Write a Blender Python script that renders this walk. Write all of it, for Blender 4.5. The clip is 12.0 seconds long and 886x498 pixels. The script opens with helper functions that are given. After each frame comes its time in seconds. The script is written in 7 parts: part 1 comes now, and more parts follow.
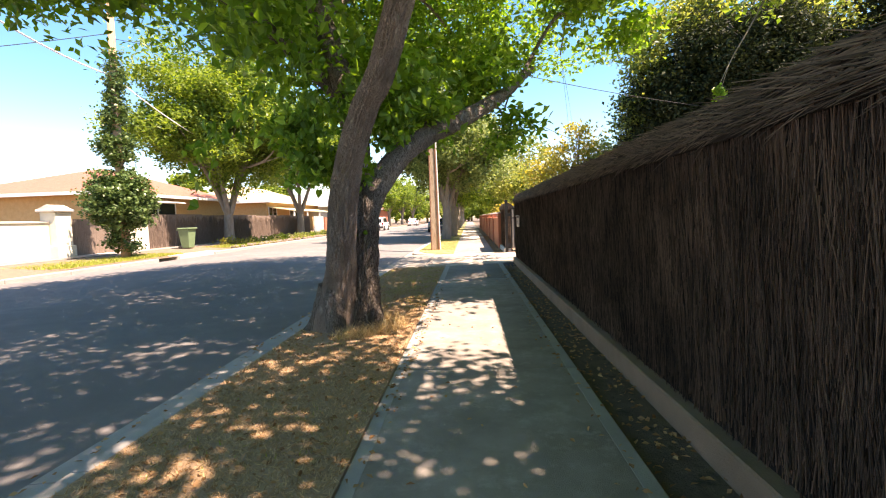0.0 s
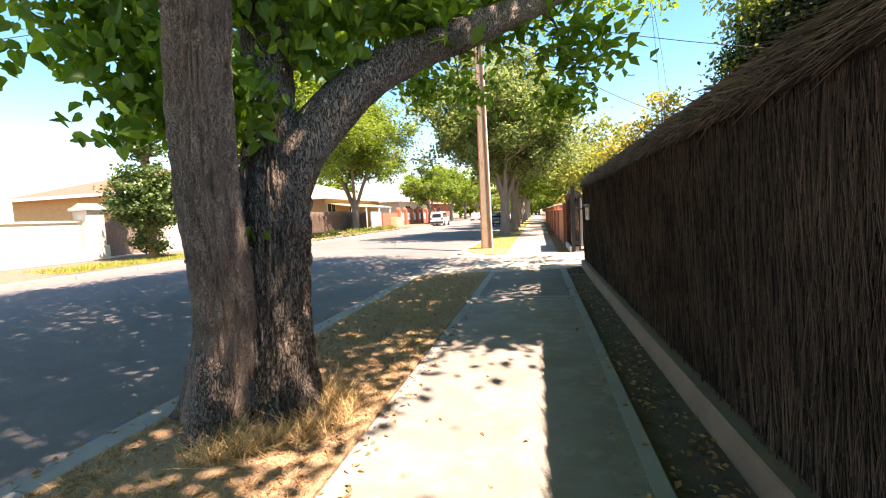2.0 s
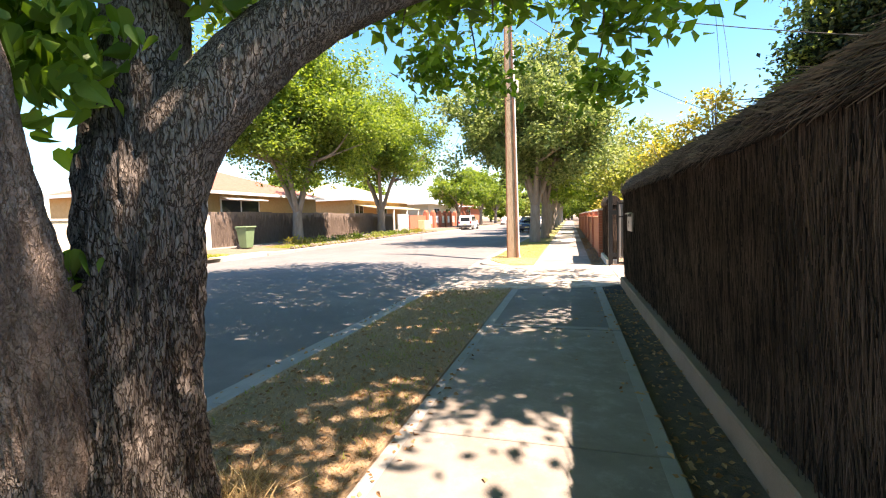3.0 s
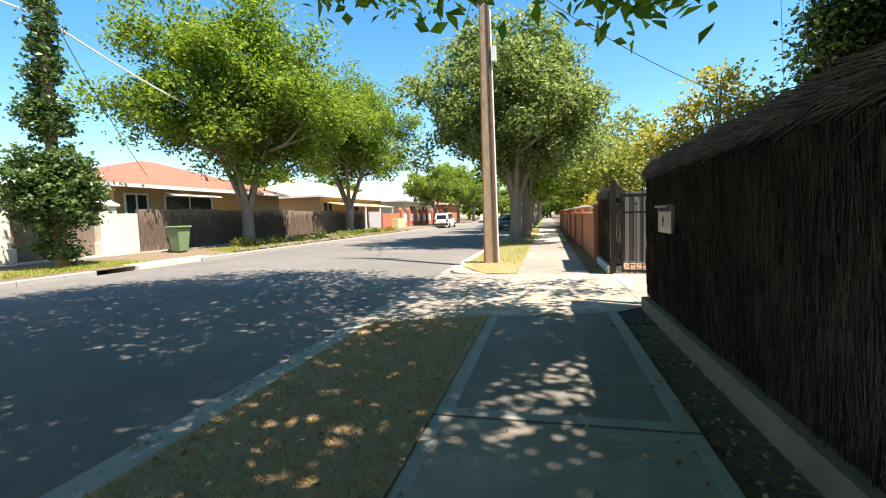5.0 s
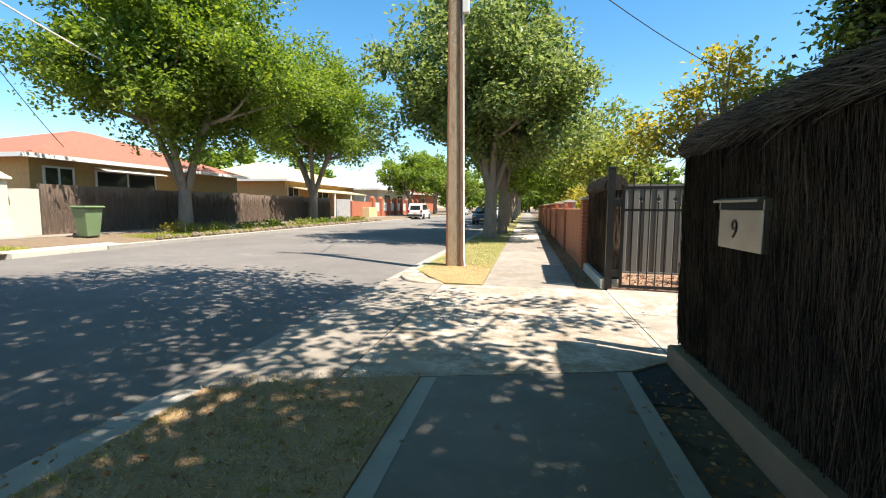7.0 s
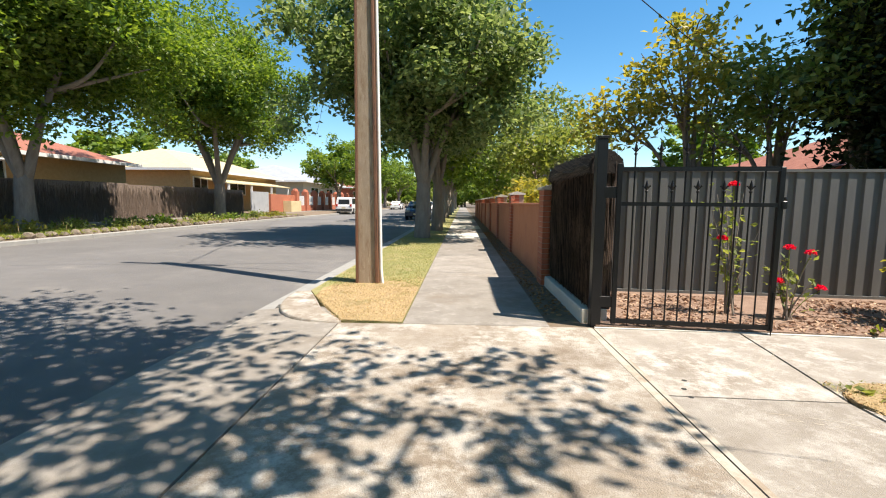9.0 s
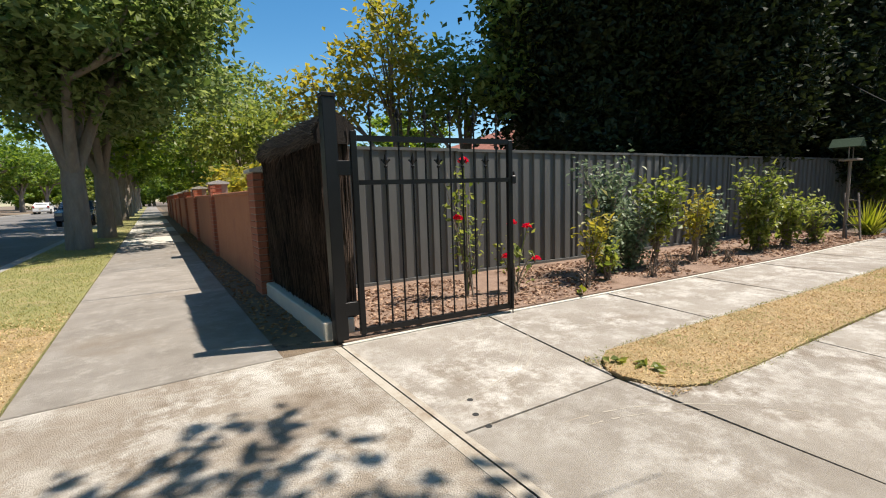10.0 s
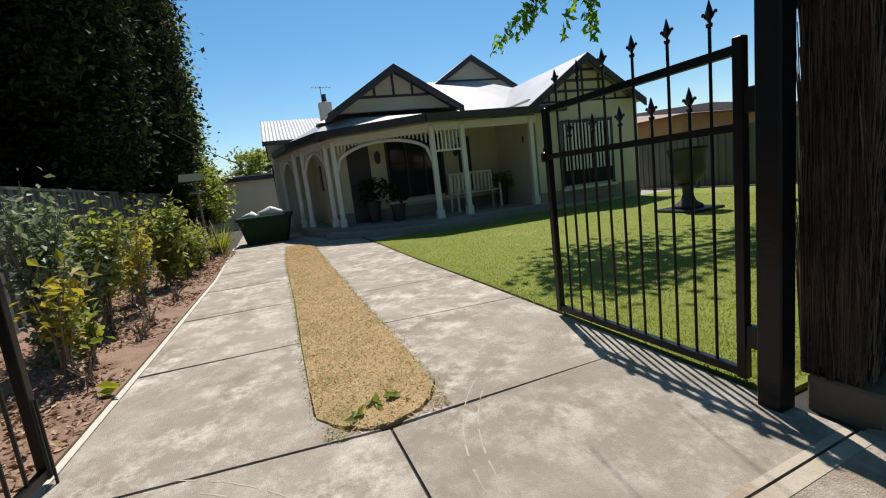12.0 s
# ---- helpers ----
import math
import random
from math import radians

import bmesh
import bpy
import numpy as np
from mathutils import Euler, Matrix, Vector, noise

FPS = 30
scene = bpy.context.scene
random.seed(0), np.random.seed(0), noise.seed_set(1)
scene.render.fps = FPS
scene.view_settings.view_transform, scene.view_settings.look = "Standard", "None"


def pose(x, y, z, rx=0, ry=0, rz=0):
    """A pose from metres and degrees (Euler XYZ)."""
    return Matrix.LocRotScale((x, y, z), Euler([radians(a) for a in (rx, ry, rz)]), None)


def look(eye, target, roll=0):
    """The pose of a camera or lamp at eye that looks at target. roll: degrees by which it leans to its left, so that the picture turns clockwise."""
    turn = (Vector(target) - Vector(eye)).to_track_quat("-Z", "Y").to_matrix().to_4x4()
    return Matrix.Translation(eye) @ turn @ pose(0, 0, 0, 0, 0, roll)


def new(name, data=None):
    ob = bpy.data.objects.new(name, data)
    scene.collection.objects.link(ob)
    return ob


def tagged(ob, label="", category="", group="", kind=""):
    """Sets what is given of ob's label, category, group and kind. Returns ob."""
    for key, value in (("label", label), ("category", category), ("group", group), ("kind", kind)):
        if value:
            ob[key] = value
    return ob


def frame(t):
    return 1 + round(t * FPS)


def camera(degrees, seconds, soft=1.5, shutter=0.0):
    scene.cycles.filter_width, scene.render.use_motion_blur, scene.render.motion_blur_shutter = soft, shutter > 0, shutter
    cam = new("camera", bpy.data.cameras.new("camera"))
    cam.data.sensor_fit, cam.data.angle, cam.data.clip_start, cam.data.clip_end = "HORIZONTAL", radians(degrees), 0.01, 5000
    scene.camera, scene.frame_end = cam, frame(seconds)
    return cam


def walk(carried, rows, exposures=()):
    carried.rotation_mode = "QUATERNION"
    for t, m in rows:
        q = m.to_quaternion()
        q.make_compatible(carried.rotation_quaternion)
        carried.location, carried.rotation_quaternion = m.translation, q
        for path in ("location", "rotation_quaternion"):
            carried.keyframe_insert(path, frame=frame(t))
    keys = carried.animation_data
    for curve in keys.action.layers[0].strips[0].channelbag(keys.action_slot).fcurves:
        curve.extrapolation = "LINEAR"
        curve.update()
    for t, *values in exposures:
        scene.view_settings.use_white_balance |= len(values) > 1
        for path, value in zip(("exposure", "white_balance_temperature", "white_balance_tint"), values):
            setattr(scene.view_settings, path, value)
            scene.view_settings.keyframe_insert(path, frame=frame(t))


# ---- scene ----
cam = camera(90.0, 12.0, soft=1.1)
PATH = [
    (0, (1.178, 0.804, 1.431), (1.055, 2.796, 1.291), -1.9),
    (0.5, (1.204, 1.553, 1.336), (1.010, 3.540, 1.217), -2.7),
    (1, (1.249, 2.317, 1.355), (0.983, 4.296, 1.236), -4.6),
    (1.5, (1.334, 2.998, 1.324), (1.001, 4.963, 1.164), -3.5),
    (2, (1.547, 3.883, 1.350), (1.124, 5.832, 1.198), -2.8),
    (2.5, (1.554, 4.580, 1.409), (1.059, 6.513, 1.271), -3.0),
    (3, (1.560, 5.192, 1.414), (1.005, 7.109, 1.280), -1.7),
    (4.8, (1.312, 7.580, 1.466), (0.822, 9.512, 1.297), -1.7),
    (5, (1.237, 7.951, 1.383), (0.773, 9.891, 1.237), -1.9),
    (5.5, (1.269, 8.567, 1.438), (0.795, 10.504, 1.280), -1.3),
    (6, (1.234, 9.265, 1.376), (0.791, 11.209, 1.223), -1.3),
    (6.5, (1.275, 9.910, 1.382), (0.868, 11.860, 1.210), -0.2),
    (6.7, (1.257, 10.129, 1.363), (0.869, 12.083, 1.186), 0.1),
    (8.3, (1.222, 12.446, 1.378), (0.912, 14.408, 1.146), 0.6),
    (8.5, (1.192, 12.749, 1.369), (0.914, 14.716, 1.143), 0.8),
    (9, (1.147, 13.440, 1.338), (1.063, 15.427, 1.129), 0.5),
    (9.5, (1.078, 14.038, 1.307), (1.365, 16.006, 1.093), -0.9),
    (10, (1.375, 14.739, 1.241), (2.455, 16.402, 0.986), -1.8),
    (10.5, (1.321, 15.276, 1.268), (3.060, 16.164, 0.837), -2.5),
    (11, (1.370, 15.897, 1.325), (3.262, 16.281, 0.800), -4.6),
    (11.5, (1.410, 16.509, 1.307), (3.348, 16.310, 0.852), -6.9),
    (12, (1.650, 16.953, 1.263), (3.467, 16.176, 0.954), -6.9),
]
EXPOSURES = [(0.0, 2.05, 7900, 26), (3.0, 2.15, 7500, 22), (4.8, 1.55, 6950, 9), (6.7, 1.40, 6900, 9), (8.3, 1.14, 6700, 9), (9.5, 0.92, 6550, 9), (10.5, 0.46, 6450, 8), (12.0, 0.3, 6450, 9)]
walk(cam, [(t, look(eye, target, roll)) for t, eye, target, roll in PATH], EXPOSURES)
SKY_STRENGTH, SUN_STRENGTH = 0.10, 5.0

# ---- world, sun ----
SUN_WAY = Vector((0.50, -0.20, 1.0)).normalized()
world = bpy.data.worlds.new("sky")
scene.world = world
world.use_nodes = True
wn = world.node_tree.nodes
sky = wn.new("ShaderNodeTexSky")
sky.sky_type, sky.sun_disc = "NISHITA", False
sky.sun_elevation, sky.sun_rotation = math.asin(SUN_WAY.z), math.atan2(SUN_WAY.x, SUN_WAY.y)
sky.air_density, sky.dust_density, sky.ozone_density = 1.0, 0.4, 1.6
deep = wn.new("ShaderNodeHueSaturation")
deep.inputs["Saturation"].default_value, deep.inputs["Hue"].default_value = 1.34, 0.493
world.node_tree.links.new(sky.outputs[0], deep.inputs["Color"])
world.node_tree.links.new(deep.outputs[0], wn["Background"].inputs[0])
wn["Background"].inputs[1].default_value = SKY_STRENGTH
lamp = bpy.data.lights.new("sun", "SUN")
lamp.energy, lamp.angle, lamp.color = SUN_STRENGTH, radians(0.53), (1.0, 0.90, 0.79)
new("sun", lamp).matrix_world = look(SUN_WAY * 60, (0, 0, 0))


# ---- materials ----
def mat(name, a, b, scale=8.0, rough=0.8, bump=0.15, grain=60.0, metal=0.0, stretch=(1, 1, 1), spots=None, spec=0.5, island=0.0, big=0.0, contrast=0.22, wear=None, piece=0.0):
    """A surface that wanders between colours a and b, with fine relief; spots adds a third colour in patches, island varies piece by piece."""
    m = bpy.data.materials.new(name)
    m.use_nodes = True
    nt = m.node_tree
    nodes, link = nt.nodes, nt.links.new
    out = nodes["Principled BSDF"]
    co = nodes.new("ShaderNodeTexCoord")
    mp = nodes.new("ShaderNodeMapping")
    mp.inputs["Scale"].default_value = stretch
    link(co.outputs["Object"], mp.inputs[0])

    def noise_tex(s, detail=6.0, ro=0.6):
        n = nodes.new("ShaderNodeTexNoise")
        n.inputs["Scale"].default_value, n.inputs["Detail"].default_value, n.inputs["Roughness"].default_value = s, detail, ro
        link(mp.outputs[0], n.inputs["Vector"])
        return n

    def ramp(fac, lo, hi):
        r = nodes.new("ShaderNodeMapRange")
        r.inputs[1].default_value, r.inputs[2].default_value = lo, hi
        link(fac, r.inputs[0])
        return r.outputs[0]

    def mix(fac, c1, c2, kind="MIX"):
        x = nodes.new("ShaderNodeMix")
        x.data_type, x.blend_type = "RGBA", kind
        for sock, val in ((x.inputs[0], fac), (x.inputs[6], c1), (x.inputs[7], c2)):
            if isinstance(val, (int, float)):
                sock.default_value = val
            elif isinstance(val, tuple):
                sock.default_value = (*val, 1)
            else:
                link(val, sock)
        return x.outputs[2]

    n1, n2 = noise_tex(scale), noise_tex(grain, 4.0)
    col = mix(ramp(n1.outputs[0], 0.5 - contrast, 0.5 + contrast), a, b)
    g = ramp(n2.outputs[0], 0.25, 0.75)
    dark = tuple(c * 0.62 for c in a)
    col = mix(mix(g, (0.30, 0.30, 0.30), (0.0, 0.0, 0.0)), col, dark)
    if spots:
        n3 = noise_tex(spots[1], 8.0, 0.7)
        col = mix(ramp(n3.outputs[0], spots[2], spots[2] + spots[3]), col, spots[0])
    if wear:
        n5 = noise_tex(wear[1], 10.0, 0.78)
        n6 = noise_tex(wear[1] * 0.31, 2.0)
        col = mix(mix(ramp(n6.outputs[0], 0.36, 0.62), (0.15, 0.15, 0.15), (1.0, 1.0, 1.0)), col, mix(ramp(n5.outputs[0], wear[2], wear[2] + wear[3]), col, wear[0]))
    if big:
        n4 = noise_tex(big, 3.0)
        col = mix(ramp(n4.outputs[0], 0.35, 0.65), col, tuple(0.5 * (p + q) * 0.72 for p, q in zip(a, b)))
    if island:
        geo = nodes.new("ShaderNodeNewGeometry")
        hsv = nodes.new("ShaderNodeHueSaturation")
        r = nodes.new("ShaderNodeMapRange")
        r.inputs[3].default_value, r.inputs[4].default_value = 1 - island, 1 + island
        link(geo.outputs["Random Per Island"], r.inputs[0])
        link(r.outputs[0], hsv.inputs["Value"])
        link(col, hsv.inputs["Color"])
        col = hsv.outputs[0]
    if piece:
        oi = nodes.new("ShaderNodeObjectInfo")
        hp = nodes.new("ShaderNodeHueSaturation")
        rp = nodes.new("ShaderNodeMapRange")
        rp.inputs[3].default_value, rp.inputs[4].default_value = 1 - piece, 1 + piece
        link(oi.outputs["Random"], rp.inputs[0])
        link(rp.outputs[0], hp.inputs["Value"])
        link(col, hp.inputs["Color"])
        col = hp.outputs[0]
    link(col, out.inputs["Base Color"])
    out.inputs["Roughness"].default_value, out.inputs["Metallic"].default_value = rough, metal
    out.inputs["Specular IOR Level"].default_value = spec
    if bump:
        bm = nodes.new("ShaderNodeBump")
        bm.inputs["Strength"].default_value, bm.inputs["Distance"].default_value = min(1.0, bump * 3), 0.06 if bump > 0.8 else 0.02
        link(n2.outputs[0], bm.inputs["Height"])
        link(bm.outputs[0], out.inputs["Normal"])
    return m


def leaf_mat(name, a, b, glow=0.35, rough=0.45):
    """Leaves: each leaf its own shade between a and b; light comes through."""
    m = bpy.data.materials.new(name)
    m.use_nodes = True
    nodes, link = m.node_tree.nodes, m.node_tree.links.new
    out = nodes["Principled BSDF"]
    geo = nodes.new("ShaderNodeNewGeometry")
    mix = nodes.new("ShaderNodeMix")
    mix.data_type = "RGBA"
    mix.inputs[6].default_value, mix.inputs[7].default_value = (*a, 1), (*b, 1)
    link(geo.outputs["Random Per Island"], mix.inputs[0])
    link(mix.outputs[2], out.inputs["Base Color"])
    out.inputs["Roughness"].default_value = rough
    out.inputs["Specular IOR Level"].default_value = 0.35
    tr = nodes.new("ShaderNodeBsdfTranslucent")
    hs = nodes.new("ShaderNodeHueSaturation")
    hs.inputs["Saturation"].default_value, hs.inputs["Value"].default_value, hs.inputs["Hue"].default_value = 1.15, 1.9, 0.488
    link(mix.outputs[2], hs.inputs["Color"])
    link(hs.outputs[0], tr.inputs[0])
    ms = nodes.new("ShaderNodeMixShader")
    ms.inputs[0].default_value = glow
    link(out.outputs[0], ms.inputs[1])
    link(tr.outputs[0], ms.inputs[2])
    link(ms.outputs[0], nodes["Material Output"].inputs[0])
    return m


def bark_mat(name, ridge, crest, groove, scale, squeeze, width):
    """Bark in long plates: pale broken ridges parted by dark furrows that wander along the stem."""
    m = bpy.data.materials.new(name)
    m.use_nodes = True
    nodes, link = m.node_tree.nodes, m.node_tree.links.new
    out = nodes["Principled BSDF"]
    co, mp = nodes.new("ShaderNodeTexCoord"), nodes.new("ShaderNodeMapping")
    mp.inputs["Scale"].default_value = (1, 1, squeeze)
    link(co.outputs["Object"], mp.inputs[0])
    wob, add = nodes.new("ShaderNodeTexNoise"), nodes.new("ShaderNodeMix")
    wob.inputs["Scale"].default_value, wob.inputs["Detail"].default_value = scale * 0.5, 4.0
    link(mp.outputs[0], wob.inputs["Vector"])
    add.data_type, add.blend_type = "RGBA", "LINEAR_LIGHT"
    add.inputs[0].default_value = 0.055
    link(mp.outputs[0], add.inputs[6])
    link(wob.outputs["Color"], add.inputs[7])
    vo = nodes.new("ShaderNodeTexVoronoi")
    vo.feature = "DISTANCE_TO_EDGE"
    vo.inputs["Scale"].default_value = scale
    link(add.outputs[2], vo.inputs["Vector"])
    edge = nodes.new("ShaderNodeMapRange")
    edge.inputs[1].default_value, edge.inputs[2].default_value = 0.02, width
    link(vo.outputs["Distance"], edge.inputs[0])
    fine, blot = nodes.new("ShaderNodeTexNoise"), nodes.new("ShaderNodeTexNoise")
    fine.inputs["Scale"].default_value, fine.inputs["Detail"].default_value = scale * 3.2, 6.0
    blot.inputs["Scale"].default_value, blot.inputs["Detail"].default_value = 3.0, 5.0
    link(mp.outputs[0], fine.inputs["Vector"])
    link(co.outputs["Object"], blot.inputs["Vector"])
    tone, stain, col = nodes.new("ShaderNodeMix"), nodes.new("ShaderNodeMix"), nodes.new("ShaderNodeMix")
    for x in (tone, stain, col):
        x.data_type = "RGBA"
    fr, br = nodes.new("ShaderNodeMapRange"), nodes.new("ShaderNodeMapRange")
    fr.inputs[1].default_value, fr.inputs[2].default_value = 0.36, 0.66
    br.inputs[1].default_value, br.inputs[2].default_value, br.inputs[4].default_value = 0.48, 0.72, 0.55
    link(fine.outputs[0], fr.inputs[0])
    link(blot.outputs[0], br.inputs[0])
    tone.inputs[6].default_value, tone.inputs[7].default_value = (*ridge, 1), (*crest, 1)
    link(fr.outputs[0], tone.inputs[0])
    stain.inputs[7].default_value = (*(c * 0.4 for c in ridge), 1)
    link(br.outputs[0], stain.inputs[0])
    link(tone.outputs[2], stain.inputs[6])
    col.inputs[6].default_value = (*groove, 1)
    link(edge.outputs[0], col.inputs[0])
    link(stain.outputs[2], col.inputs[7])
    link(col.outputs[2], out.inputs["Base Color"])
    out.inputs["Roughness"].default_value, out.inputs["Specular IOR Level"].default_value = 0.95, 0.2
    high, bump = nodes.new("ShaderNodeMath"), nodes.new("ShaderNodeBump")
    high.operation = "MULTIPLY_ADD"
    link(fine.outputs[0], high.inputs[0])
    high.inputs[1].default_value = 0.6
    link(edge.outputs[0], high.inputs[2])
    bump.inputs["Strength"].default_value, bump.inputs["Distance"].default_value = 1.0, 0.03
    link(high.outputs[0], bump.inputs["Height"])
    link(bump.outputs[0], out.inputs["Normal"])
    return m


def plain(name, c, rough=0.5, metal=0.0):
    return mat(name, c, tuple(x * 0.85 for x in c), 6, rough, 0.04, 80, metal)


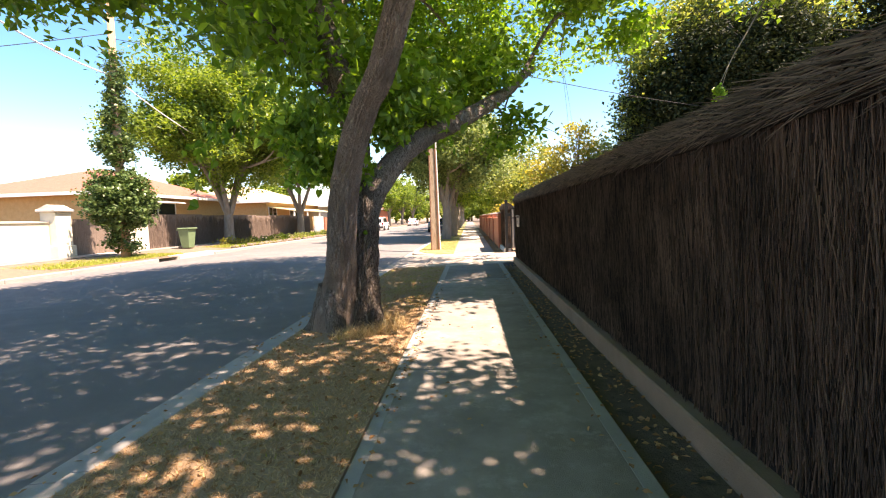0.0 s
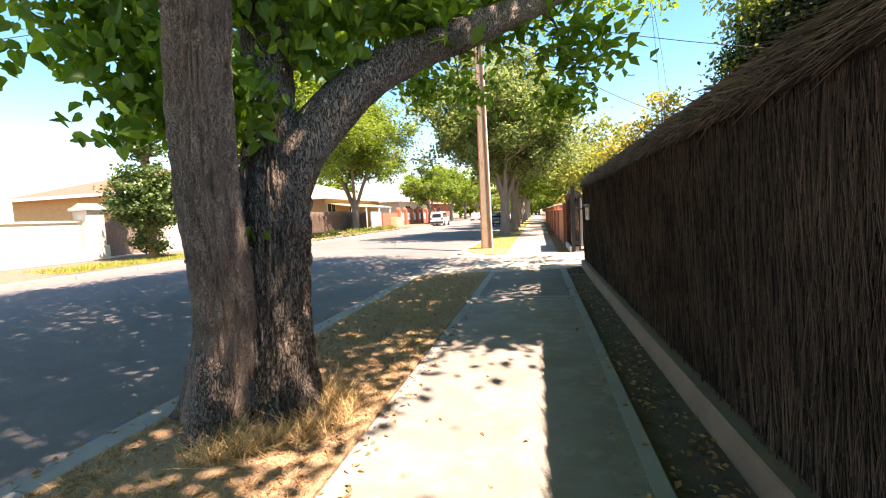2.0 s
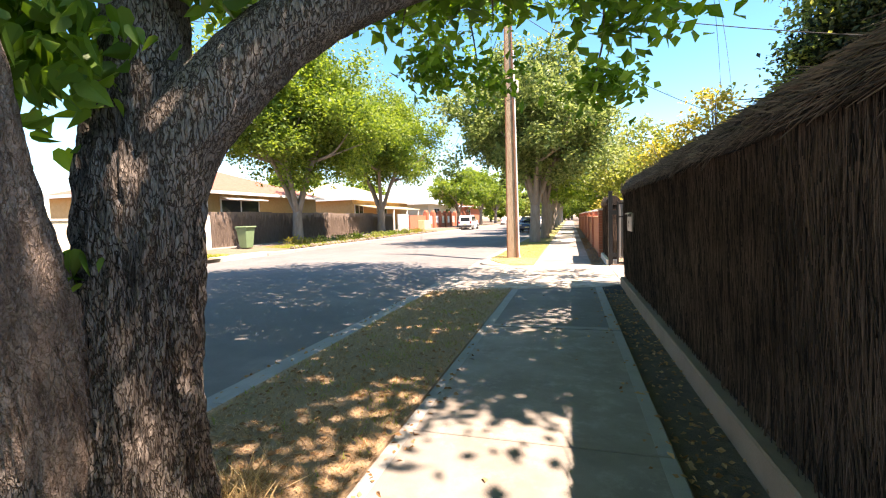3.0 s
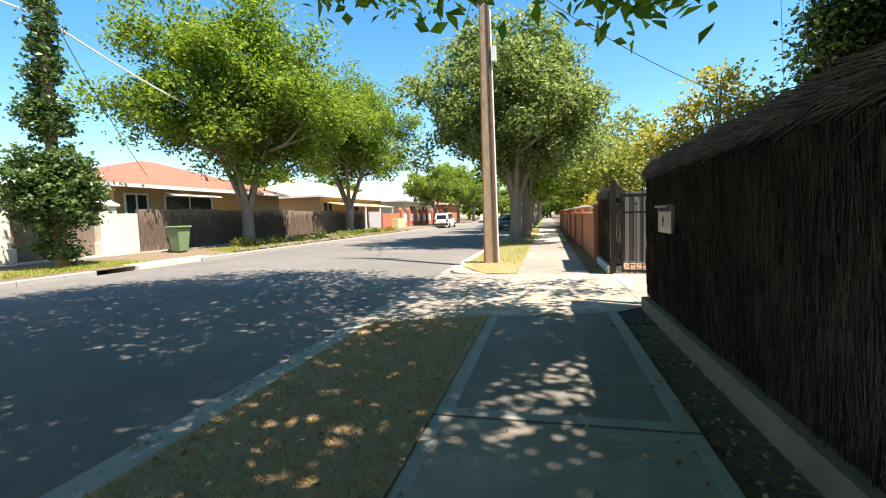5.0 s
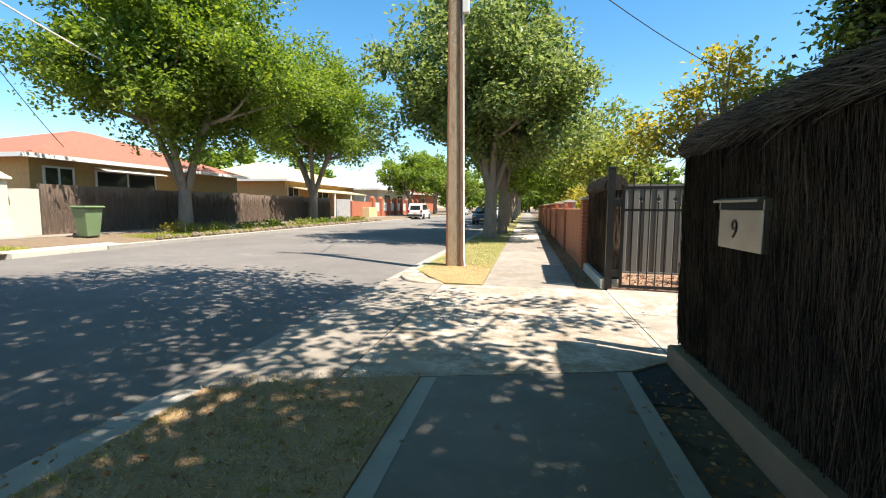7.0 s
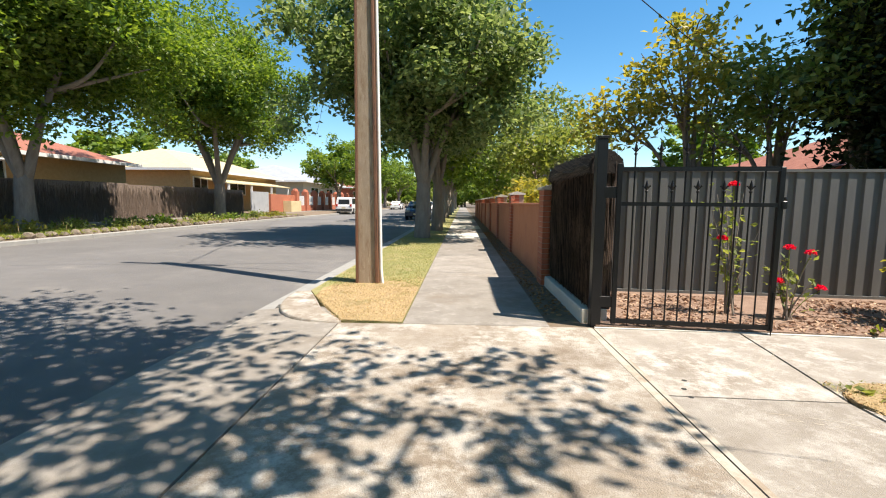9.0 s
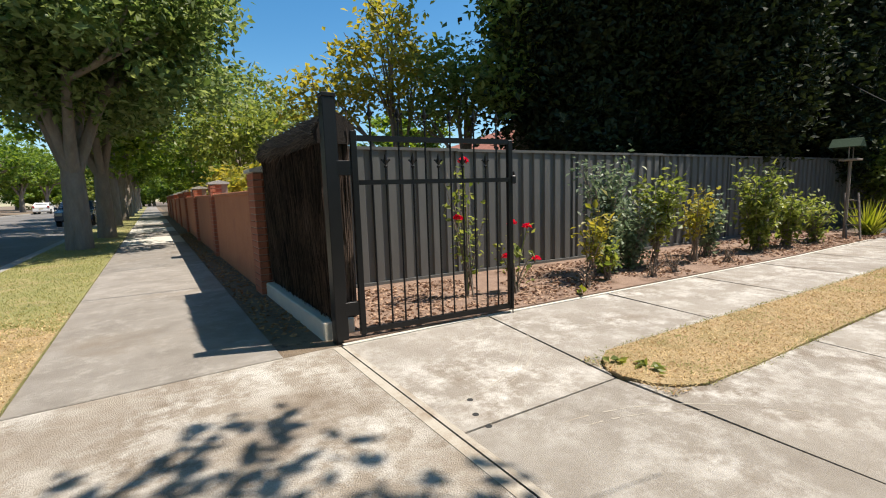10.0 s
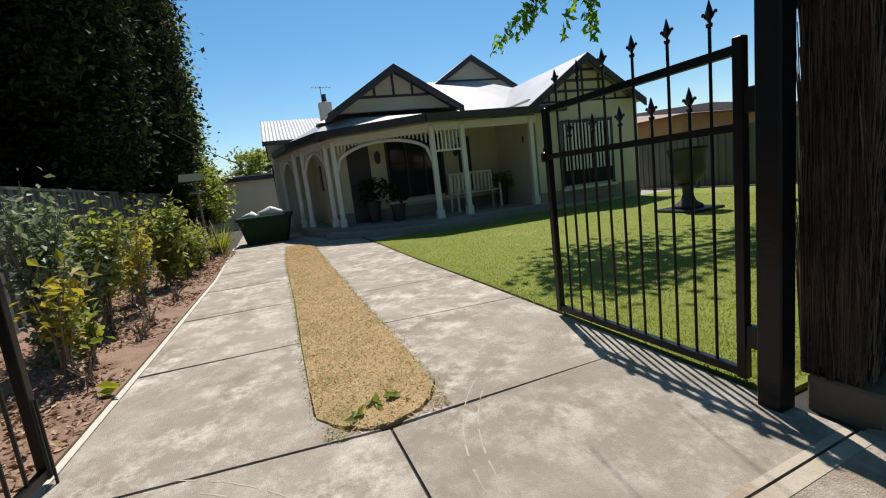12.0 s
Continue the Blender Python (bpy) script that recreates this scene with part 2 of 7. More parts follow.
M = dict(
    asphalt=mat("asphalt", (0.165, 0.158, 0.155), (0.225, 0.212, 0.20), 3, 0.85, 0.25, 160, big=0.25, spots=((0.25, 0.232, 0.212), 0.9, 0.54, 0.14), wear=((0.30, 0.285, 0.26), 14, 0.6, 0.08)),
    concrete=mat("footpath concrete", (0.215, 0.192, 0.165), (0.31, 0.283, 0.25), 2.2, 0.88, 0.14, 170, spots=((0.215, 0.18, 0.142), 0.8, 0.54, 0.16), contrast=0.16, wear=((0.40, 0.372, 0.332), 5, 0.5, 0.2), piece=0.1),
    slabdark=mat("dark footpath slab concrete", (0.155, 0.149, 0.139), (0.22, 0.209, 0.195), 2.4, 0.88, 0.14, 170, spots=((0.15, 0.138, 0.12), 1.1, 0.5, 0.15), wear=((0.33, 0.31, 0.285), 6, 0.56, 0.1)),
    band=mat("smooth cement band", (0.37, 0.325, 0.265), (0.50, 0.46, 0.39), 3, 0.85, 0.1, 120, spots=((0.27, 0.215, 0.16), 2.4, 0.48, 0.15)),
    drive=mat("driveway concrete", (0.275, 0.24, 0.20), (0.39, 0.355, 0.31), 2.0, 0.85, 0.2, 170, spots=((0.205, 0.165, 0.125), 1.0, 0.50, 0.16), contrast=0.18, wear=((0.60, 0.57, 0.525), 3.6, 0.46, 0.16), piece=0.08),
    crossing=mat("brown aggregate crossing concrete", (0.285, 0.232, 0.178), (0.41, 0.355, 0.29), 1.4, 0.9, 0.3, 110, spots=((0.20, 0.148, 0.10), 0.8, 0.52, 0.14), contrast=0.18, wear=((0.62, 0.585, 0.53), 4.0, 0.44, 0.16)),
    dead=leaf_mat("dead straw litter", (0.28, 0.17, 0.085), (0.60, 0.42, 0.235), 0.15, 0.85),
    kerb=mat("kerb concrete", (0.28, 0.275, 0.26), (0.36, 0.35, 0.325), 4, 0.85, 0.12, 120),
    fieldstone=mat("weathered brown field stone", (0.20, 0.155, 0.115), (0.34, 0.285, 0.22), 6, 0.95, 0.4, 50, spots=((0.12, 0.095, 0.07), 5, 0.52, 0.12), piece=0.12),
    paleconc=mat("pale concrete edging", (0.52, 0.50, 0.44), (0.62, 0.59, 0.52), 5, 0.85, 0.1, 120),
    plinth=mat("fence plinth concrete", (0.18, 0.135, 0.094), (0.25, 0.192, 0.138), 3, 0.9, 0.15, 90),
    soil=mat("dry soil", (0.17, 0.125, 0.085), (0.25, 0.19, 0.13), 5, 0.95, 0.35, 70, spots=((0.10, 0.07, 0.05), 9, 0.55, 0.1)),
    dirt=mat("dark litter soil", (0.10, 0.077, 0.055), (0.17, 0.13, 0.09), 9, 0.95, 0.4, 80, spots=((0.05, 0.045, 0.03), 6, 0.55, 0.1)),
    mulch=mat("pale garden soil", (0.24, 0.155, 0.11), (0.35, 0.245, 0.185), 4, 0.95, 0.4, 60, spots=((0.17, 0.105, 0.07), 2.2, 0.5, 0.15)),
    dryturf=mat("dry turf", (0.35, 0.25, 0.125), (0.48, 0.36, 0.20), 5, 0.95, 0.4, 60, spots=((0.22, 0.185, 0.07), 2.2, 0.52, 0.16)),
    verge=mat("worn verge turf", (0.33, 0.225, 0.135), (0.45, 0.32, 0.195), 3, 0.95, 0.4, 60, spots=((0.22, 0.185, 0.08), 1.7, 0.58, 0.12)),
    lawn=mat("green lawn", (0.16, 0.215, 0.032), (0.23, 0.275, 0.052), 2, 0.9, 0.3, 80, spots=((0.30, 0.28, 0.08), 0.8, 0.56, 0.15)),
    turf=mat("sunny verge turf", (0.22, 0.23, 0.075), (0.34, 0.305, 0.13), 2, 0.95, 0.4, 60, spots=((0.40, 0.31, 0.16), 1.2, 0.52, 0.12)),
    # Near-black body: the shade between the sticks is put into its colour.
    brush=mat("brushwood body with gap shade", (0.018, 0.012, 0.009), (0.03, 0.021, 0.015), 14, 0.95, 0.5, 50, stretch=(8, 8, 1)),
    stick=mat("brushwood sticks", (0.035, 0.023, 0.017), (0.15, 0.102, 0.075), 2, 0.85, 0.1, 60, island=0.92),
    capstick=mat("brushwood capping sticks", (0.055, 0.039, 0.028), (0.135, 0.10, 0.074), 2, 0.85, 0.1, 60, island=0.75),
    farbrush=mat("weathered brushwood", (0.17, 0.125, 0.098), (0.29, 0.225, 0.18), 6, 0.95, 0.5, 40, stretch=(10, 10, 1), spots=((0.10, 0.075, 0.06), 3, 0.5, 0.2)),
    bark=bark_mat("rough dark bark", (0.185, 0.155, 0.13), (0.31, 0.268, 0.23), (0.085, 0.066, 0.052), 42, 0.3, 0.12),
    barkpale=bark_mat("scaly brown bark", (0.27, 0.212, 0.172), (0.37, 0.30, 0.248), (0.20, 0.152, 0.12), 44, 0.45, 0.07),
    barkfar=mat("street tree bark", (0.19, 0.155, 0.125), (0.30, 0.255, 0.21), 6, 0.95, 0.5, 30, stretch=(1, 1, 0.3)),
    pole=mat("weathered timber pole", (0.36, 0.23, 0.14), (0.47, 0.32, 0.205), 3, 0.85, 0.25, 40, stretch=(6, 6, 0.35), spots=((0.26, 0.12, 0.06), 2.2, 0.55, 0.12)),
    poleconc=mat("weathered tan pole concrete", (0.36, 0.27, 0.185), (0.48, 0.375, 0.27), 3, 0.9, 0.3, 60, stretch=(3, 3, 0.6), spots=((0.29, 0.19, 0.115), 5, 0.52, 0.14), wear=((0.56, 0.47, 0.36), 12, 0.55, 0.1)),
    rust=mat("rusted pole steel", (0.17, 0.075, 0.04), (0.27, 0.13, 0.07), 4, 0.8, 0.25, 60, stretch=(4, 4, 0.5), spots=((0.10, 0.05, 0.032), 6, 0.52, 0.12)),
    black=mat("black gloss steel", (0.007, 0.007, 0.008), (0.012, 0.012, 0.013), 5, 0.34, 0.03, 60, spec=0.3),
    colorbond=mat("grey sheet steel fence", (0.125, 0.125, 0.118), (0.155, 0.155, 0.147), 2, 0.75, 0.02, 60, stretch=(4, 4, 0.6)),
    render_orange=mat("orange painted render", (0.42, 0.165, 0.085), (0.52, 0.22, 0.115), 3, 0.9, 0.2, 70, spots=((0.36, 0.14, 0.08), 1.5, 0.52, 0.15)),
    brick=mat("red brick", (0.34, 0.105, 0.06), (0.46, 0.165, 0.09), 7, 0.9, 0.2, 60),
    mortar=mat("mortar", (0.34, 0.25, 0.20), (0.42, 0.33, 0.27), 9, 0.95, 0.2, 90),
    steel=mat("brushed stainless steel", (0.34, 0.33, 0.30), (0.44, 0.425, 0.39), 6, 0.42, 0.03, 90, metal=0.9),
    cream=mat("cream painted wall", (0.62, 0.585, 0.46), (0.70, 0.665, 0.54), 2, 0.85, 0.06, 60),
    whitep=mat("white gloss paint", (0.74, 0.74, 0.72), (0.80, 0.80, 0.78), 4, 0.45, 0.03, 60),
    darktrim=mat("charcoal painted trim", (0.035, 0.035, 0.045), (0.055, 0.055, 0.065), 4, 0.6, 0.04, 60),
    ironroof=mat("galvanised iron roof", (0.42, 0.43, 0.45), (0.54, 0.55, 0.57), 1.5, 0.42, 0.04, 40, metal=0.25, spots=((0.36, 0.35, 0.35), 1.2, 0.55, 0.15)),
    tileroof=mat("terracotta roof", (0.25, 0.092, 0.06), (0.37, 0.15, 0.10), 4, 0.9, 0.3, 20),
    yellowroof=mat("sunlit straw-coloured roof", (0.52, 0.43, 0.24), (0.62, 0.52, 0.31), 3, 0.8, 0.1, 20),
    ochre=mat("ochre brick wall", (0.50, 0.32, 0.13), (0.60, 0.40, 0.19), 5, 0.9, 0.2, 30),
    glass=mat("dark window glass", (0.02, 0.025, 0.03), (0.03, 0.035, 0.04), 2, 0.06, 0.0, 40),
    binb=mat("bin plastic", (0.13, 0.20, 0.10), (0.16, 0.24, 0.125), 4, 0.55, 0.04, 60),
    skipg=mat("dark green skip paint", (0.014, 0.038, 0.018), (0.024, 0.055, 0.027), 4, 0.8, 0.08, 40, spec=0.2),
    bag=mat("white plastic bags", (0.68, 0.68, 0.66), (0.76, 0.76, 0.75), 6, 0.4, 0.3, 20),
    carwhite=mat("white car paint", (0.72, 0.72, 0.72), (0.78, 0.78, 0.78), 2, 0.25, 0.0, 40),
    carblue=mat("dark blue car paint", (0.02, 0.035, 0.07), (0.03, 0.045, 0.09), 2, 0.2, 0.0, 40),
    rubber=mat("tyre rubber", (0.02, 0.02, 0.02), (0.035, 0.035, 0.035), 9, 0.85, 0.1, 60),
    redglass=plain("red lamp glass", (0.4, 0.02, 0.02), 0.2),
    terracotta=plain("terracotta pot", (0.42, 0.17, 0.09), 0.85),
    rose=leaf_mat("red rose petals", (0.55, 0.008, 0.012), (0.75, 0.02, 0.03), 0.25),
    leaf=leaf_mat("street tree leaves", (0.055, 0.11, 0.02), (0.215, 0.285, 0.055), 0.45),
    leafnear=leaf_mat("elm leaves", (0.055, 0.13, 0.02), (0.19, 0.31, 0.055), 0.5),
    leafpale=leaf_mat("grey-green street tree leaves", (0.05, 0.095, 0.025), (0.25, 0.305, 0.115), 0.4),
    # Holds the evergreens' backlit shade in its near-black; leafolive paints their sunlit parts.
    leafdark=leaf_mat("shade-dark evergreen leaves", (0.007, 0.014, 0.004), (0.035, 0.05, 0.014), 0.12, 0.8),
    leafyellow=leaf_mat("yellowing leaves", (0.15, 0.17, 0.035), (0.37, 0.32, 0.07), 0.45),
    leafolive=leaf_mat("garden shrub leaves", (0.075, 0.115, 0.025), (0.26, 0.29, 0.08), 0.45),
    leafgrey=leaf_mat("grey shrub leaves", (0.085, 0.13, 0.075), (0.21, 0.26, 0.155), 0.3),
    ivy=leaf_mat("ivy leaves", (0.045, 0.09, 0.025), (0.12, 0.18, 0.06), 0.2, 0.35),
    straw=leaf_mat("dry grass blades", (0.27, 0.19, 0.075), (0.66, 0.51, 0.28), 0.2, 0.8),
    wornblade=leaf_mat("worn grass blades", (0.19, 0.13, 0.065), (0.54, 0.385, 0.215), 0.2, 0.8),
    litter=leaf_mat("fallen leaves", (0.20, 0.10, 0.04), (0.45, 0.28, 0.14), 0.15, 0.8),
    blade=leaf_mat("lawn blades", (0.155, 0.205, 0.026), (0.33, 0.35, 0.072), 0.3, 0.7),
    vergeblade=leaf_mat("yellow-green verge blades", (0.15, 0.18, 0.045), (0.39, 0.355, 0.145), 0.25, 0.8),
    chips=leaf_mat("bark chips", (0.15, 0.075, 0.045), (0.52, 0.36, 0.25), 0.05, 0.9),
)


# ---- builders ----
ORG = {}


class Bag:
    """Vertices and faces gathered for one mesh."""

    def __init__(self):
        self.v, self.f = [], []

    def add(self, verts, faces):
        n = len(self.v)
        self.v += [tuple(p) for p in verts]
        self.f += [tuple(i + n for i in f) for f in faces]
        return self

    def box(self, x0, y0, z0, x1, y1, z1, c=0.0):
        x0, x1, y0, y1, z0, z1 = min(x0, x1), max(x0, x1), min(y0, y1), max(y0, y1), min(z0, z1), max(z0, z1)
        if c <= 0:
            vs = [(x, y, z) for z in (z0, z1) for x, y in ((x0, y0), (x1, y0), (x1, y1), (x0, y1))]
            return self.add(vs, [(3, 2, 1, 0), (4, 5, 6, 7), (0, 1, 5, 4), (1, 2, 6, 5), (2, 3, 7, 6), (3, 0, 4, 7)])
        rings = [(z0, c), (z0 + c, 0), (z1 - c, 0), (z1, c)]
        vs = []
        for z, d in rings:
            a0, a1, b0, b1 = x0 + d, x1 - d, y0 + d, y1 - d
            vs += [(a0 + c, b0, z), (a1 - c, b0, z), (a1, b0 + c, z), (a1, b1 - c, z), (a1 - c, b1, z), (a0 + c, b1, z), (a0, b1 - c, z), (a0, b0 + c, z)]
        fs = [tuple(range(7, -1, -1)), tuple(range(24, 32))]
        fs += [(r * 8 + i, r * 8 + (i + 1) % 8, r * 8 + 8 + (i + 1) % 8, r * 8 + 8 + i) for r in range(3) for i in range(8)]
        return self.add(vs, fs)

    def prism(self, poly, way):
        """A flat polygon of 3D points, pushed along way."""
        n, w = len(poly), Vector(way)
        vs = [Vector(p) for p in poly] + [Vector(p) + w for p in poly]
        return self.add(vs, [tuple(range(n - 1, -1, -1)), tuple(range(n, 2 * n))] + [(i, (i + 1) % n, n + (i + 1) % n, n + i) for i in range(n)])

    def tube(self, pts, radii, sides=8, wob=0.0, seed=0, cap=True):
        pts = [Vector(p) for p in pts]
        if isinstance(radii, (int, float)):
            radii = [radii] * len(pts)
        vs, fs = [], []
        for i, p in enumerate(pts):
            d = (pts[min(i + 1, len(pts) - 1)] - pts[max(i - 1, 0)]).normalized()
            u = d.cross(Vector((0, 1, 0.13))).normalized()
            w = d.cross(u)
            for k in range(sides):
                a = 2 * math.pi * k / sides
                r = radii[i] * (1 + wob * noise.noise(Vector((math.cos(a) * 1.7 + seed, math.sin(a) * 1.7, i * 0.13 + seed))))
                vs.append(p + u * (math.cos(a) * r) + w * (math.sin(a) * r))
        for i in range(len(pts) - 1):
            fs += [(i * sides + k, i * sides + (k + 1) % sides, (i + 1) * sides + (k + 1) % sides, (i + 1) * sides + k) for k in range(sides)]
        if cap:
            fs += [tuple(range(sides - 1, -1, -1)), tuple(range((len(pts) - 1) * sides, len(pts) * sides))]
        return self.add(vs, fs)

    def lathe(self, x, y, prof, sides=16):
        return self.tube([(x, y, z) for r, z in prof], [r for r, z in prof], sides)


def curve(pts, n=10):
    """A smooth line through the points."""
    P = [Vector(p) for p in pts]
    P = [P[0] * 2 - P[1]] + P + [P[-1] * 2 - P[-2]]
    out = []
    for i in range(1, len(P) - 2):
        for k in range(n):
            t = k / n
            a, b, c, d = P[i - 1], P[i], P[i + 1], P[i + 2]
            out.append(0.5 * (2 * b + (c - a) * t + (2 * a - 5 * b + 4 * c - d) * t * t + (3 * b - a - 3 * c + d) * t ** 3))
    return out + [P[-2]]


def lerps(values, n):
    xs = np.linspace(0, len(values) - 1, n)
    return [float(v) for v in np.interp(xs, range(len(values)), values)]


def thing(name, loc, label, category, group="", kind=""):
    ob = new(name)
    ob.location = loc
    ORG[ob.name] = Vector(loc)
    return tagged(ob, label, category, group, kind)


def part(name, bag, material, parent=None, label="", smooth=False, bevel=0.0, kind=""):
    me = bpy.data.meshes.new(name)
    org = ORG[parent.name] if parent else Vector((0, 0, 0))
    if isinstance(bag, tuple):
        v, f = bag
        me.from_pydata((np.asarray(v) - np.array(org)).tolist(), [], f)
    else:
        me.from_pydata([(a - org.x, b - org.y, c - org.z) for a, b, c in bag.v], [], bag.f)
    me.materials.append(material)
    if smooth:
        me.polygons.foreach_set("use_smooth", [True] * len(me.polygons))
    ob = new(name, me)
    if parent:
        ob.parent = parent
    ORG[ob.name] = org
    if bevel:
        bv = ob.modifiers.new("bevel", "BEVEL")
        bv.width, bv.segments, bv.limit_method = bevel, 2, "ANGLE"
    return tagged(ob, label=label, kind=kind)


def solid(name, bag, material, label, category, kind="", group="", smooth=False, bevel=0.0):
    """A thing that is one mesh."""
    return tagged(part(name, bag, material, None, "", smooth, bevel), label, category, group, kind)


def leaves(centres, size, rng, flat=0.5, droop=0.0, long=1.7):
    """Folded leaf shapes at the given centres: vertices and faces."""
    c = np.asarray(centres, float)
    n = len(c)
    a = rng.normal(size=(n, 3))
    a[:, 2] = a[:, 2] * flat - droop
    a /= np.linalg.norm(a, axis=1)[:, None] + 1e-9
    up = rng.normal(size=(n, 3)) * 0.6 + (0, 0, 1)
    b = np.cross(a, up)
    b /= np.linalg.norm(b, axis=1)[:, None] + 1e-9
    nrm = np.cross(b, a)
    s = size * rng.uniform(0.65, 1.3, (n, 1))
    L, W = s * long / 2, s / 2
    v = np.stack([c - a * L, c - a * L * 0.1 + b * W + nrm * W * 0.35, c + a * L, c - a * L * 0.1 - b * W + nrm * W * 0.35], 1).reshape(-1, 3)
    i = np.arange(n)[:, None] * 4
    f = np.concatenate([i + [[0, 1, 2]], i + [[0, 2, 3]]], 0)
    return v, f.tolist()


def heart_leaves(centres, size, rng, droop=0.6):
    """Heart-shaped leaves, folded along the midrib and hanging."""
    c = np.asarray(centres, float)
    n = len(c)
    a = rng.normal(size=(n, 3)) * 0.55 + (0, 0, -droop)
    a /= np.linalg.norm(a, axis=1)[:, None] + 1e-9
    b = np.cross(a, rng.normal(size=(n, 3)))
    b /= np.linalg.norm(b, axis=1)[:, None] + 1e-9
    nrm = np.cross(b, a)
    s = size * rng.uniform(0.6, 1.3, (n, 1))
    rim = [(0.95, 0), (0.45, 0.30), (0.0, 0.52), (-0.38, 0.45), (-0.52, 0.2), (-0.36, 0), (-0.52, -0.2), (-0.38, -0.45), (0.0, -0.52), (0.45, -0.30)]
    v = np.stack([c + a * s * u * 0.8 + b * s * w * 0.8 + nrm * s * (abs(w) * 0.3 - u * u * 0.12) for u, w in rim], 1).reshape(-1, 3)
    i = np.arange(n)[:, None] * 10
    return v, (i + [[0, 1, 2, 3, 4, 5]]).tolist() + (i + [[5, 6, 7, 8, 9, 0]]).tolist()


def cloud(blobs, rng, clump=0.45, per=40, hollow=0.35):
    """Points in clumps inside ellipsoids: rows of cx, cy, cz, rx, ry, rz, number of clumps."""
    out = []
    for cx, cy, cz, rx, ry, rz, k in blobs:
        d = rng.normal(size=(k, 3))
        d /= np.linalg.norm(d, axis=1)[:, None]
        r = (hollow + (1 - hollow) * rng.uniform(0, 1, (k, 1))) ** 0.6
        p = np.array([cx, cy, cz]) + d * r * np.array([rx, ry, rz]) * rng.uniform(0.86, 1.1, (k, 1))
        q = p[:, None, :] + rng.normal(size=(k, per, 3)) * clump * np.array([1, 1, 0.6])
        out.append(q.reshape(-1, 3))
    return np.concatenate(out)


def crown_points(cx, cy, cz, rx, ry, rz, k, per, rng, sigma, seed):
    """Leaf places of a broad crown: k clumps of many sizes in a lumpy ellipsoid with hollows in it."""
    out = []
    while len(out) < k:
        d = Vector(rng.normal(size=3)).normalized()
        r = rng.uniform(0.12, 1.0) ** 0.42 * (0.84 + 0.62 * noise.noise(d * 2.3 + Vector((seed, 0, 0))) + 0.14 * noise.noise(d * 5.0 + Vector((0, seed, 0))))
        p = Vector((d.x * rx * r, d.y * ry * r, d.z * rz * r * (0.8 if d.z < 0 else 1.0)))
        if noise.noise(p * (1.5 / max(1.0, 0.42 * rx)) + Vector((seed * 1.7, 3, 1))) < -0.16 + 0.18 * rng.random():
            continue
        s = sigma * rng.uniform(0.55, 1.35)
        n = int(per * (s / sigma) ** 2) + 4
        out.append(np.array((cx + p.x, cy + p.y, cz + p.z)) + np.clip(rng.normal(size=(n, 3)), -1.7, 1.7) * s * np.array([1, 1, 0.72]))
    return np.concatenate(out)


def blades(pts, h, w, rng, lean=0.5):
    """Grass blades: one triangle each."""
    p = np.asarray(pts, float)
    n = len(p)
    a = rng.uniform(0, 2 * math.pi, n)
    s = rng.uniform(0.5, 1.3, n)
    side = np.stack([np.cos(a), np.sin(a), np.zeros(n)], 1) * w / 2 * s[:, None]
    tip = p + np.stack([rng.normal(size=n) * lean * h, rng.normal(size=n) * lean * h, h * s], 1)
    v = np.stack([p - side, p + side, tip], 1).reshape(-1, 3)
    return v, (np.arange(n)[:, None] * 3 + [[0, 1, 2]]).tolist()


def sticks(p, d, r):
    """Three-sided sticks from p along d, radius r each."""
    p, d, r = np.asarray(p, float), np.asarray(d, float), np.asarray(r, float)[:, None]
    u = np.cross(d, np.array([0.31, 0.2, 0.93]) + (np.abs(d[:, 2:3]) > 0.6 * np.linalg.norm(d, axis=1)[:, None]) * np.array([0.7, 0.0, -0.9]))
    u /= np.linalg.norm(u, axis=1)[:, None]
    w = np.cross(d, u)
    w /= np.linalg.norm(w, axis=1)[:, None]
    ring = [u * r, (-0.5 * u + 0.87 * w) * r, (-0.5 * u - 0.87 * w) * r]
    v = np.stack([p + q for q in ring] + [p + d + q * 0.6 for q in ring], 1).reshape(-1, 3)
    i = np.arange(len(p))[:, None] * 6
    f = [(i + [q]).tolist() for q in ((0, 1, 4, 3), (1, 2, 5, 4), (2, 0, 3, 5))]
    return v, sum(f, []) + (i + [[3, 4, 5]]).tolist() + (i + [[0, 2, 1]]).tolist()


def area_pts(n, x0, x1, y0, y1, z, rng):
    return np.stack([rng.uniform(x0, x1, n), rng.uniform(y0, y1, n), np.full(n, z)], 1)


def rng_of(seed):
    return np.random.default_rng(seed)


# ---- ground ----
solid("ground", Bag().box(-900, -900, -0.5, 900, 1200, -0.16), M["soil"], "bare dry ground running out to the horizon", "ground", "structure")
PROFILE = [(-11.42, 0.02), (-9.0, 0.04), (-6.4, 0.03), (-4.0, -0.01), (-1.46, -0.085)]
road = Bag()
for i in range(40):
    for (xa, za), (xb, zb) in zip(PROFILE, PROFILE[1:]):
        ya, yb = -80 + i * 10, -70 + i * 10
        road.add([(xa, ya, za), (xb, ya, zb), (xb, yb, zb), (xa, yb, za)], [(0, 1, 2, 3)])
solid("road", road, M["asphalt"], "worn grey asphalt street with a slight crown", "road", "structure")

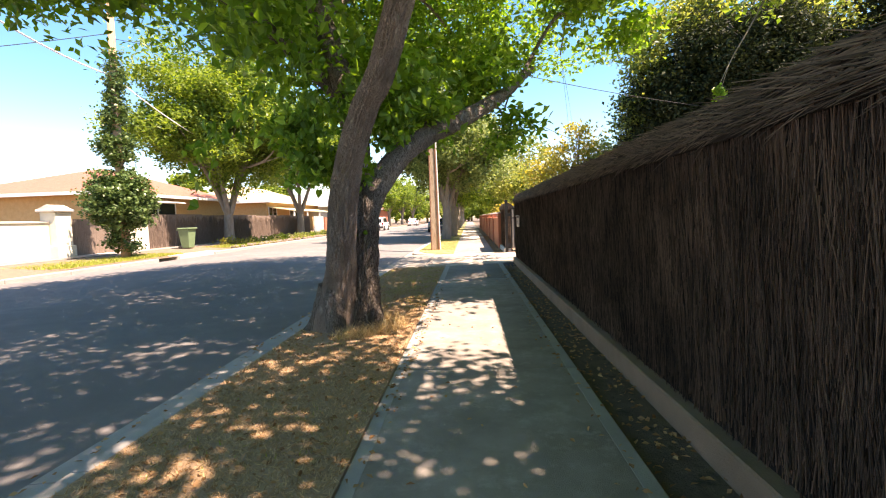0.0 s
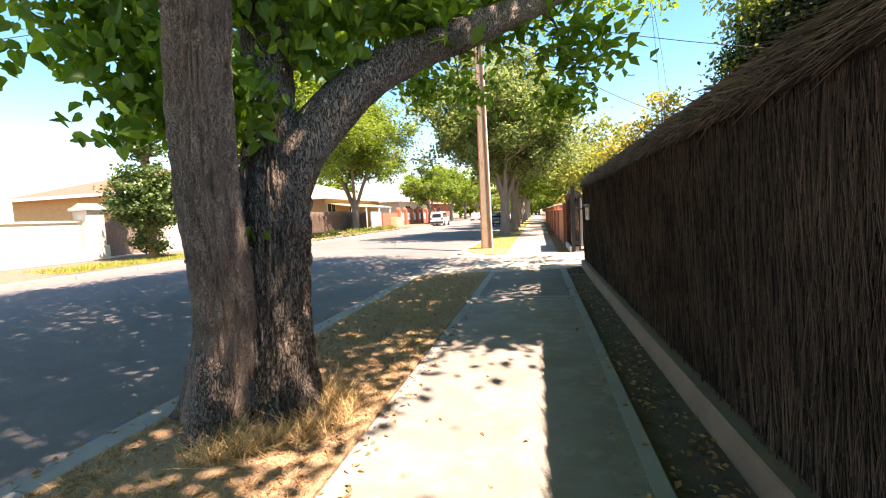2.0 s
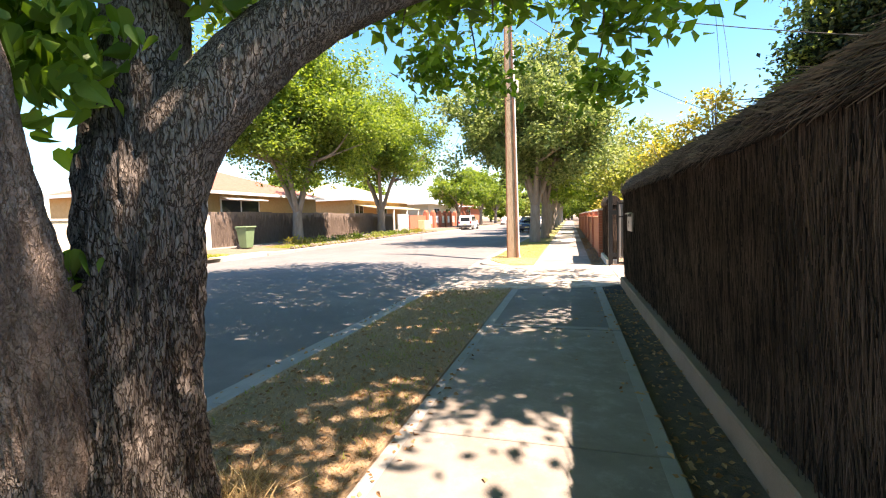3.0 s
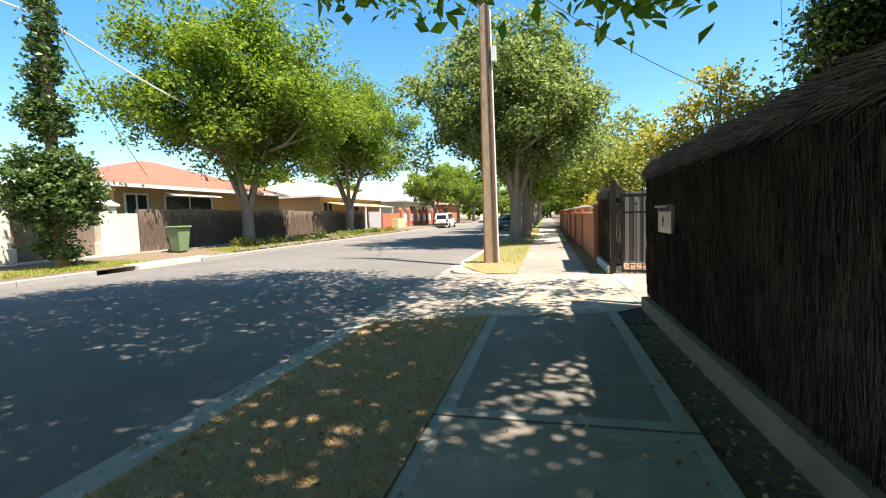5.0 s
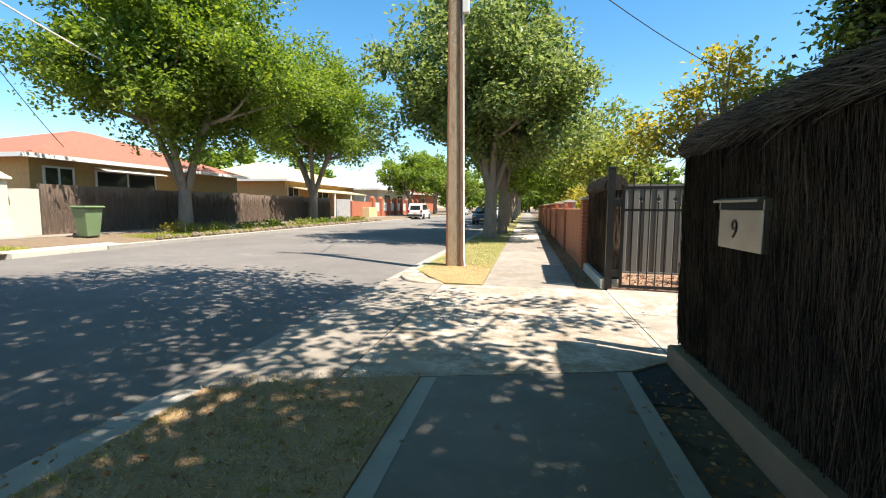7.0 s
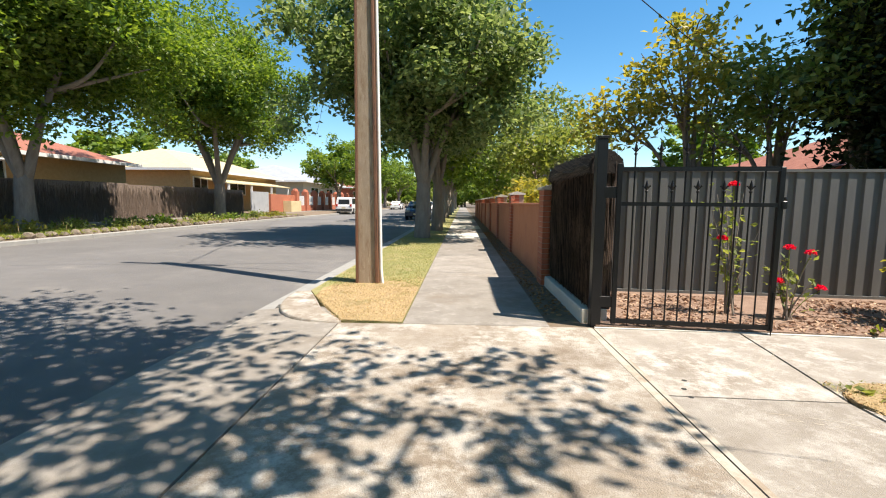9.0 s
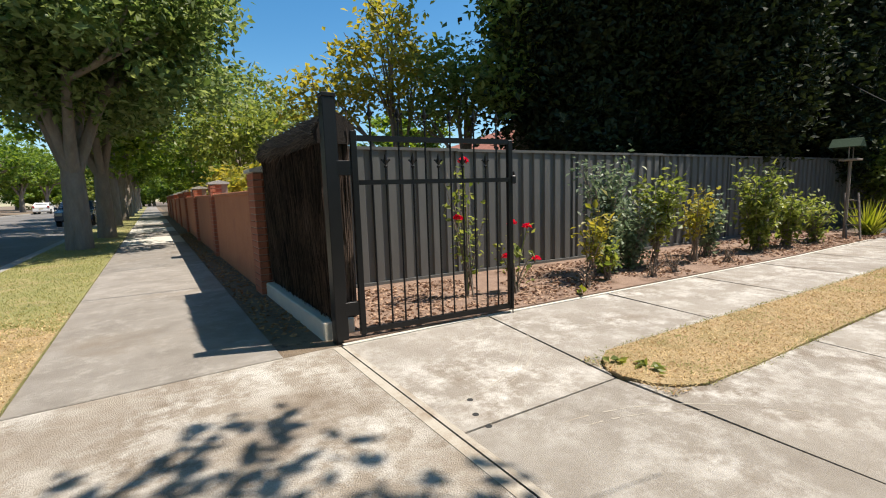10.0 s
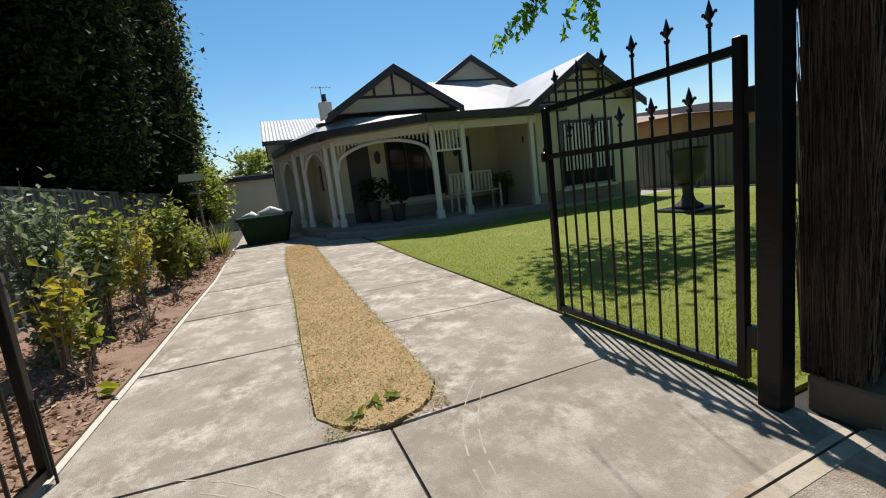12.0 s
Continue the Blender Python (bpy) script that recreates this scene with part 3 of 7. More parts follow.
# far verge, sloping up from the kerb to the fences
far = Bag()
for xa, za, xb, zb in ((-60, 0.3, -15.2, 0.3), (-15.2, 0.3, -13.2, 0.24), (-13.2, 0.24, -11.6, 0.14)):
    far.add([(xa, -80, za), (xb, -80, zb), (xb, 320, zb), (xa, 320, za)], [(0, 1, 2, 3)])
solid("far_verge", far, M["soil"], "dry dusty verge across the street", "verge", "structure")
solid("far_footpath", Bag().box(-15.6, -80, 0.22, -14.6, 320, 0.312), M["concrete"], "narrow concrete footpath across the street", "footpath", "structure")
solid("far_drive_crossing", Bag().prism([(-16, 18.6, 0.318), (-11.5, 19.4, 0.15), (-11.5, 22.6, 0.15), (-16, 22.8, 0.318)], (0, 0, -0.5)), M["paleconc"], "pale concrete driveway crossing", "driveway", "structure")

rng = rng_of(11)
fk = thing("far_kerb", (-11.5, 0, 0), "grey concrete kerb across the street", "kerb", kind="structure")
for i in range(60):
    y = -20 + i * 2.0
    if not 18.9 < y + 1 < 23.0:
        part("kerb_stone", Bag().box(-11.62, y, -0.1, -11.42, y + 1.985, 0.155, 0.02), M["kerb"], fk)
fs = thing("edging_stones", (-11.8, 25, 0.15), "uneven row of brown field stones edging the planted verge", "edging")
for i in range(60):
    y = 24.2 + i * 0.42
    s = rng.uniform(0.8, 1.25)
    x = -11.80 + rng.uniform(-0.09, 0.06)
    part("stone", Bag().tube([(x, y, 0.17), (x + 0.02, y + 0.10 * s, 0.19), (x - 0.02, y + 0.25 * s, 0.18), (x, y + 0.36 * s, 0.16)], [0.06, 0.13 * s, 0.12 * s, 0.05], 8, 0.4, i), M["fieldstone"], fs)

# near side: everything stands on one bed of fill, top at 0
solid("near_fill", Bag().box(-0.20, -80, -0.3, 60, 320, -0.03), M["dirt"], "dark soil beside the footpath", "ground", "structure")

solid("wall_foot", Bag().box(2.125, 18.24, -0.15, 2.62, 140, -0.012), M["soil"], "dry tan soil with leaf litter along the foot of the wall", "ground", "structure")

SCRAPES = []
# kerb and gutter on the near side, with the layback at the drive
nk = thing("kerb", (-1.3, 0, 0), "grey concrete kerb and gutter with leaf dust", "kerb", kind="structure")
def kerb_run(y0, y1):
    y = y0
    while y < y1 - 0.01:
        e = min(y + 2.4, y1)
        part("kerb_stone", Bag().prism([(-1.50, y, -0.2), (-1.10, y, -0.2), (-1.10, y, 0.004), (-1.22, y, 0.0), (-1.28, y, -0.06), (-1.50, y, -0.078)], (0, e - y - 0.012, 0)), M["kerb"], nk)
        y = e
kerb_run(-40, 13.3)
kerb_run(19.0, 140)
part("layback", Bag().prism([(-1.50, 13.3, -0.2), (-0.22, 13.3, -0.2), (-0.22, 13.3, -0.004), (-1.0, 13.3, -0.03), (-1.50, 13.3, -0.078)], (0, 5.7, 0)), M["concrete"], nk, "driveway layback in pale concrete")
for cx, cy, rr, a0, a1 in ((2.62, 18.30, 1.52, -88, -38), (2.62, 18.30, 1.60, -70, -30), (2.93, 14.74, 1.54, 30, 84), (2.93, 14.74, 1.46, 48, 80)):
    arc = [(cx + math.cos(radians(a0 + (a1 - a0) * k / 16)) * rr, cy + math.sin(radians(a0 + (a1 - a0) * k / 16)) * rr) for k in range(17)]
    sm = Bag()
    for k, (p0, p1) in enumerate(zip(arc, arc[1:])):
        w = 0.002 + 0.004 * abs(math.sin(k * 1.7))
        if k % 5 == 3:
            continue
        nx, ny = (p0[0] - cx) / rr * w, (p0[1] - cy) / rr * w
        sm.add([(p0[0] - nx, p0[1] - ny, 0.0015), (p0[0] + nx, p0[1] + ny, 0.0015), (p1[0] + nx * 0.6, p1[1] + ny * 0.6, 0.0015), (p1[0] - nx * 0.6, p1[1] - ny * 0.6, 0.0015)], [(0, 1, 2, 3)])
    SCRAPES.append(sm)
part("kerb_return", Bag().prism([(-1.30 + 1.10 * u * u, 19.8 - 3.1 * u + 1.49 * u * u, -0.1) for u in (k / 12 for k in range(13))] + [(-0.20, 18.29, -0.1), (-0.55, 18.72, -0.1), (-0.88, 19.45, -0.1), (-1.10, 19.9, -0.1)], (0, 0, 0.116)), M["crossing"], nk, "rounded pale kerb return", bevel=0.03)

# footpath slabs
fp = thing("footpath", (1.28, 0, 0), "grey concrete footpath with broom-finished slabs and smooth margins", "footpath", kind="structure")
ys = [-9.0, -5.4, -1.8, 1.8, 4.9, 7.92, 10.86]
for a, b in zip(ys, ys[1:]):
    sl = part("slab", Bag().box(0.43, a + 0.006, -0.12, 2.14, b - 0.006, 0.0, 0.006), M["concrete"], fp)
    part("margin", Bag().box(0.44, a + 0.012, 0, 0.53, b - 0.012, 0.0025).box(2.04, a + 0.012, 0, 2.13, b - 0.012, 0.0025), M["kerb"], sl)
sl = part("slab", Bag().prism([(0.43, 10.872, -0.12), (2.14, 10.872, -0.12), (2.14, 14.33, -0.12), (0.43, 13.87, -0.12)], (0, 0, 0.12)), M["slabdark"], fp, "dark slab beside the driveway crossing")
part("margin", Bag().prism([(0.435, 10.88, 0), (0.56, 10.88, 0), (0.56, 13.89, 0), (0.435, 13.86, 0)], (0, 0, 0.0025)).prism([(2.01, 10.88, 0), (2.135, 10.88, 0), (2.135, 14.31, 0), (2.01, 14.28, 0)], (0, 0, 0.0025)).box(0.562, 10.88, 0, 2.008, 10.99, 0.0025), M["kerb"], sl, "smooth pale margin")
ys = [18.22, 21.4, 24.6, 27.4, 30.2, 33.2, 36.2, 39.4, 44, 50, 58, 68, 80, 100, 140]
for i, (a, b) in enumerate(zip(ys, ys[1:])):
    part("slab", Bag().box(0.50, a + 0.006, -0.12, 2.12, b - 0.006, 0.0, 0.006), M["paleconc" if i in (4, 6, 8) else "concrete"], fp)

# crossing and driveway
dw = thing("driveway", (4, 16.5, 0), "pale stained concrete driveway in slabs with dark joints", "driveway", kind="structure")
def dslab(poly, name="slab", m="drive"):
    return part(name, Bag().prism([(x, y, -0.12) for x, y in poly], (0, 0, 0.12)), M[m], dw)
g = 0.008
dslab([(-0.198, 13.73), (0.43, 13.885), (2.14, 14.35), (2.56, 14.70), (2.56, 18.2), (-0.198, 18.2)], m="crossing")
def left_edge(x):
    return float(np.interp(x, [2.6, 4.1, 6.6, 10.3, 15.6], [18.17, 18.09, 17.88, 17.60, 17.42]))
def right_edge(x):
    return float(np.interp(x, [2.5, 4.6, 6.3, 9.0, 12.1], [14.76, 14.64, 14.57, 14.49, 14.32]))
def strip_lo(x):
    return float(np.interp(x, [4.15, 4.7, 6.0, 8.8, 14.0], [16.05, 16.0, 15.95, 15.80, 15.50]))
def strip_hi(x):
    return float(np.interp(x, [4.2, 5.0, 7.2, 10.8, 14.0], [16.80, 16.76, 16.61, 16.42, 16.15]))
def joint(x, y):
    """The skew joint lines across the drive, named by where they meet the strip."""
    return x + (0.09 * (y - 16.6) if y > 16.6 else 0.0) - (0.15 * (15.9 - y) if y < 15.9 else 0.0)
dslab([(2.58, 16.507), (3.80, 16.46), (4.06, left_edge(4.06)), (2.58, left_edge(2.58))])
dslab([(2.58, right_edge(2.58)), (3.76, right_edge(3.76)), (3.80, 16.445), (2.58, 16.49)])
nose_hi = [(3.83, 16.50), (3.87, 16.60), (3.98, 16.71), (4.2, strip_hi(4.2))]
nose_lo = [(3.83, 16.38), (3.88, 16.25), (3.98, 16.14), (4.15, strip_lo(4.15))]
xs = [3.83, 5.62, 7.3, 9.0, 10.7, 12.4, 14.0]
for i, (a, b) in enumerate(zip(xs, xs[1:])):
    inner = nose_hi if i == 0 else [(a + g, strip_hi(a))]
    la, lb = joint(a, 18.1) + 0.11 * (i == 0), joint(b, 17.8)
    dslab([(la + g, left_edge(la))] + inner + [(b - g, strip_hi(b)), (lb - g, left_edge(lb))])
xs = [3.83, 5.60, 7.05, 8.5, 9.95, 11.4, 12.8, 14.0]
for i, (a, b) in enumerate(zip(xs, xs[1:])):
    inner = nose_lo[::-1] if i == 0 else [(a + g, strip_lo(a))]
    ra, rb = joint(a, 14.6) + 0.12 * (i == 0), joint(b, 14.6)
    dslab(inner + [(ra + g, right_edge(ra)), (rb - g, right_edge(rb)), (b - g, strip_lo(b))])
dslab([(14.01, 14.25), (26, 13.6), (26, 17.05), (14.01, 17.47)])
ed = Bag()
for i in range(24):
    xa, xb = 2.60 + i * 0.55, 3.15 + i * 0.55
    ed.prism([(xa, left_edge(xa) + 0.004, -0.1), (xb, left_edge(xb) + 0.004, -0.1), (xb, left_edge(xb) + 0.05, -0.1), (xa, left_edge(xa) + 0.05, -0.1)], (0, 0, 0.106))
part("edging", ed, M["paleconc"], dw, "thin pale cement edging")
part("joint_band", Bag().box(2.50, 14.74, 0.0, 2.566, 18.16, 0.003).box(2.578, 14.77, 0.0, 2.615, 18.16, 0.003), M["band"], dw, "smooth pale cement band across the entrance")
for sm in SCRAPES:
    part("scrape_mark", sm, M["band"], dw, "pale scratch worn in an arc by the gate bolt")
solid("drive_base", Bag().box(-0.23, 13.75, -0.2, 26, 18.18, -0.02), M["rubber"], "dark joint filler under the slabs", "driveway", "structure")

# turf
def turf(name, poly, m, label, z=0.0, depth=0.2):
    return solid(name, Bag().prism([(x, y, z - depth) for x, y in poly], (0, 0, depth)), M[m], label, "grass verge" if "verge" in name else "grass", "structure")
turf("verge_south", [(-1.10, -40), (0.425, -40), (0.425, 13.86), (-0.22, 13.70), (-1.10, 13.30)], "verge", "worn brown grass verge with fallen leaves", 0.012)
turf("verge_north", [(-0.90, 19.5), (-0.20, 18.28), (0.495, 18.22), (0.495, 140), (-1.10, 140), (-1.10, 19.9)], "turf", "sunny yellow-green grass verge", 0.012)
pts = area_pts(17000, -0.92, 0.49, 18.24, 21.6, 0.012, rng_of(2))
pts = pts[pts[:, 1] < 20.3 + 1.3 * np.random.default_rng(9).random(len(pts)) ** 2]
pts = pts[pts[:, 1] > 18.24 + np.maximum(0, (-0.24 - pts[:, 0])) * 1.9]
turf("verge_straw", [(-0.89, 19.5), (-0.2, 18.285), (0.492, 18.225), (0.492, 20.2), (0.2, 20.7), (-0.3, 20.8), (-0.7, 20.6), (-0.98, 20.1)], "dryturf", "bare straw-brown patch of verge at the foot of the pole", 0.017, 0.1)
tagged(part("straw_patch", blades(pts, 0.016, 0.012, rng_of(4), 1.4), M["straw"]), "flattened straw patch in front of the pole", "grass", kind="stuff")
strip_xs = [4.15, 4.7, 5.4, 6.2, 7.2, 8.8, 10.8, 12.4, 13.96]
turf("drive_strip", [(3.845, 16.44)] + [(x + 0.015, y - 0.01) for x, y in nose_hi[1:3]] + [(x, strip_hi(x) - 0.01) for x in strip_xs] + [(x, strip_lo(x) + 0.01) for x in strip_xs[::-1]] + [(x + 0.015, y + 0.01) for x, y in nose_lo[2:0:-1]], "dryturf", "strip of straw-dry grass down the middle of the drive", 0.012, 0.1)
turf("lawn", [(2.9, 2.4), (12.1, 3.4), (12.1, 14.30), (9.0, 14.47), (6.3, 14.55), (4.6, 14.62), (2.9, 14.70)], "lawn", "mown green front lawn", 0.012)
bed_xs = [2.62, 4.1, 6.6, 10.3, 15.0]
solid("garden_bed", Bag().prism([(x, left_edge(x) + 0.055, -0.1) for x in bed_xs] + [(15.0, 19.3, -0.1), (2.62, 20.25, -0.1)], (0, 0, 0.12)), M["mulch"], "mulched garden bed along the drive", "garden bed", "structure")
solid("verandah_path", Bag().box(12.12, 3.5, -0.1, 14.0, 14.22, 0.008), M["kerb"], "shaded paving in front of the verandah", "paving", "structure")

r = rng_of(3)
pts = np.concatenate([area_pts(26000, -1.08, 0.42, 3, 13.9, 0.01, r), area_pts(7000, -1.08, 0.42, -3, 3, 0.01, r)])
pts = pts[(pts[:, 1] < 13.5 + (pts[:, 0] + 1.1) * 0.4) & ((pts[:, 0] + 0.45) ** 2 + (pts[:, 1] - 6.2) ** 2 > 0.3)]
tagged(part("verge_grass", blades(pts, 0.032, 0.007, r, 0.9), M["wornblade"]), "short worn brown grass on the verge", "grass", kind="stuff")
pts = np.concatenate([area_pts(26000, -1.08, 0.42, 0.5, 7.8, 0.012, r), area_pts(7000, -1.08, 0.42, 7.8, 13.4, 0.012, r)])
pts = pts[(pts[:, 0] + 0.45) ** 2 + (pts[:, 1] - 6.2) ** 2 > 0.16]
tagged(part("dead_grass", blades(pts, 0.012, 0.012, r, 2.2), M["dead"]), "flattened dead reddish-brown grass round the old tree", "grass", kind="stuff")
pts = np.concatenate([area_pts(6000, -1.08, 0.42, 7.5, 13.6, 0.012, r), area_pts(900, -1.08, 0.42, 1, 7.5, 0.012, r)])
pts = pts[np.array([noise.noise(Vector((a * 2.2, b * 2.2, 5.0))) + 0.5 * noise.noise(Vector((a * 8, b * 8, 2.0))) > 0.12 for a, b, c in pts])]
tagged(part("green_tufts", blades(pts, 0.03, 0.008, r, 0.8), M["blade"]), "green grass tufts surviving on the worn verge", "grass", kind="stuff")
ang = r.uniform(-1.9, 1.3, 1500)
pts = np.stack([-0.35 + np.cos(ang) * r.uniform(0.30, 0.66, 1500), 6.58 + np.sin(ang) * r.uniform(0.30, 0.68, 1500), np.full(1500, 0.01)], 1)
tagged(part("straw_tuft", blades(pts, 0.13, 0.008, r, 0.9), M["straw"]), "tufts of dry straw at the foot of the tree", "grass", kind="stuff")
pts = np.concatenate([area_pts(16000, -1.05, 0.48, 20.2, 30, 0.01, r), area_pts(8000, -1.05, 0.48, 30, 55, 0.01, r)])
tagged(part("verge_grass", blades(pts, 0.028, 0.009, r, 0.8), M["vergeblade"]), "short straw-coloured grass on the sunny verge", "grass", kind="stuff")
pts = area_pts(52000, 3.84, 13.9, 15.5, 16.82, 0.01, r)
keep = [(strip_lo(x) + 0.02 < y < strip_hi(x) - 0.02) for x, y, _ in pts]
pts = pts[keep]
kind = np.array([noise.noise(Vector((a * 2.6, b * 2.6, 1.0))) + 0.6 * noise.noise(Vector((a * 9, b * 9, 4.0))) for a, b, c in pts]) + 0.25 * r.normal(size=len(pts))
for nm, ok, lab in (("straw", kind > -0.1, "straw-dry mown grass in the drive strip"), ("dead", (kind <= -0.1) & (kind > -0.45), "brown dead grass in the drive strip"), ("vergeblade", kind <= -0.45, "green regrowth in the drive strip")):
    tagged(part("strip_grass", blades(pts[ok], 0.014, 0.009, r, 1.8), M[nm]), lab, "grass", kind="stuff")
pts = np.stack([2.95 + 9.1 * r.random(170000) ** 1.4, 14.75 - 9.5 * r.random(170000) ** 1.5, np.full(170000, 0.01)], 1)
keep = [y < right_edge(x) - 0.03 for x, y, _ in pts]
tagged(part("lawn_grass", blades(pts[keep], 0.02, 0.007, r, 0.9), M["blade"]), "mown green lawn grass", "grass", kind="stuff")
edge = [(x, right_edge(x) - 0.03 + 0.02 * r.normal(), 0.01) for x in r.uniform(4.6, 12, 1900)] + [(x, strip_lo(x) + 0.02 * r.normal(), 0.01) for x in r.uniform(4.1, 13.8, 1500)] + [(x, strip_hi(x) + 0.02 * r.normal(), 0.01) for x in r.uniform(4.1, 13.8, 1500)]
tagged(part("edge_tufts", blades(edge, 0.014, 0.008, r, 1.2), M["vergeblade"]), "ragged grass tufts along the concrete edges", "grass", kind="stuff")
pts = np.concatenate([area_pts(1500, -1.05, 0.42, 2, 9.5, 0.02, r), area_pts(350, -1.05, 0.42, 9.5, 13.6, 0.02, r), area_pts(900, 2.16, 2.54, 1, 14.2, -0.015, r), area_pts(160, 0.45, 0.6, 3, 10, 0.005, r), area_pts(140, 1.9, 2.14, 1, 14, 0.005, r), area_pts(60, 0.5, 2.1, 2, 14, 0.005, r), area_pts(300, -1.5, -1.2, 1, 13, -0.055, r), area_pts(1500, 2.14, 2.5, 18.7, 34, -0.006, r)])
tagged(part("leaf_litter", leaves(pts, 0.028, r, 0.12), M["litter"]), "scattered dry fallen leaves on the verge and path edges", "leaf litter", kind="stuff")
pts = area_pts(8500, 2.75, 14.8, 18.26, 20.0, 0.028, r)
pts[:, 1] -= 0.075 * (pts[:, 0] - 2.6)
pts = pts[np.array([noise.noise(Vector((a * 1.3, b * 1.3, 2.0))) + 0.5 * noise.noise(Vector((a * 4, b * 4, 7.0))) > -0.22 for a, b, c in pts])]
tagged(part("mulch_chips", leaves(pts, 0.03, r, 0.25, 0, 2.1), M["chips"]), "bark chips and leaf mulch in the garden bed", "mulch", kind="stuff")
for (x, y) in ((2.78, 16.62), (2.86, 16.78), (2.76, 16.48)):
    solid("bolt_hole", Bag().lathe(x, y, [(0.02, 0.0005), (0.018, 0.002)], 10), M["rubber"], "small dark bolt stop in the driveway concrete", "bolt hole")


# ---- brushwood fences ----
def brush_fence(name, y0, y1, top, n, ncap, seed, label, end_detail):
    f = thing(name, (2.7, (y0 + y1) / 2, 0), label, "brush fence")
    part("plinth", Bag().box(2.51, y0, -0.1, 2.80, y1, 0.155, 0.012), M["plinth"] if y0 < 10 else M["paleconc"], f, "low concrete plinth")
    cap0 = top - 0.24
    # Slab behind the sticks, coloured as dark as the shade in their gaps.
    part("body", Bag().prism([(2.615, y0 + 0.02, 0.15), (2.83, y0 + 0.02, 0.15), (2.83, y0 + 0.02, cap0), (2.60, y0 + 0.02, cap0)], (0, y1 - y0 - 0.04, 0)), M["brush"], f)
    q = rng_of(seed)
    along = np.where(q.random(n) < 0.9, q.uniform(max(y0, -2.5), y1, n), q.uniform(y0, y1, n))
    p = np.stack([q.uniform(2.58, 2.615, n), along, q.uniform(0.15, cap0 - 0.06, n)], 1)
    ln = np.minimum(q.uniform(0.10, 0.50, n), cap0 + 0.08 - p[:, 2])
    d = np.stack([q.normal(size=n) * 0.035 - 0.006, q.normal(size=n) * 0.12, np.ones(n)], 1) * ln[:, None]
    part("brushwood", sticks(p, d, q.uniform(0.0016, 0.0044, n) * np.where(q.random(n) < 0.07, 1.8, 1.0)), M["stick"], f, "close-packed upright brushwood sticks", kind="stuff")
    m = n // 14
    p = np.stack([q.uniform(2.60, 2.83, m), np.where(q.random(m) < 0.5, y0 + 0.01, y1 - 0.01), q.uniform(0.15, cap0 - 0.3, m)], 1)
    d = np.stack([q.normal(size=m) * 0.03, q.normal(size=m) * 0.02, np.ones(m)], 1) * q.uniform(0.3, 0.7, m)[:, None]
    part("brushwood_end", sticks(p, d, q.uniform(0.002, 0.005, m)), M["stick"], f, kind="stuff")
    # rolled capping
    prof = [(2.55, cap0 - 0.02), (2.525, cap0 + 0.05), (2.56, cap0 + 0.14), (2.64, top - 0.02), (2.72, top), (2.80, top - 0.03), (2.88, cap0 + 0.13), (2.90, cap0 + 0.04), (2.86, cap0 - 0.02)]
    cb = Bag()
    k = int((y1 - y0) / 0.25) + 2
    for i in range(k):
        y = y0 - 0.02 + (y1 - y0 + 0.04) * i / (k - 1)
        cb.v += [(x + 0.02 * noise.noise(Vector((y * 1.3, j * 0.7, seed))), y, z + 0.03 * noise.noise(Vector((y * 0.9, j * 0.4, seed + 9)))) for j, (x, z) in enumerate(prof)]
    w = len(prof)
    cb.f += [(i * w + j, i * w + j + 1, (i + 1) * w + j + 1, (i + 1) * w + j) for i in range(k - 1) for j in range(w - 1)] + [(i * w + w - 1, i * w, (i + 1) * w, (i + 1) * w + w - 1) for i in range(k - 1)] + [tuple(range(w))[::-1], tuple((k - 1) * w + j for j in range(w))]
    # Capping core likewise carries the shade between the long sticks in its colour.
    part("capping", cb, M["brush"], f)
    t = q.uniform(0.02, 0.75, ncap) * (w - 1)
    px = np.interp(t, range(w), [a for a, b in prof]) - 0.004
    pz = np.interp(t, range(w), [b for a, b in prof]) + 0.006
    ln = q.uniform(0.08, 0.36, ncap)
    y = q.uniform(y0 - 0.03, y1 - 0.15, ncap)
    ln = np.minimum(ln, y1 + 0.05 - y)
    d = np.stack([q.normal(size=ncap) * 0.07 - 0.016, np.ones(ncap), q.normal(size=ncap) * np.where(t > 3.0, 0.06, 0.17) - 0.03], 1) * ln[:, None]
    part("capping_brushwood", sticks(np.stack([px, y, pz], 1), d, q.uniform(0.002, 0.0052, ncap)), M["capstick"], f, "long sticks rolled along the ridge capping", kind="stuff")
    return f


brush_fence("brush_fence", -14.0, 14.68, 2.06, 78000, 26000, 5, "tall dark brown brushwood fence with rolled capping on a concrete plinth", True)
brush_fence("brush_fence", 18.42, 20.70, 1.93, 9000, 2600, 6, "short length of brown brushwood fence with sloping capping", False)

# letterbox set in the fence
lb = thing("letterbox", (2.57, 13.58, 1.28), "stainless steel letterbox plate numbered 9 set in the brush fence", "letterbox")
part("plate", Bag().box(2.545, 13.27, 1.11, 2.60, 13.84, 1.36, 0.004), M["steel"], lb)
part("hood", Bag().prism([(2.55, 13.26, 1.435), (2.505, 13.26, 1.42), (2.505, 13.26, 1.405), (2.55, 13.26, 1.42)], (0, 0.59, 0)).box(2.545, 13.26, 1.36, 2.60, 13.275, 1.425).box(2.545, 13.835, 1.36, 2.60, 13.85, 1.425), M["steel"], lb)
part("slot", Bag().box(2.553, 13.275, 1.363, 2.60, 13.835, 1.417), M["rubber"], lb, "black mail slot")
txt = bpy.data.curves.new("number", "FONT")
txt.body, txt.size, txt.extrude, txt.align_x = "9", 0.17, 0.002, "CENTER"
num = new("number", txt)
num.data.materials.append(M["black"])
num.parent = lb
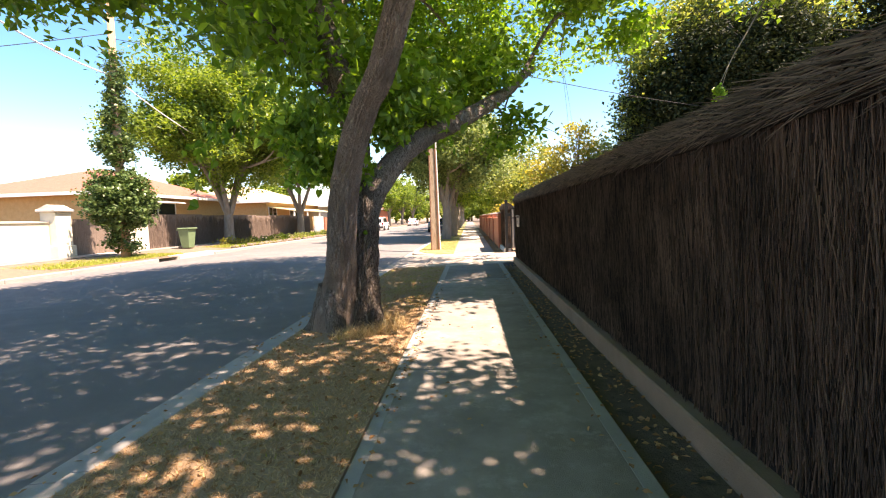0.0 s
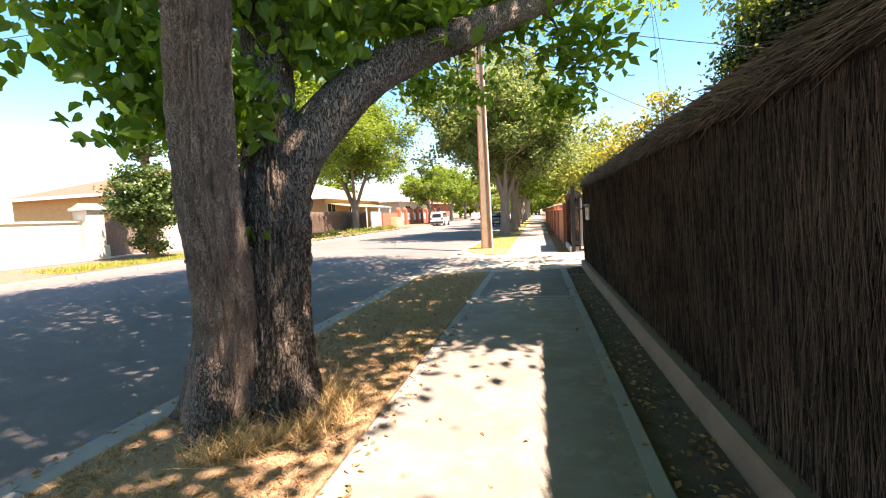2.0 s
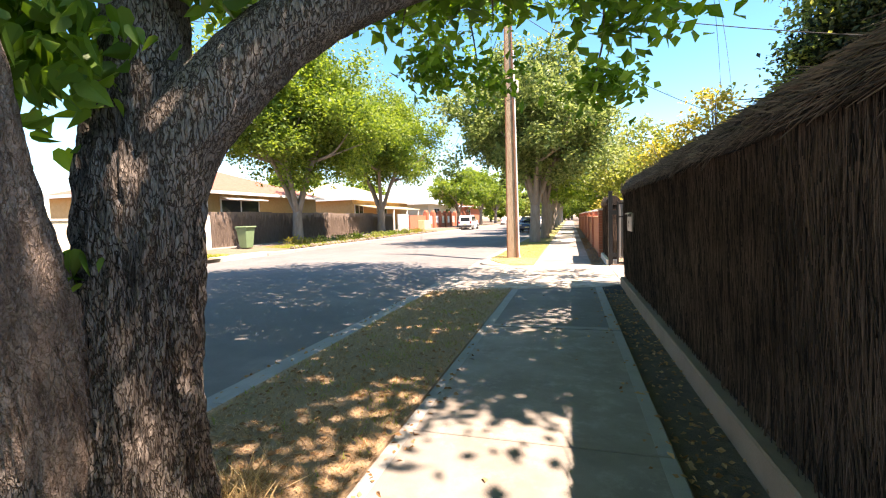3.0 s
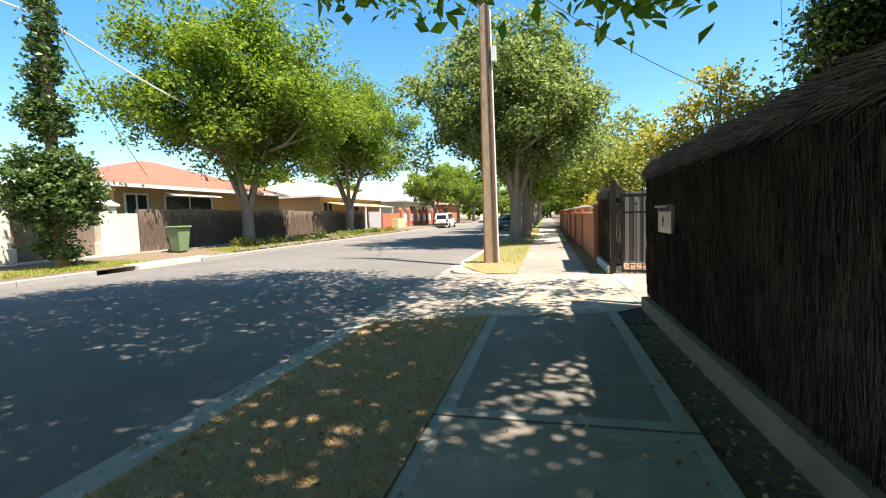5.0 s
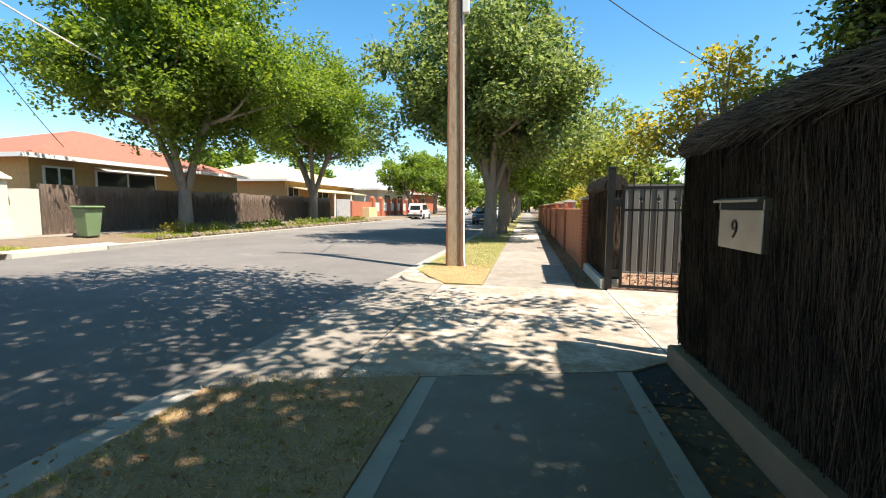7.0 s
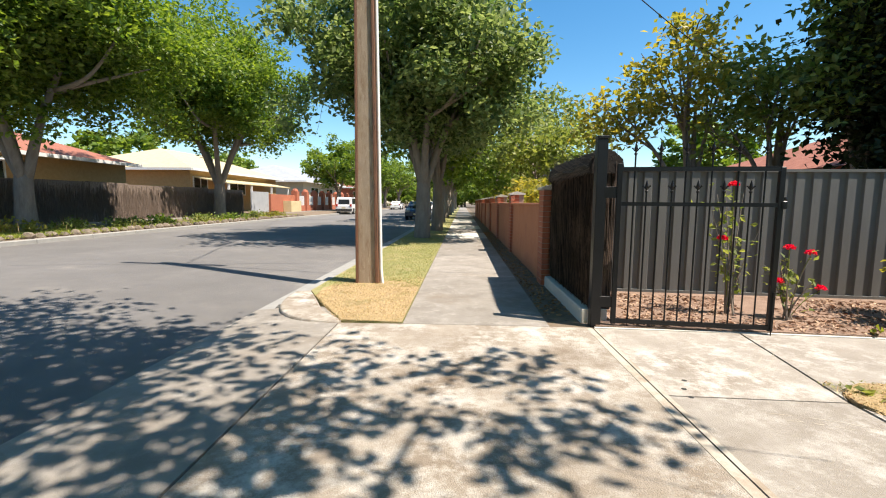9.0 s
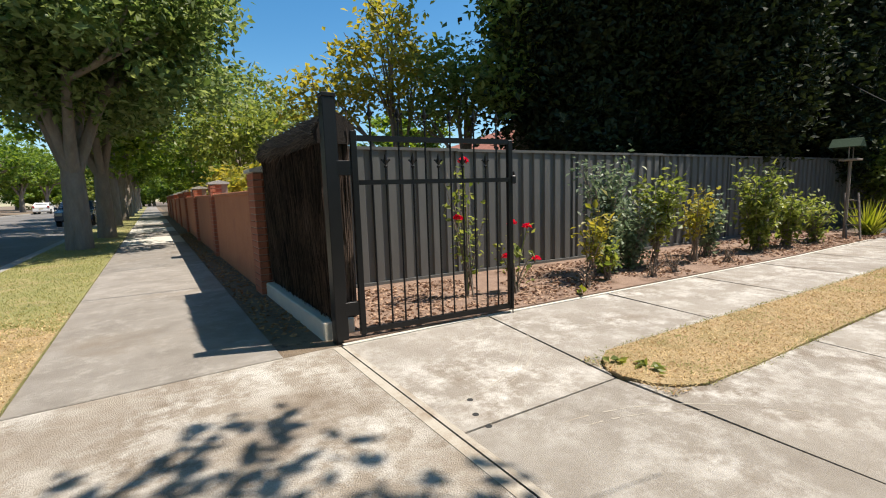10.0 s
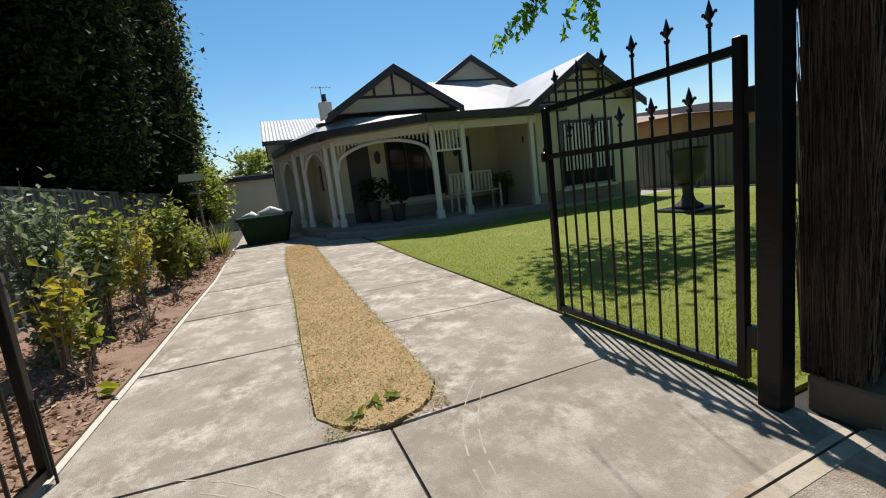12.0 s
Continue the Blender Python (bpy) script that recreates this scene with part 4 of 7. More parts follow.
num.matrix_local = Matrix.Translation((-0.0285, 0.03, -0.10)) @ Euler((radians(90), 0, radians(-90))).to_matrix().to_4x4()


# ---- gates ----
def gate(m4, label, flip):
    gt = thing("gate", (0, 0, 0), label, "gate", "pair of driveway gates")
    L = 1.60
    st = [("hinge_stile", Bag().box(0, -0.025, 0.04, 0.05, 0.025, 1.76, 0.004)), ("meeting_stile", Bag().box(L - 0.05, -0.025, 0.04, L, 0.025, 1.72, 0.004)),
          ("top_rail", Bag().box(0.05, -0.02, 1.68, L - 0.05, 0.02, 1.725)), ("middle_rail", Bag().box(0.05, -0.02, 1.32, L - 0.05, 0.02, 1.36)), ("bottom_rail", Bag().box(0.05, -0.02, 0.05, L - 0.05, 0.02, 0.095))]
    for nm, b in st:
        part(nm, b, M["black"], gt)
    n = 11
    for i in range(n):
        x = 0.05 + (L - 0.1) * (i + 1) / (n + 1)
        tall = i % 2 == 0
        zt = 1.86 if tall else 1.47
        br = part("bar", Bag().tube([(x, 0, 0.07), (x, 0, zt)], 0.009, 6), M["black"], gt)
        fin = Bag().lathe(x, 0, [(0.014, zt - 0.01), (0.017, zt + 0.005), (0.008, zt + 0.015), (0.010, zt + 0.03), (0.020, zt + 0.055), (0.013, zt + 0.08), (0.002, zt + 0.12)], 8)
        for s in (-1, 1):
            fin.tube(curve([(x, 0, zt + 0.02), (x + s * 0.02, 0, zt + 0.04), (x + s * 0.034, 0, zt + 0.062), (x + s * 0.038, 0, zt + 0.048)], 4), [0.006] * 12 + [0.003], 5)
        part("finial", fin, M["black"], br)
    part("latch", Bag().box(L - 0.02, -0.04, 1.30, L + 0.03, 0.04, 1.38, 0.006).lathe(L + 0.02, 0, [(0.015, 1.38), (0.02, 1.40), (0.012, 1.42)], 8), M["black"], gt, "black latch with round knob")
    for z in (0.28, 1.46):
        part("hinge", Bag().box(-0.13, -0.02, z - 0.06, 0.0, 0.02, z + 0.06, 0.004), M["black"], gt)
    part("drop_bolt", Bag().tube([(L - 0.025, -0.035, -0.0), (L - 0.025, -0.035, 0.45)], 0.007, 6), M["black"], gt)
    gt.matrix_basis = m4
    return gt


gate(pose(2.78, 18.25, 0, 0, 0, -6.5), "black steel picket gate standing open beside the garden bed", 1)
gate(pose(3.05, 14.70, 0, 0, 0, -1.5), "black steel picket gate standing open beside the lawn", 1)
for x, y, h, cm in ((2.62, 18.30, 2.02, "black"), (2.87, 14.79, 2.03, "steel")):
    pt = thing("gate_post", (x, y, 0), "square black steel gate post", "gate post", "driveway gate posts")
    part("post", Bag().box(x - 0.055, y - 0.055, -0.1, x + 0.055, y + 0.055, h, 0.006), M["black"], pt)
    part("cap", Bag().box(x - 0.06, y - 0.06, h, x + 0.06, y + 0.06, h + 0.03, 0.004), M[cm], pt)

# ---- brick and render wall along the north footpath ----
bw = thing("brick_front_wall", (2.62, 30, 0), "orange rendered garden wall with brick piers and capped tops", "garden wall", kind="structure")
PIERS = [20.88, 25.7, 30.25, 34.8, 39.4, 44.0, 48.6, 53.2, 57.8]
bk = None
brick_me = bpy.data.meshes.new("brick")
bb = Bag().box(-0.054, -0.112, -0.037, 0.054, 0.112, 0.037, 0.004)
brick_me.from_pydata(bb.v, [], bb.f)
brick_me.materials.append(M["brick"])
for i, y in enumerate(PIERS):
    pr = part("pier", Bag().box(2.46, y - 0.17, -0.1, 2.80, y + 0.17, 1.56), M["mortar"] if i < 4 else M["brick"], bw, "red brick pier")
    part("pier_cap", Bag().prism([(2.42, y - 0.21, 1.56), (2.84, y - 0.21, 1.56), (2.84, y - 0.21, 1.60), (2.63, y - 0.21, 1.65), (2.42, y - 0.21, 1.60)], (0, 0.42, 0)), M["paleconc"], pr, "pale cement cap")
    if i < 4:
        for row in range(18):
            for k, (dx, dy, rz) in enumerate(((0.02, -0.115, 90), (0.02, 0.115, 90), (0.30, -0.09, 0), (0.30, 0.09, 0))) if row % 2 else enumerate(((0.05, -0.09, 0), (0.05, 0.09, 0), (0.17, -0.125, 90), (0.25, 0.125, 90))):
                b = new("brick", brick_me)
                b.parent = pr
                yy = dy
                b.matrix_basis = Matrix.Translation(Vector((2.46 + (0.112 if rz else 0.048) - 0.004 + (0.0 if rz else 0.0), y + (dy if not rz else math.copysign(0.122, dy)), 0.045 + row * 0.086)) - Vector((2.62, 30, 0))) @ Matrix.Rotation(radians(90 if rz else 0), 4, "Z") if k < 4 else b.matrix_basis
    if i + 1 < len(PIERS):
        part("panel", Bag().box(2.52, y + 0.171, -0.1, 2.74, PIERS[i + 1] - 0.171, 1.29), M["render_orange"], bw, "orange rendered wall panel")
        part("coping", Bag().box(2.49, y + 0.172, 1.29, 2.77, PIERS[i + 1] - 0.172, 1.345, 0.012), M["render_orange"], bw)

# ---- grey sheet steel fences ----
def sheet_fence(a, b, h0, h1, label, side):
    a, b = Vector(a), Vector(b)
    d = (b - a)
    length = d.length
    d.normalize()
    nrm = Vector((-d.y, d.x, 0)) * side
    f = thing("steel_fence", a, label, "steel fence", kind="structure")
    k = max(1, round(length / 2.37))
    for i in range(k):
        s0, s1 = length * i / k, length * (i + 1) / k
        h = h0 + (h1 - h0) * (i + 0.5) / k
        bag = Bag()
        s, j, prof = s0 + 0.03, 0, []
        while s < s1 - 0.03:
            prof += [(s, 0.0), (s + 0.05, 0.0), (s + 0.065, 0.035), (s + 0.175, 0.035), (s + 0.19, 0.0)]
            s += 0.22
        for q, o in prof:
            p = a + d * min(q, s1 - 0.02) + nrm * o
            bag.v += [(p.x, p.y, 0.03), (p.x, p.y, h)]
        bag.f += [(2 * m, 2 * m + 2, 2 * m + 3, 2 * m + 1) for m in range(len(prof) - 1)]
        pn = part("panel", bag, M["colorbond"], f)
        sd = pn.modifiers.new("thick", "SOLIDIFY")
        sd.thickness = 0.004
        for z in (0.02, h - 0.02):
            q0, q1 = a + d * s0, a + d * s1
            part("rail", Bag().prism([tuple(q0 - nrm * 0.02 + Vector((0, 0, z))), tuple(q0 + nrm * 0.05 + Vector((0, 0, z))), tuple(q0 + nrm * 0.05 + Vector((0, 0, z + 0.04))), tuple(q0 - nrm * 0.02 + Vector((0, 0, z + 0.04)))], q1 - q0), M["colorbond"], f)
        p = a + d * s0
        part("post", Bag().box(p.x - 0.03, p.y - 0.03, -0.1, p.x + 0.03, p.y + 0.05, h + 0.03, 0.004), M["colorbond"], f)


sheet_fence((2.86, 20.28, 0), (21.0, 18.75, 0), 1.84, 1.78, "grey ribbed sheet steel side fence behind the garden bed", -1)
sheet_fence((13.9, 3.5, 0), (2.95, 2.3, 0), 1.8, 1.8, "dark grey ribbed steel fence closing the front lawn", -1)


# ---- trees ----
def tree(name, base, limbs, crown, label, leaf, size, bark, seed, per=40, clump=0.42, group="", droop=0.3, hollow=0.35, keepf=None):
    t = thing(name, base, label, "tree", group)
    b = Bag()
    for i, (pts, radii) in enumerate(limbs):
        c = curve(pts, 7)
        b.tube(c, lerps(radii, len(c)), 10, 0.16, seed + i * 3.1)
    part("trunk", b, bark, t, smooth=True)
    q = rng_of(seed)
    p = crown if isinstance(crown, np.ndarray) else cloud(crown, q, clump, per, hollow)
    if keepf is not None:
        p = p[keepf(p)]
    part("crown", leaves(p, size, q, 0.6, droop), leaf, t)
    return t


def street_tree(x, y, z, h, rad, trunk, seed, leaf="leaf", size=0.2, dens=1.0, fork=2.0, name="street_tree", label="leafy green street tree with a forked trunk", low=0.42, per=44):
    q = rng_of(seed * 7 + 1)
    limbs = [([(x, y, z - 0.1), (x + 0.03, y, z + fork * 0.5), (x + 0.05, y + 0.05, z + fork)], [trunk * 1.25, trunk, trunk * 0.85])]
    n = 5
    for i in range(n):
        a = 2 * math.pi * (i + q.uniform(-0.3, 0.3)) / n
        d = rad * q.uniform(0.35, 0.6)
        top = z + h * q.uniform(0.55, 0.72)
        limbs.append(([(x + 0.05, y + 0.05, z + fork * 0.85), (x + math.cos(a) * d * 0.4, y + math.sin(a) * d * 0.4, z + fork + (top - z - fork) * 0.45), (x + math.cos(a) * d, y + math.sin(a) * d, top)], [trunk * 0.6, trunk * 0.38, 0.03]))
        for s in range(2):
            bx, by, bz = x + math.cos(a) * d * 0.5, y + math.sin(a) * d * 0.5, z + fork + (top - z - fork) * 0.5
            a2 = a + q.uniform(-0.9, 0.9)
            limbs.append(([(bx, by, bz), (bx + math.cos(a2) * rad * 0.25, by + math.sin(a2) * rad * 0.25, bz + 0.5), (bx + math.cos(a2) * rad * 0.5, by + math.sin(a2) * rad * 0.5, bz + 1.0 + s)], [trunk * 0.3, trunk * 0.2, 0.02]))
    cz = z + h * (low + 1) / 2
    rz = h * (1 - low) / 2
    sp = crown_points(x, y, cz - rz * 0.05, rad * 1.02, rad * 1.02, rz * 1.08, int(215 * dens), int(per * 0.72), q, 0.066 * rad, seed)
    return tree(name, (x, y, z), limbs, sp, label, M[leaf], size, M["barkfar"], seed, per, 0.36, "street trees", 0.3)


# the big old tree that the walk passes
q = rng_of(21)
t = thing("street_tree", (-0.45, 6.2, 0), "old street tree with two thick rough-barked stems and creeper", "tree", "street trees")


def bark_tube(pts, radii, seed, furrow, freq, step=0.03, sides=64):
    """A stem whose bark is furrowed along its length."""
    c = curve(pts, 24)
    run = [0.0]
    for p0, p1 in zip(c, c[1:]):
        run.append(run[-1] + (p1 - p0).length)
    n = max(4, int(run[-1] / step))
    u = np.linspace(0, run[-1], n)
    P = [Vector((np.interp(x, run, [p.x for p in c]), np.interp(x, run, [p.y for p in c]), np.interp(x, run, [p.z for p in c]))) for x in u]
    R = np.interp(u, np.linspace(0, run[-1], len(radii)), radii)
    v, f = [], []
    for i, p in enumerate(P):
        d = (P[min(i + 1, n - 1)] - P[max(i - 1, 0)]).normalized()
        e1 = d.cross(Vector((0, 1, 0.13))).normalized()
        e2 = d.cross(e1)
        for k in range(sides):
            a = 2 * math.pi * k / sides
            ca, sa = math.cos(a), math.sin(a)
            w = u[i] * 2.2
            lump = noise.noise(Vector((ca * 1.1 + seed, sa * 1.1, u[i] * 1.1))) * 0.10
            warp = noise.noise(Vector((ca * 2 + seed, sa * 2, w * 2.0))) * 0.5
            ridge = abs(noise.noise(Vector((ca * freq + warp, sa * freq + seed, w)))) * 2.0
            ridge2 = noise.noise(Vector((ca * freq * 2.6, sa * freq * 2.6 + seed, w * 4.0)))
            r = R[i] * (1 + lump) + furrow * (min(ridge, 0.55) - 0.4) + furrow * 0.35 * ridge2
            v.append(p + e1 * (ca * r) + e2 * (sa * r))
    for i in range(n - 1):
        f += [(i * sides + k, i * sides + (k + 1) % sides, (i + 1) * sides + (k + 1) % sides, (i + 1) * sides + k) for k in range(sides)]
    return Bag().add(v, f)


def stem(pts, radii, n=14, sides=22, seed=0, wob=0.18):
    c = curve(pts, n)
    return Bag().tube(c, lerps(radii, len(c)), sides, wob, seed)


part("stem", bark_tube([(-0.56, 6.12, -0.15), (-0.50, 6.10, 0.3), (-0.42, 6.02, 0.7), (-0.36, 5.90, 1.1), (-0.29, 5.78, 1.5), (-0.19, 5.66, 1.9), (-0.04, 5.50, 2.3), (0.17, 5.30, 2.7), (0.45, 5.05, 3.1), (1.0, 4.45, 4.4)], [0.33, 0.225, 0.188, 0.168, 0.155, 0.148, 0.145, 0.142, 0.135, 0.11], 1, 0.034, 12.0, 0.018, 130), M["barkpale"], t, "leaning stem of smoother pale brown bark", smooth=True)
part("stem", bark_tube([(-0.24, 6.26, -0.15), (-0.22, 6.26, 0.3), (-0.20, 6.26, 0.8), (-0.18, 6.28, 1.3), (-0.17, 6.30, 1.65), (-0.17, 6.34, 2.05)], [0.33, 0.245, 0.225, 0.222, 0.225, 0.17], 4, 0.075, 11.0, 0.017, 150), M["bark"], t, "upright stem of dark deeply furrowed bark", smooth=True)
part("limb", bark_tube([(-0.16, 6.31, 1.48), (0.02, 6.40, 1.88), (0.33, 6.68, 2.34), (0.70, 7.02, 2.66), (1.24, 7.45, 2.98), (1.9, 8.2, 3.5), (2.6, 9.4, 4.3)], [0.20, 0.165, 0.14, 0.125, 0.105, 0.075, 0.04], 7, 0.028, 5.0, 0.05, 40), M["bark"], t, "crooked limb arching over the footpath", smooth=True)
part("limb", bark_tube([(-0.17, 6.32, 1.5), (-0.22, 6.40, 2.2), (-0.42, 6.66, 3.3), (-1.2, 7.5, 5.2), (-2.2, 8.2, 6.8)], [0.20, 0.175, 0.15, 0.10, 0.04], 9, 0.03, 5.0, 0.05, 40), M["bark"], t, smooth=True)
for i, (pts, rad) in enumerate((([(-0.5, 6.9, 3.2), (-1.8, 6.2, 4.4), (-3.6, 5.6, 5.4), (-5.0, 5.2, 6.2)], [0.11, 0.09, 0.05, 0.02]), ([(-0.9, 7.3, 4.6), (-0.6, 9.0, 5.8), (0.2, 11.0, 6.6), (1.0, 14.0, 6.8)], [0.09, 0.07, 0.05, 0.02]),
                              ([(0.9, 4.55, 4.1), (0.8, 3.2, 5.4), (0.6, 1.0, 6.8)], [0.12, 0.08, 0.03]), ([(0.7, 7.0, 2.65), (0.6, 8.2, 3.6), (0.0, 10.0, 5.0)], [0.07, 0.05, 0.02]), ([(-1.2, 7.5, 5.2), (-3.0, 9.0, 6.4), (-4.6, 10.5, 6.8)], [0.07, 0.05, 0.02]),
                              ([(2.3, 9.0, 4.0), (3.2, 10.4, 5.6), (3.9, 12.4, 6.5), (4.2, 14.5, 6.3)], [0.04, 0.035, 0.03, 0.02]), ([(0.8, 3.0, 5.5), (2.4, 2.0, 6.4), (4.4, 1.0, 6.8)], [0.06, 0.045, 0.02]), ([(4.2, 14.5, 6.3), (4.4, 14.6, 4.6), (4.56, 14.75, 2.7)], [0.006, 0.004, 0.003]), ([(4.2, 14.5, 6.3), (4.4, 14.2, 4.6), (4.60, 14.15, 2.7)], [0.006, 0.004, 0.003]), ([(2.4, 9.2, 4.1), (2.2, 10.4, 4.0), (1.95, 11.3, 3.1)], [0.03, 0.02, 0.008]), ([(0.0, 10.0, 5.0), (0.3, 10.8, 4.4), (0.42, 11.3, 3.4)], [0.02, 0.015, 0.006]), ([(0.2, 10.6, 4.7), (-0.2, 11.0, 4.3), (-0.45, 11.3, 3.5)], [0.015, 0.012, 0.006]), ([(1.7, 8.0, 3.3), (1.9, 8.5, 3.3), (1.95, 8.9, 3.0)], [0.02, 0.014, 0.005]), ([(1.2, 7.45, 2.98), (1.1, 8.2, 3.25), (1.0, 8.9, 3.2)], [0.02, 0.014, 0.005]), ([(0.6, 8.1, 3.5), (0.35, 8.5, 3.45), (0.1, 8.9, 3.2)], [0.02, 0.014, 0.005]))):
    part("branch", stem(pts, rad, 8, 8, i, 0.05), M["bark"], t, smooth=True)
part("root_flare", Bag().tube(curve([(-1.0, 6.02, -0.06), (-0.82, 6.06, 0.06), (-0.66, 6.1, 0.3), (-0.6, 6.1, 0.6)], 5), lerps([0.04, 0.10, 0.16, 0.14], 16), 12, 0.2, 3).tube(curve([(0.14, 6.16, -0.06), (0.0, 6.2, 0.08), (-0.12, 6.24, 0.35), (-0.17, 6.26, 0.6)], 5), lerps([0.04, 0.10, 0.15, 0.13], 16), 12, 0.2, 5).tube(curve([(-0.45, 5.62, -0.06), (-0.45, 5.78, 0.08), (-0.48, 5.95, 0.4), (-0.47, 6.0, 0.7)], 5), lerps([0.04, 0.12, 0.16, 0.14], 16), 12, 0.2, 8), M["bark"], t, smooth=True)
t.location = (-0.55, 6.64, 0)
# crown: a wide flat dome of clumps over verge, path and street, thin where the light falls through
k = 7000
cx, cy = q.uniform(-6.8, 5.0, k), q.uniform(-3.6, 17.2, k)
rr = ((cx + 0.9) / 6.1) ** 2 + ((cy - 6.8) / 10.4) ** 2
cz = 8.6 - 2.0 * rr + q.normal(size=k) * 0.55
sx, sy = cx - 0.5 * cz, cy + 0.2 * cz
gap = (sx > 0.25) & (sx < 1.9) & (sy > 4.7) & (sy < 8.3) & (q.random(k) < 0.93)
thin = q.random(k) < np.where((cy > 11.5) & (cx > 2.4), 0.80, np.where(cy > 14.2, 0.55, np.where(rr > 0.85, 0.35, 0.04)))
ok = (rr < 1.0 + 0.1 * q.normal(size=k)) & ~gap & ~thin
cc = np.stack([cx, cy, cz], 1)[ok]
p = (cc[:, None, :] + q.normal(size=(len(cc), 24, 3)) * np.array([0.26, 0.26, 0.16])).reshape(-1, 3)
low = [(-0.6, 7.6, 3.7, 1.0, 1.0, 0.7, 30), (0.3, 6.9, 3.3, 0.8, 0.9, 0.5, 24), (1.1, 8.3, 3.9, 1.0, 1.0, 0.4, 20), (1.9, 9.6, 4.5, 0.8, 0.9, 0.4, 14), (-1.6, 6.9, 4.2, 1.2, 1.0, 0.6, 14), (-3.2, 5.8, 4.7, 1.4, 1.1, 0.6, 30), (-4.6, 6.6, 5.2, 1.3, 1.1, 0.6, 40), (0.1, 9.8, 4.9, 1.2, 1.2, 0.5, 34), (-1.8, 9.5, 5.4, 1.6, 1.4, 0.6, 46), (-1.0, 5.6, 3.9, 0.8, 0.7, 0.5, 11), (4.4, 9.6, 5.0, 0.6, 0.6, 0.35, 10)]
east = [(4.4, 1.0, 6.8, 1.5, 2.6, 0.7, 150), (4.2, 11.4, 6.9, 1.5, 1.9, 0.6, 130), (5.0, 7.6, 7.0, 1.2, 1.2, 0.5, 95), (3.6, 14.5, 6.3, 1.9, 1.5, 0.5, 26), (1.6, 14.8, 6.6, 1.5, 1.4, 0.5, 30), (-1.6, 14.6, 6.6, 2.0, 1.4, 0.5, 40), (-0.3, 11.3, 3.6, 0.4, 0.4, 0.24, 12), (0.6, 11.3, 3.45, 0.2, 0.3, 0.2, 5), (2.15, 11.3, 3.2, 0.34, 0.35, 0.2, 10), (0.3, 8.8, 3.45, 0.4, 0.4, 0.24, 9), (1.2, 8.8, 3.4, 0.3, 0.4, 0.24, 6), (2.15, 8.8, 3.1, 0.33, 0.3, 0.24, 9), (2.6, -1.8, 6.6, 2.0, 1.6, 0.6, 90)]
p = np.concatenate([p, cloud(low, q, 0.26, 40, 0.2), cloud(east, q, 0.24, 30, 0.1)])
part("crown", leaves(p, 0.10, q, 0.6, 0.45), M["leafnear"], t)
ivy = cloud([(-0.30, 6.0, 2.2, 0.25, 0.22, 0.45, 22), (-0.2, 6.2, 3.0, 0.4, 0.35, 0.4, 20), (-0.55, 5.85, 2.5, 0.25, 0.2, 0.35, 10), (0.3, 6.55, 2.75, 0.3, 0.3, 0.25, 14), (-0.9, 5.9, 3.2, 0.4, 0.4, 0.4, 16), (0.75, 7.0, 3.0, 0.35, 0.35, 0.2, 14), (-0.62, 5.72, 2.15, 0.26, 0.22, 0.38, 26), (-0.85, 5.7, 2.6, 0.35, 0.3, 0.4, 26), (-0.12, 6.02, 2.1, 0.14, 0.1, 0.3, 7), (0.15, 6.45, 2.6, 0.2, 0.2, 0.2, 8)], q, 0.12, 12, 0.1)
ivy = np.concatenate([ivy, cloud([(-0.26, 5.98, 1.22, 0.07, 0.05, 0.06, 4)], q, 0.05, 6)])
part("ivy", heart_leaves(ivy, 0.095, q), M["leafnear"], t, "heart-shaped creeper leaves hanging between the stems")
tw = []
for x0, y0, z0, dx, dz in ((-1.2, 5.6, 2.75, -1.0, -0.55), (-1.1, 5.8, 2.6, -1.3, -0.2), (-1.0, 5.5, 3.0, -0.9, -0.9), (-1.6, 5.4, 2.6, -0.5, -0.9)):
    for e in range(22):
        u = e / 21
        tw.append((x0 + dx * u + q.normal() * 0.03, y0 + 0.2 * u + q.normal() * 0.04, z0 + dz * u * u + q.normal() * 0.03))
part("creeper_runner", heart_leaves(np.array(tw), 0.10, q, 0.9), M["leafnear"], t, "trailing creeper runners", kind="stuff")

# Stands out of view behind the start; added for the shade it throws.
street_tree(-0.35, -6.5, 0, 8.5, 4.8, 0.32, 31, dens=2.2, size=0.16, label="leafy street tree out of view, added to shade the start of the footpath")
street_tree(-0.35, 30.1, 0, 10.3, 4.7, 0.27, 33, "leafpale", 0.135, 4.8, 2.2, low=0.27, per=66)
street_tree(-0.05, 34.4, 0, 9.4, 4.0, 0.24, 34, "leafpale", 0.135, 3.4, 2.4, low=0.3, per=64)
for i, y in enumerate((43.5, 52, 61, 72, 86, 102)):
    street_tree(-0.3, y, 0, 9.2, 4.4, 0.28, 40 + i, "leaf", 0.22, 1.2, 2.6, per=40, low=0.3)
street_tree(-14.3, 28.5, 0.25, 12.4, 5.7, 0.30, 51, "leaf", 0.125, 6.0, 1.9, low=0.25, per=96)
street_tree(-15.0, 42.4, 0.25, 13.2, 6.0, 0.34, 52, "leaf", 0.145, 5.0, 2.2, low=0.27, per=84)
for i, (y, h) in enumerate(((66, 8.5), (82, 10), (98, 10), (116, 11))):
    street_tree(-13.6, y, 0.25, h, 4.8, 0.28, 60 + i, "leaf", 0.24, 1.2, 2.4, per=40, low=0.25)

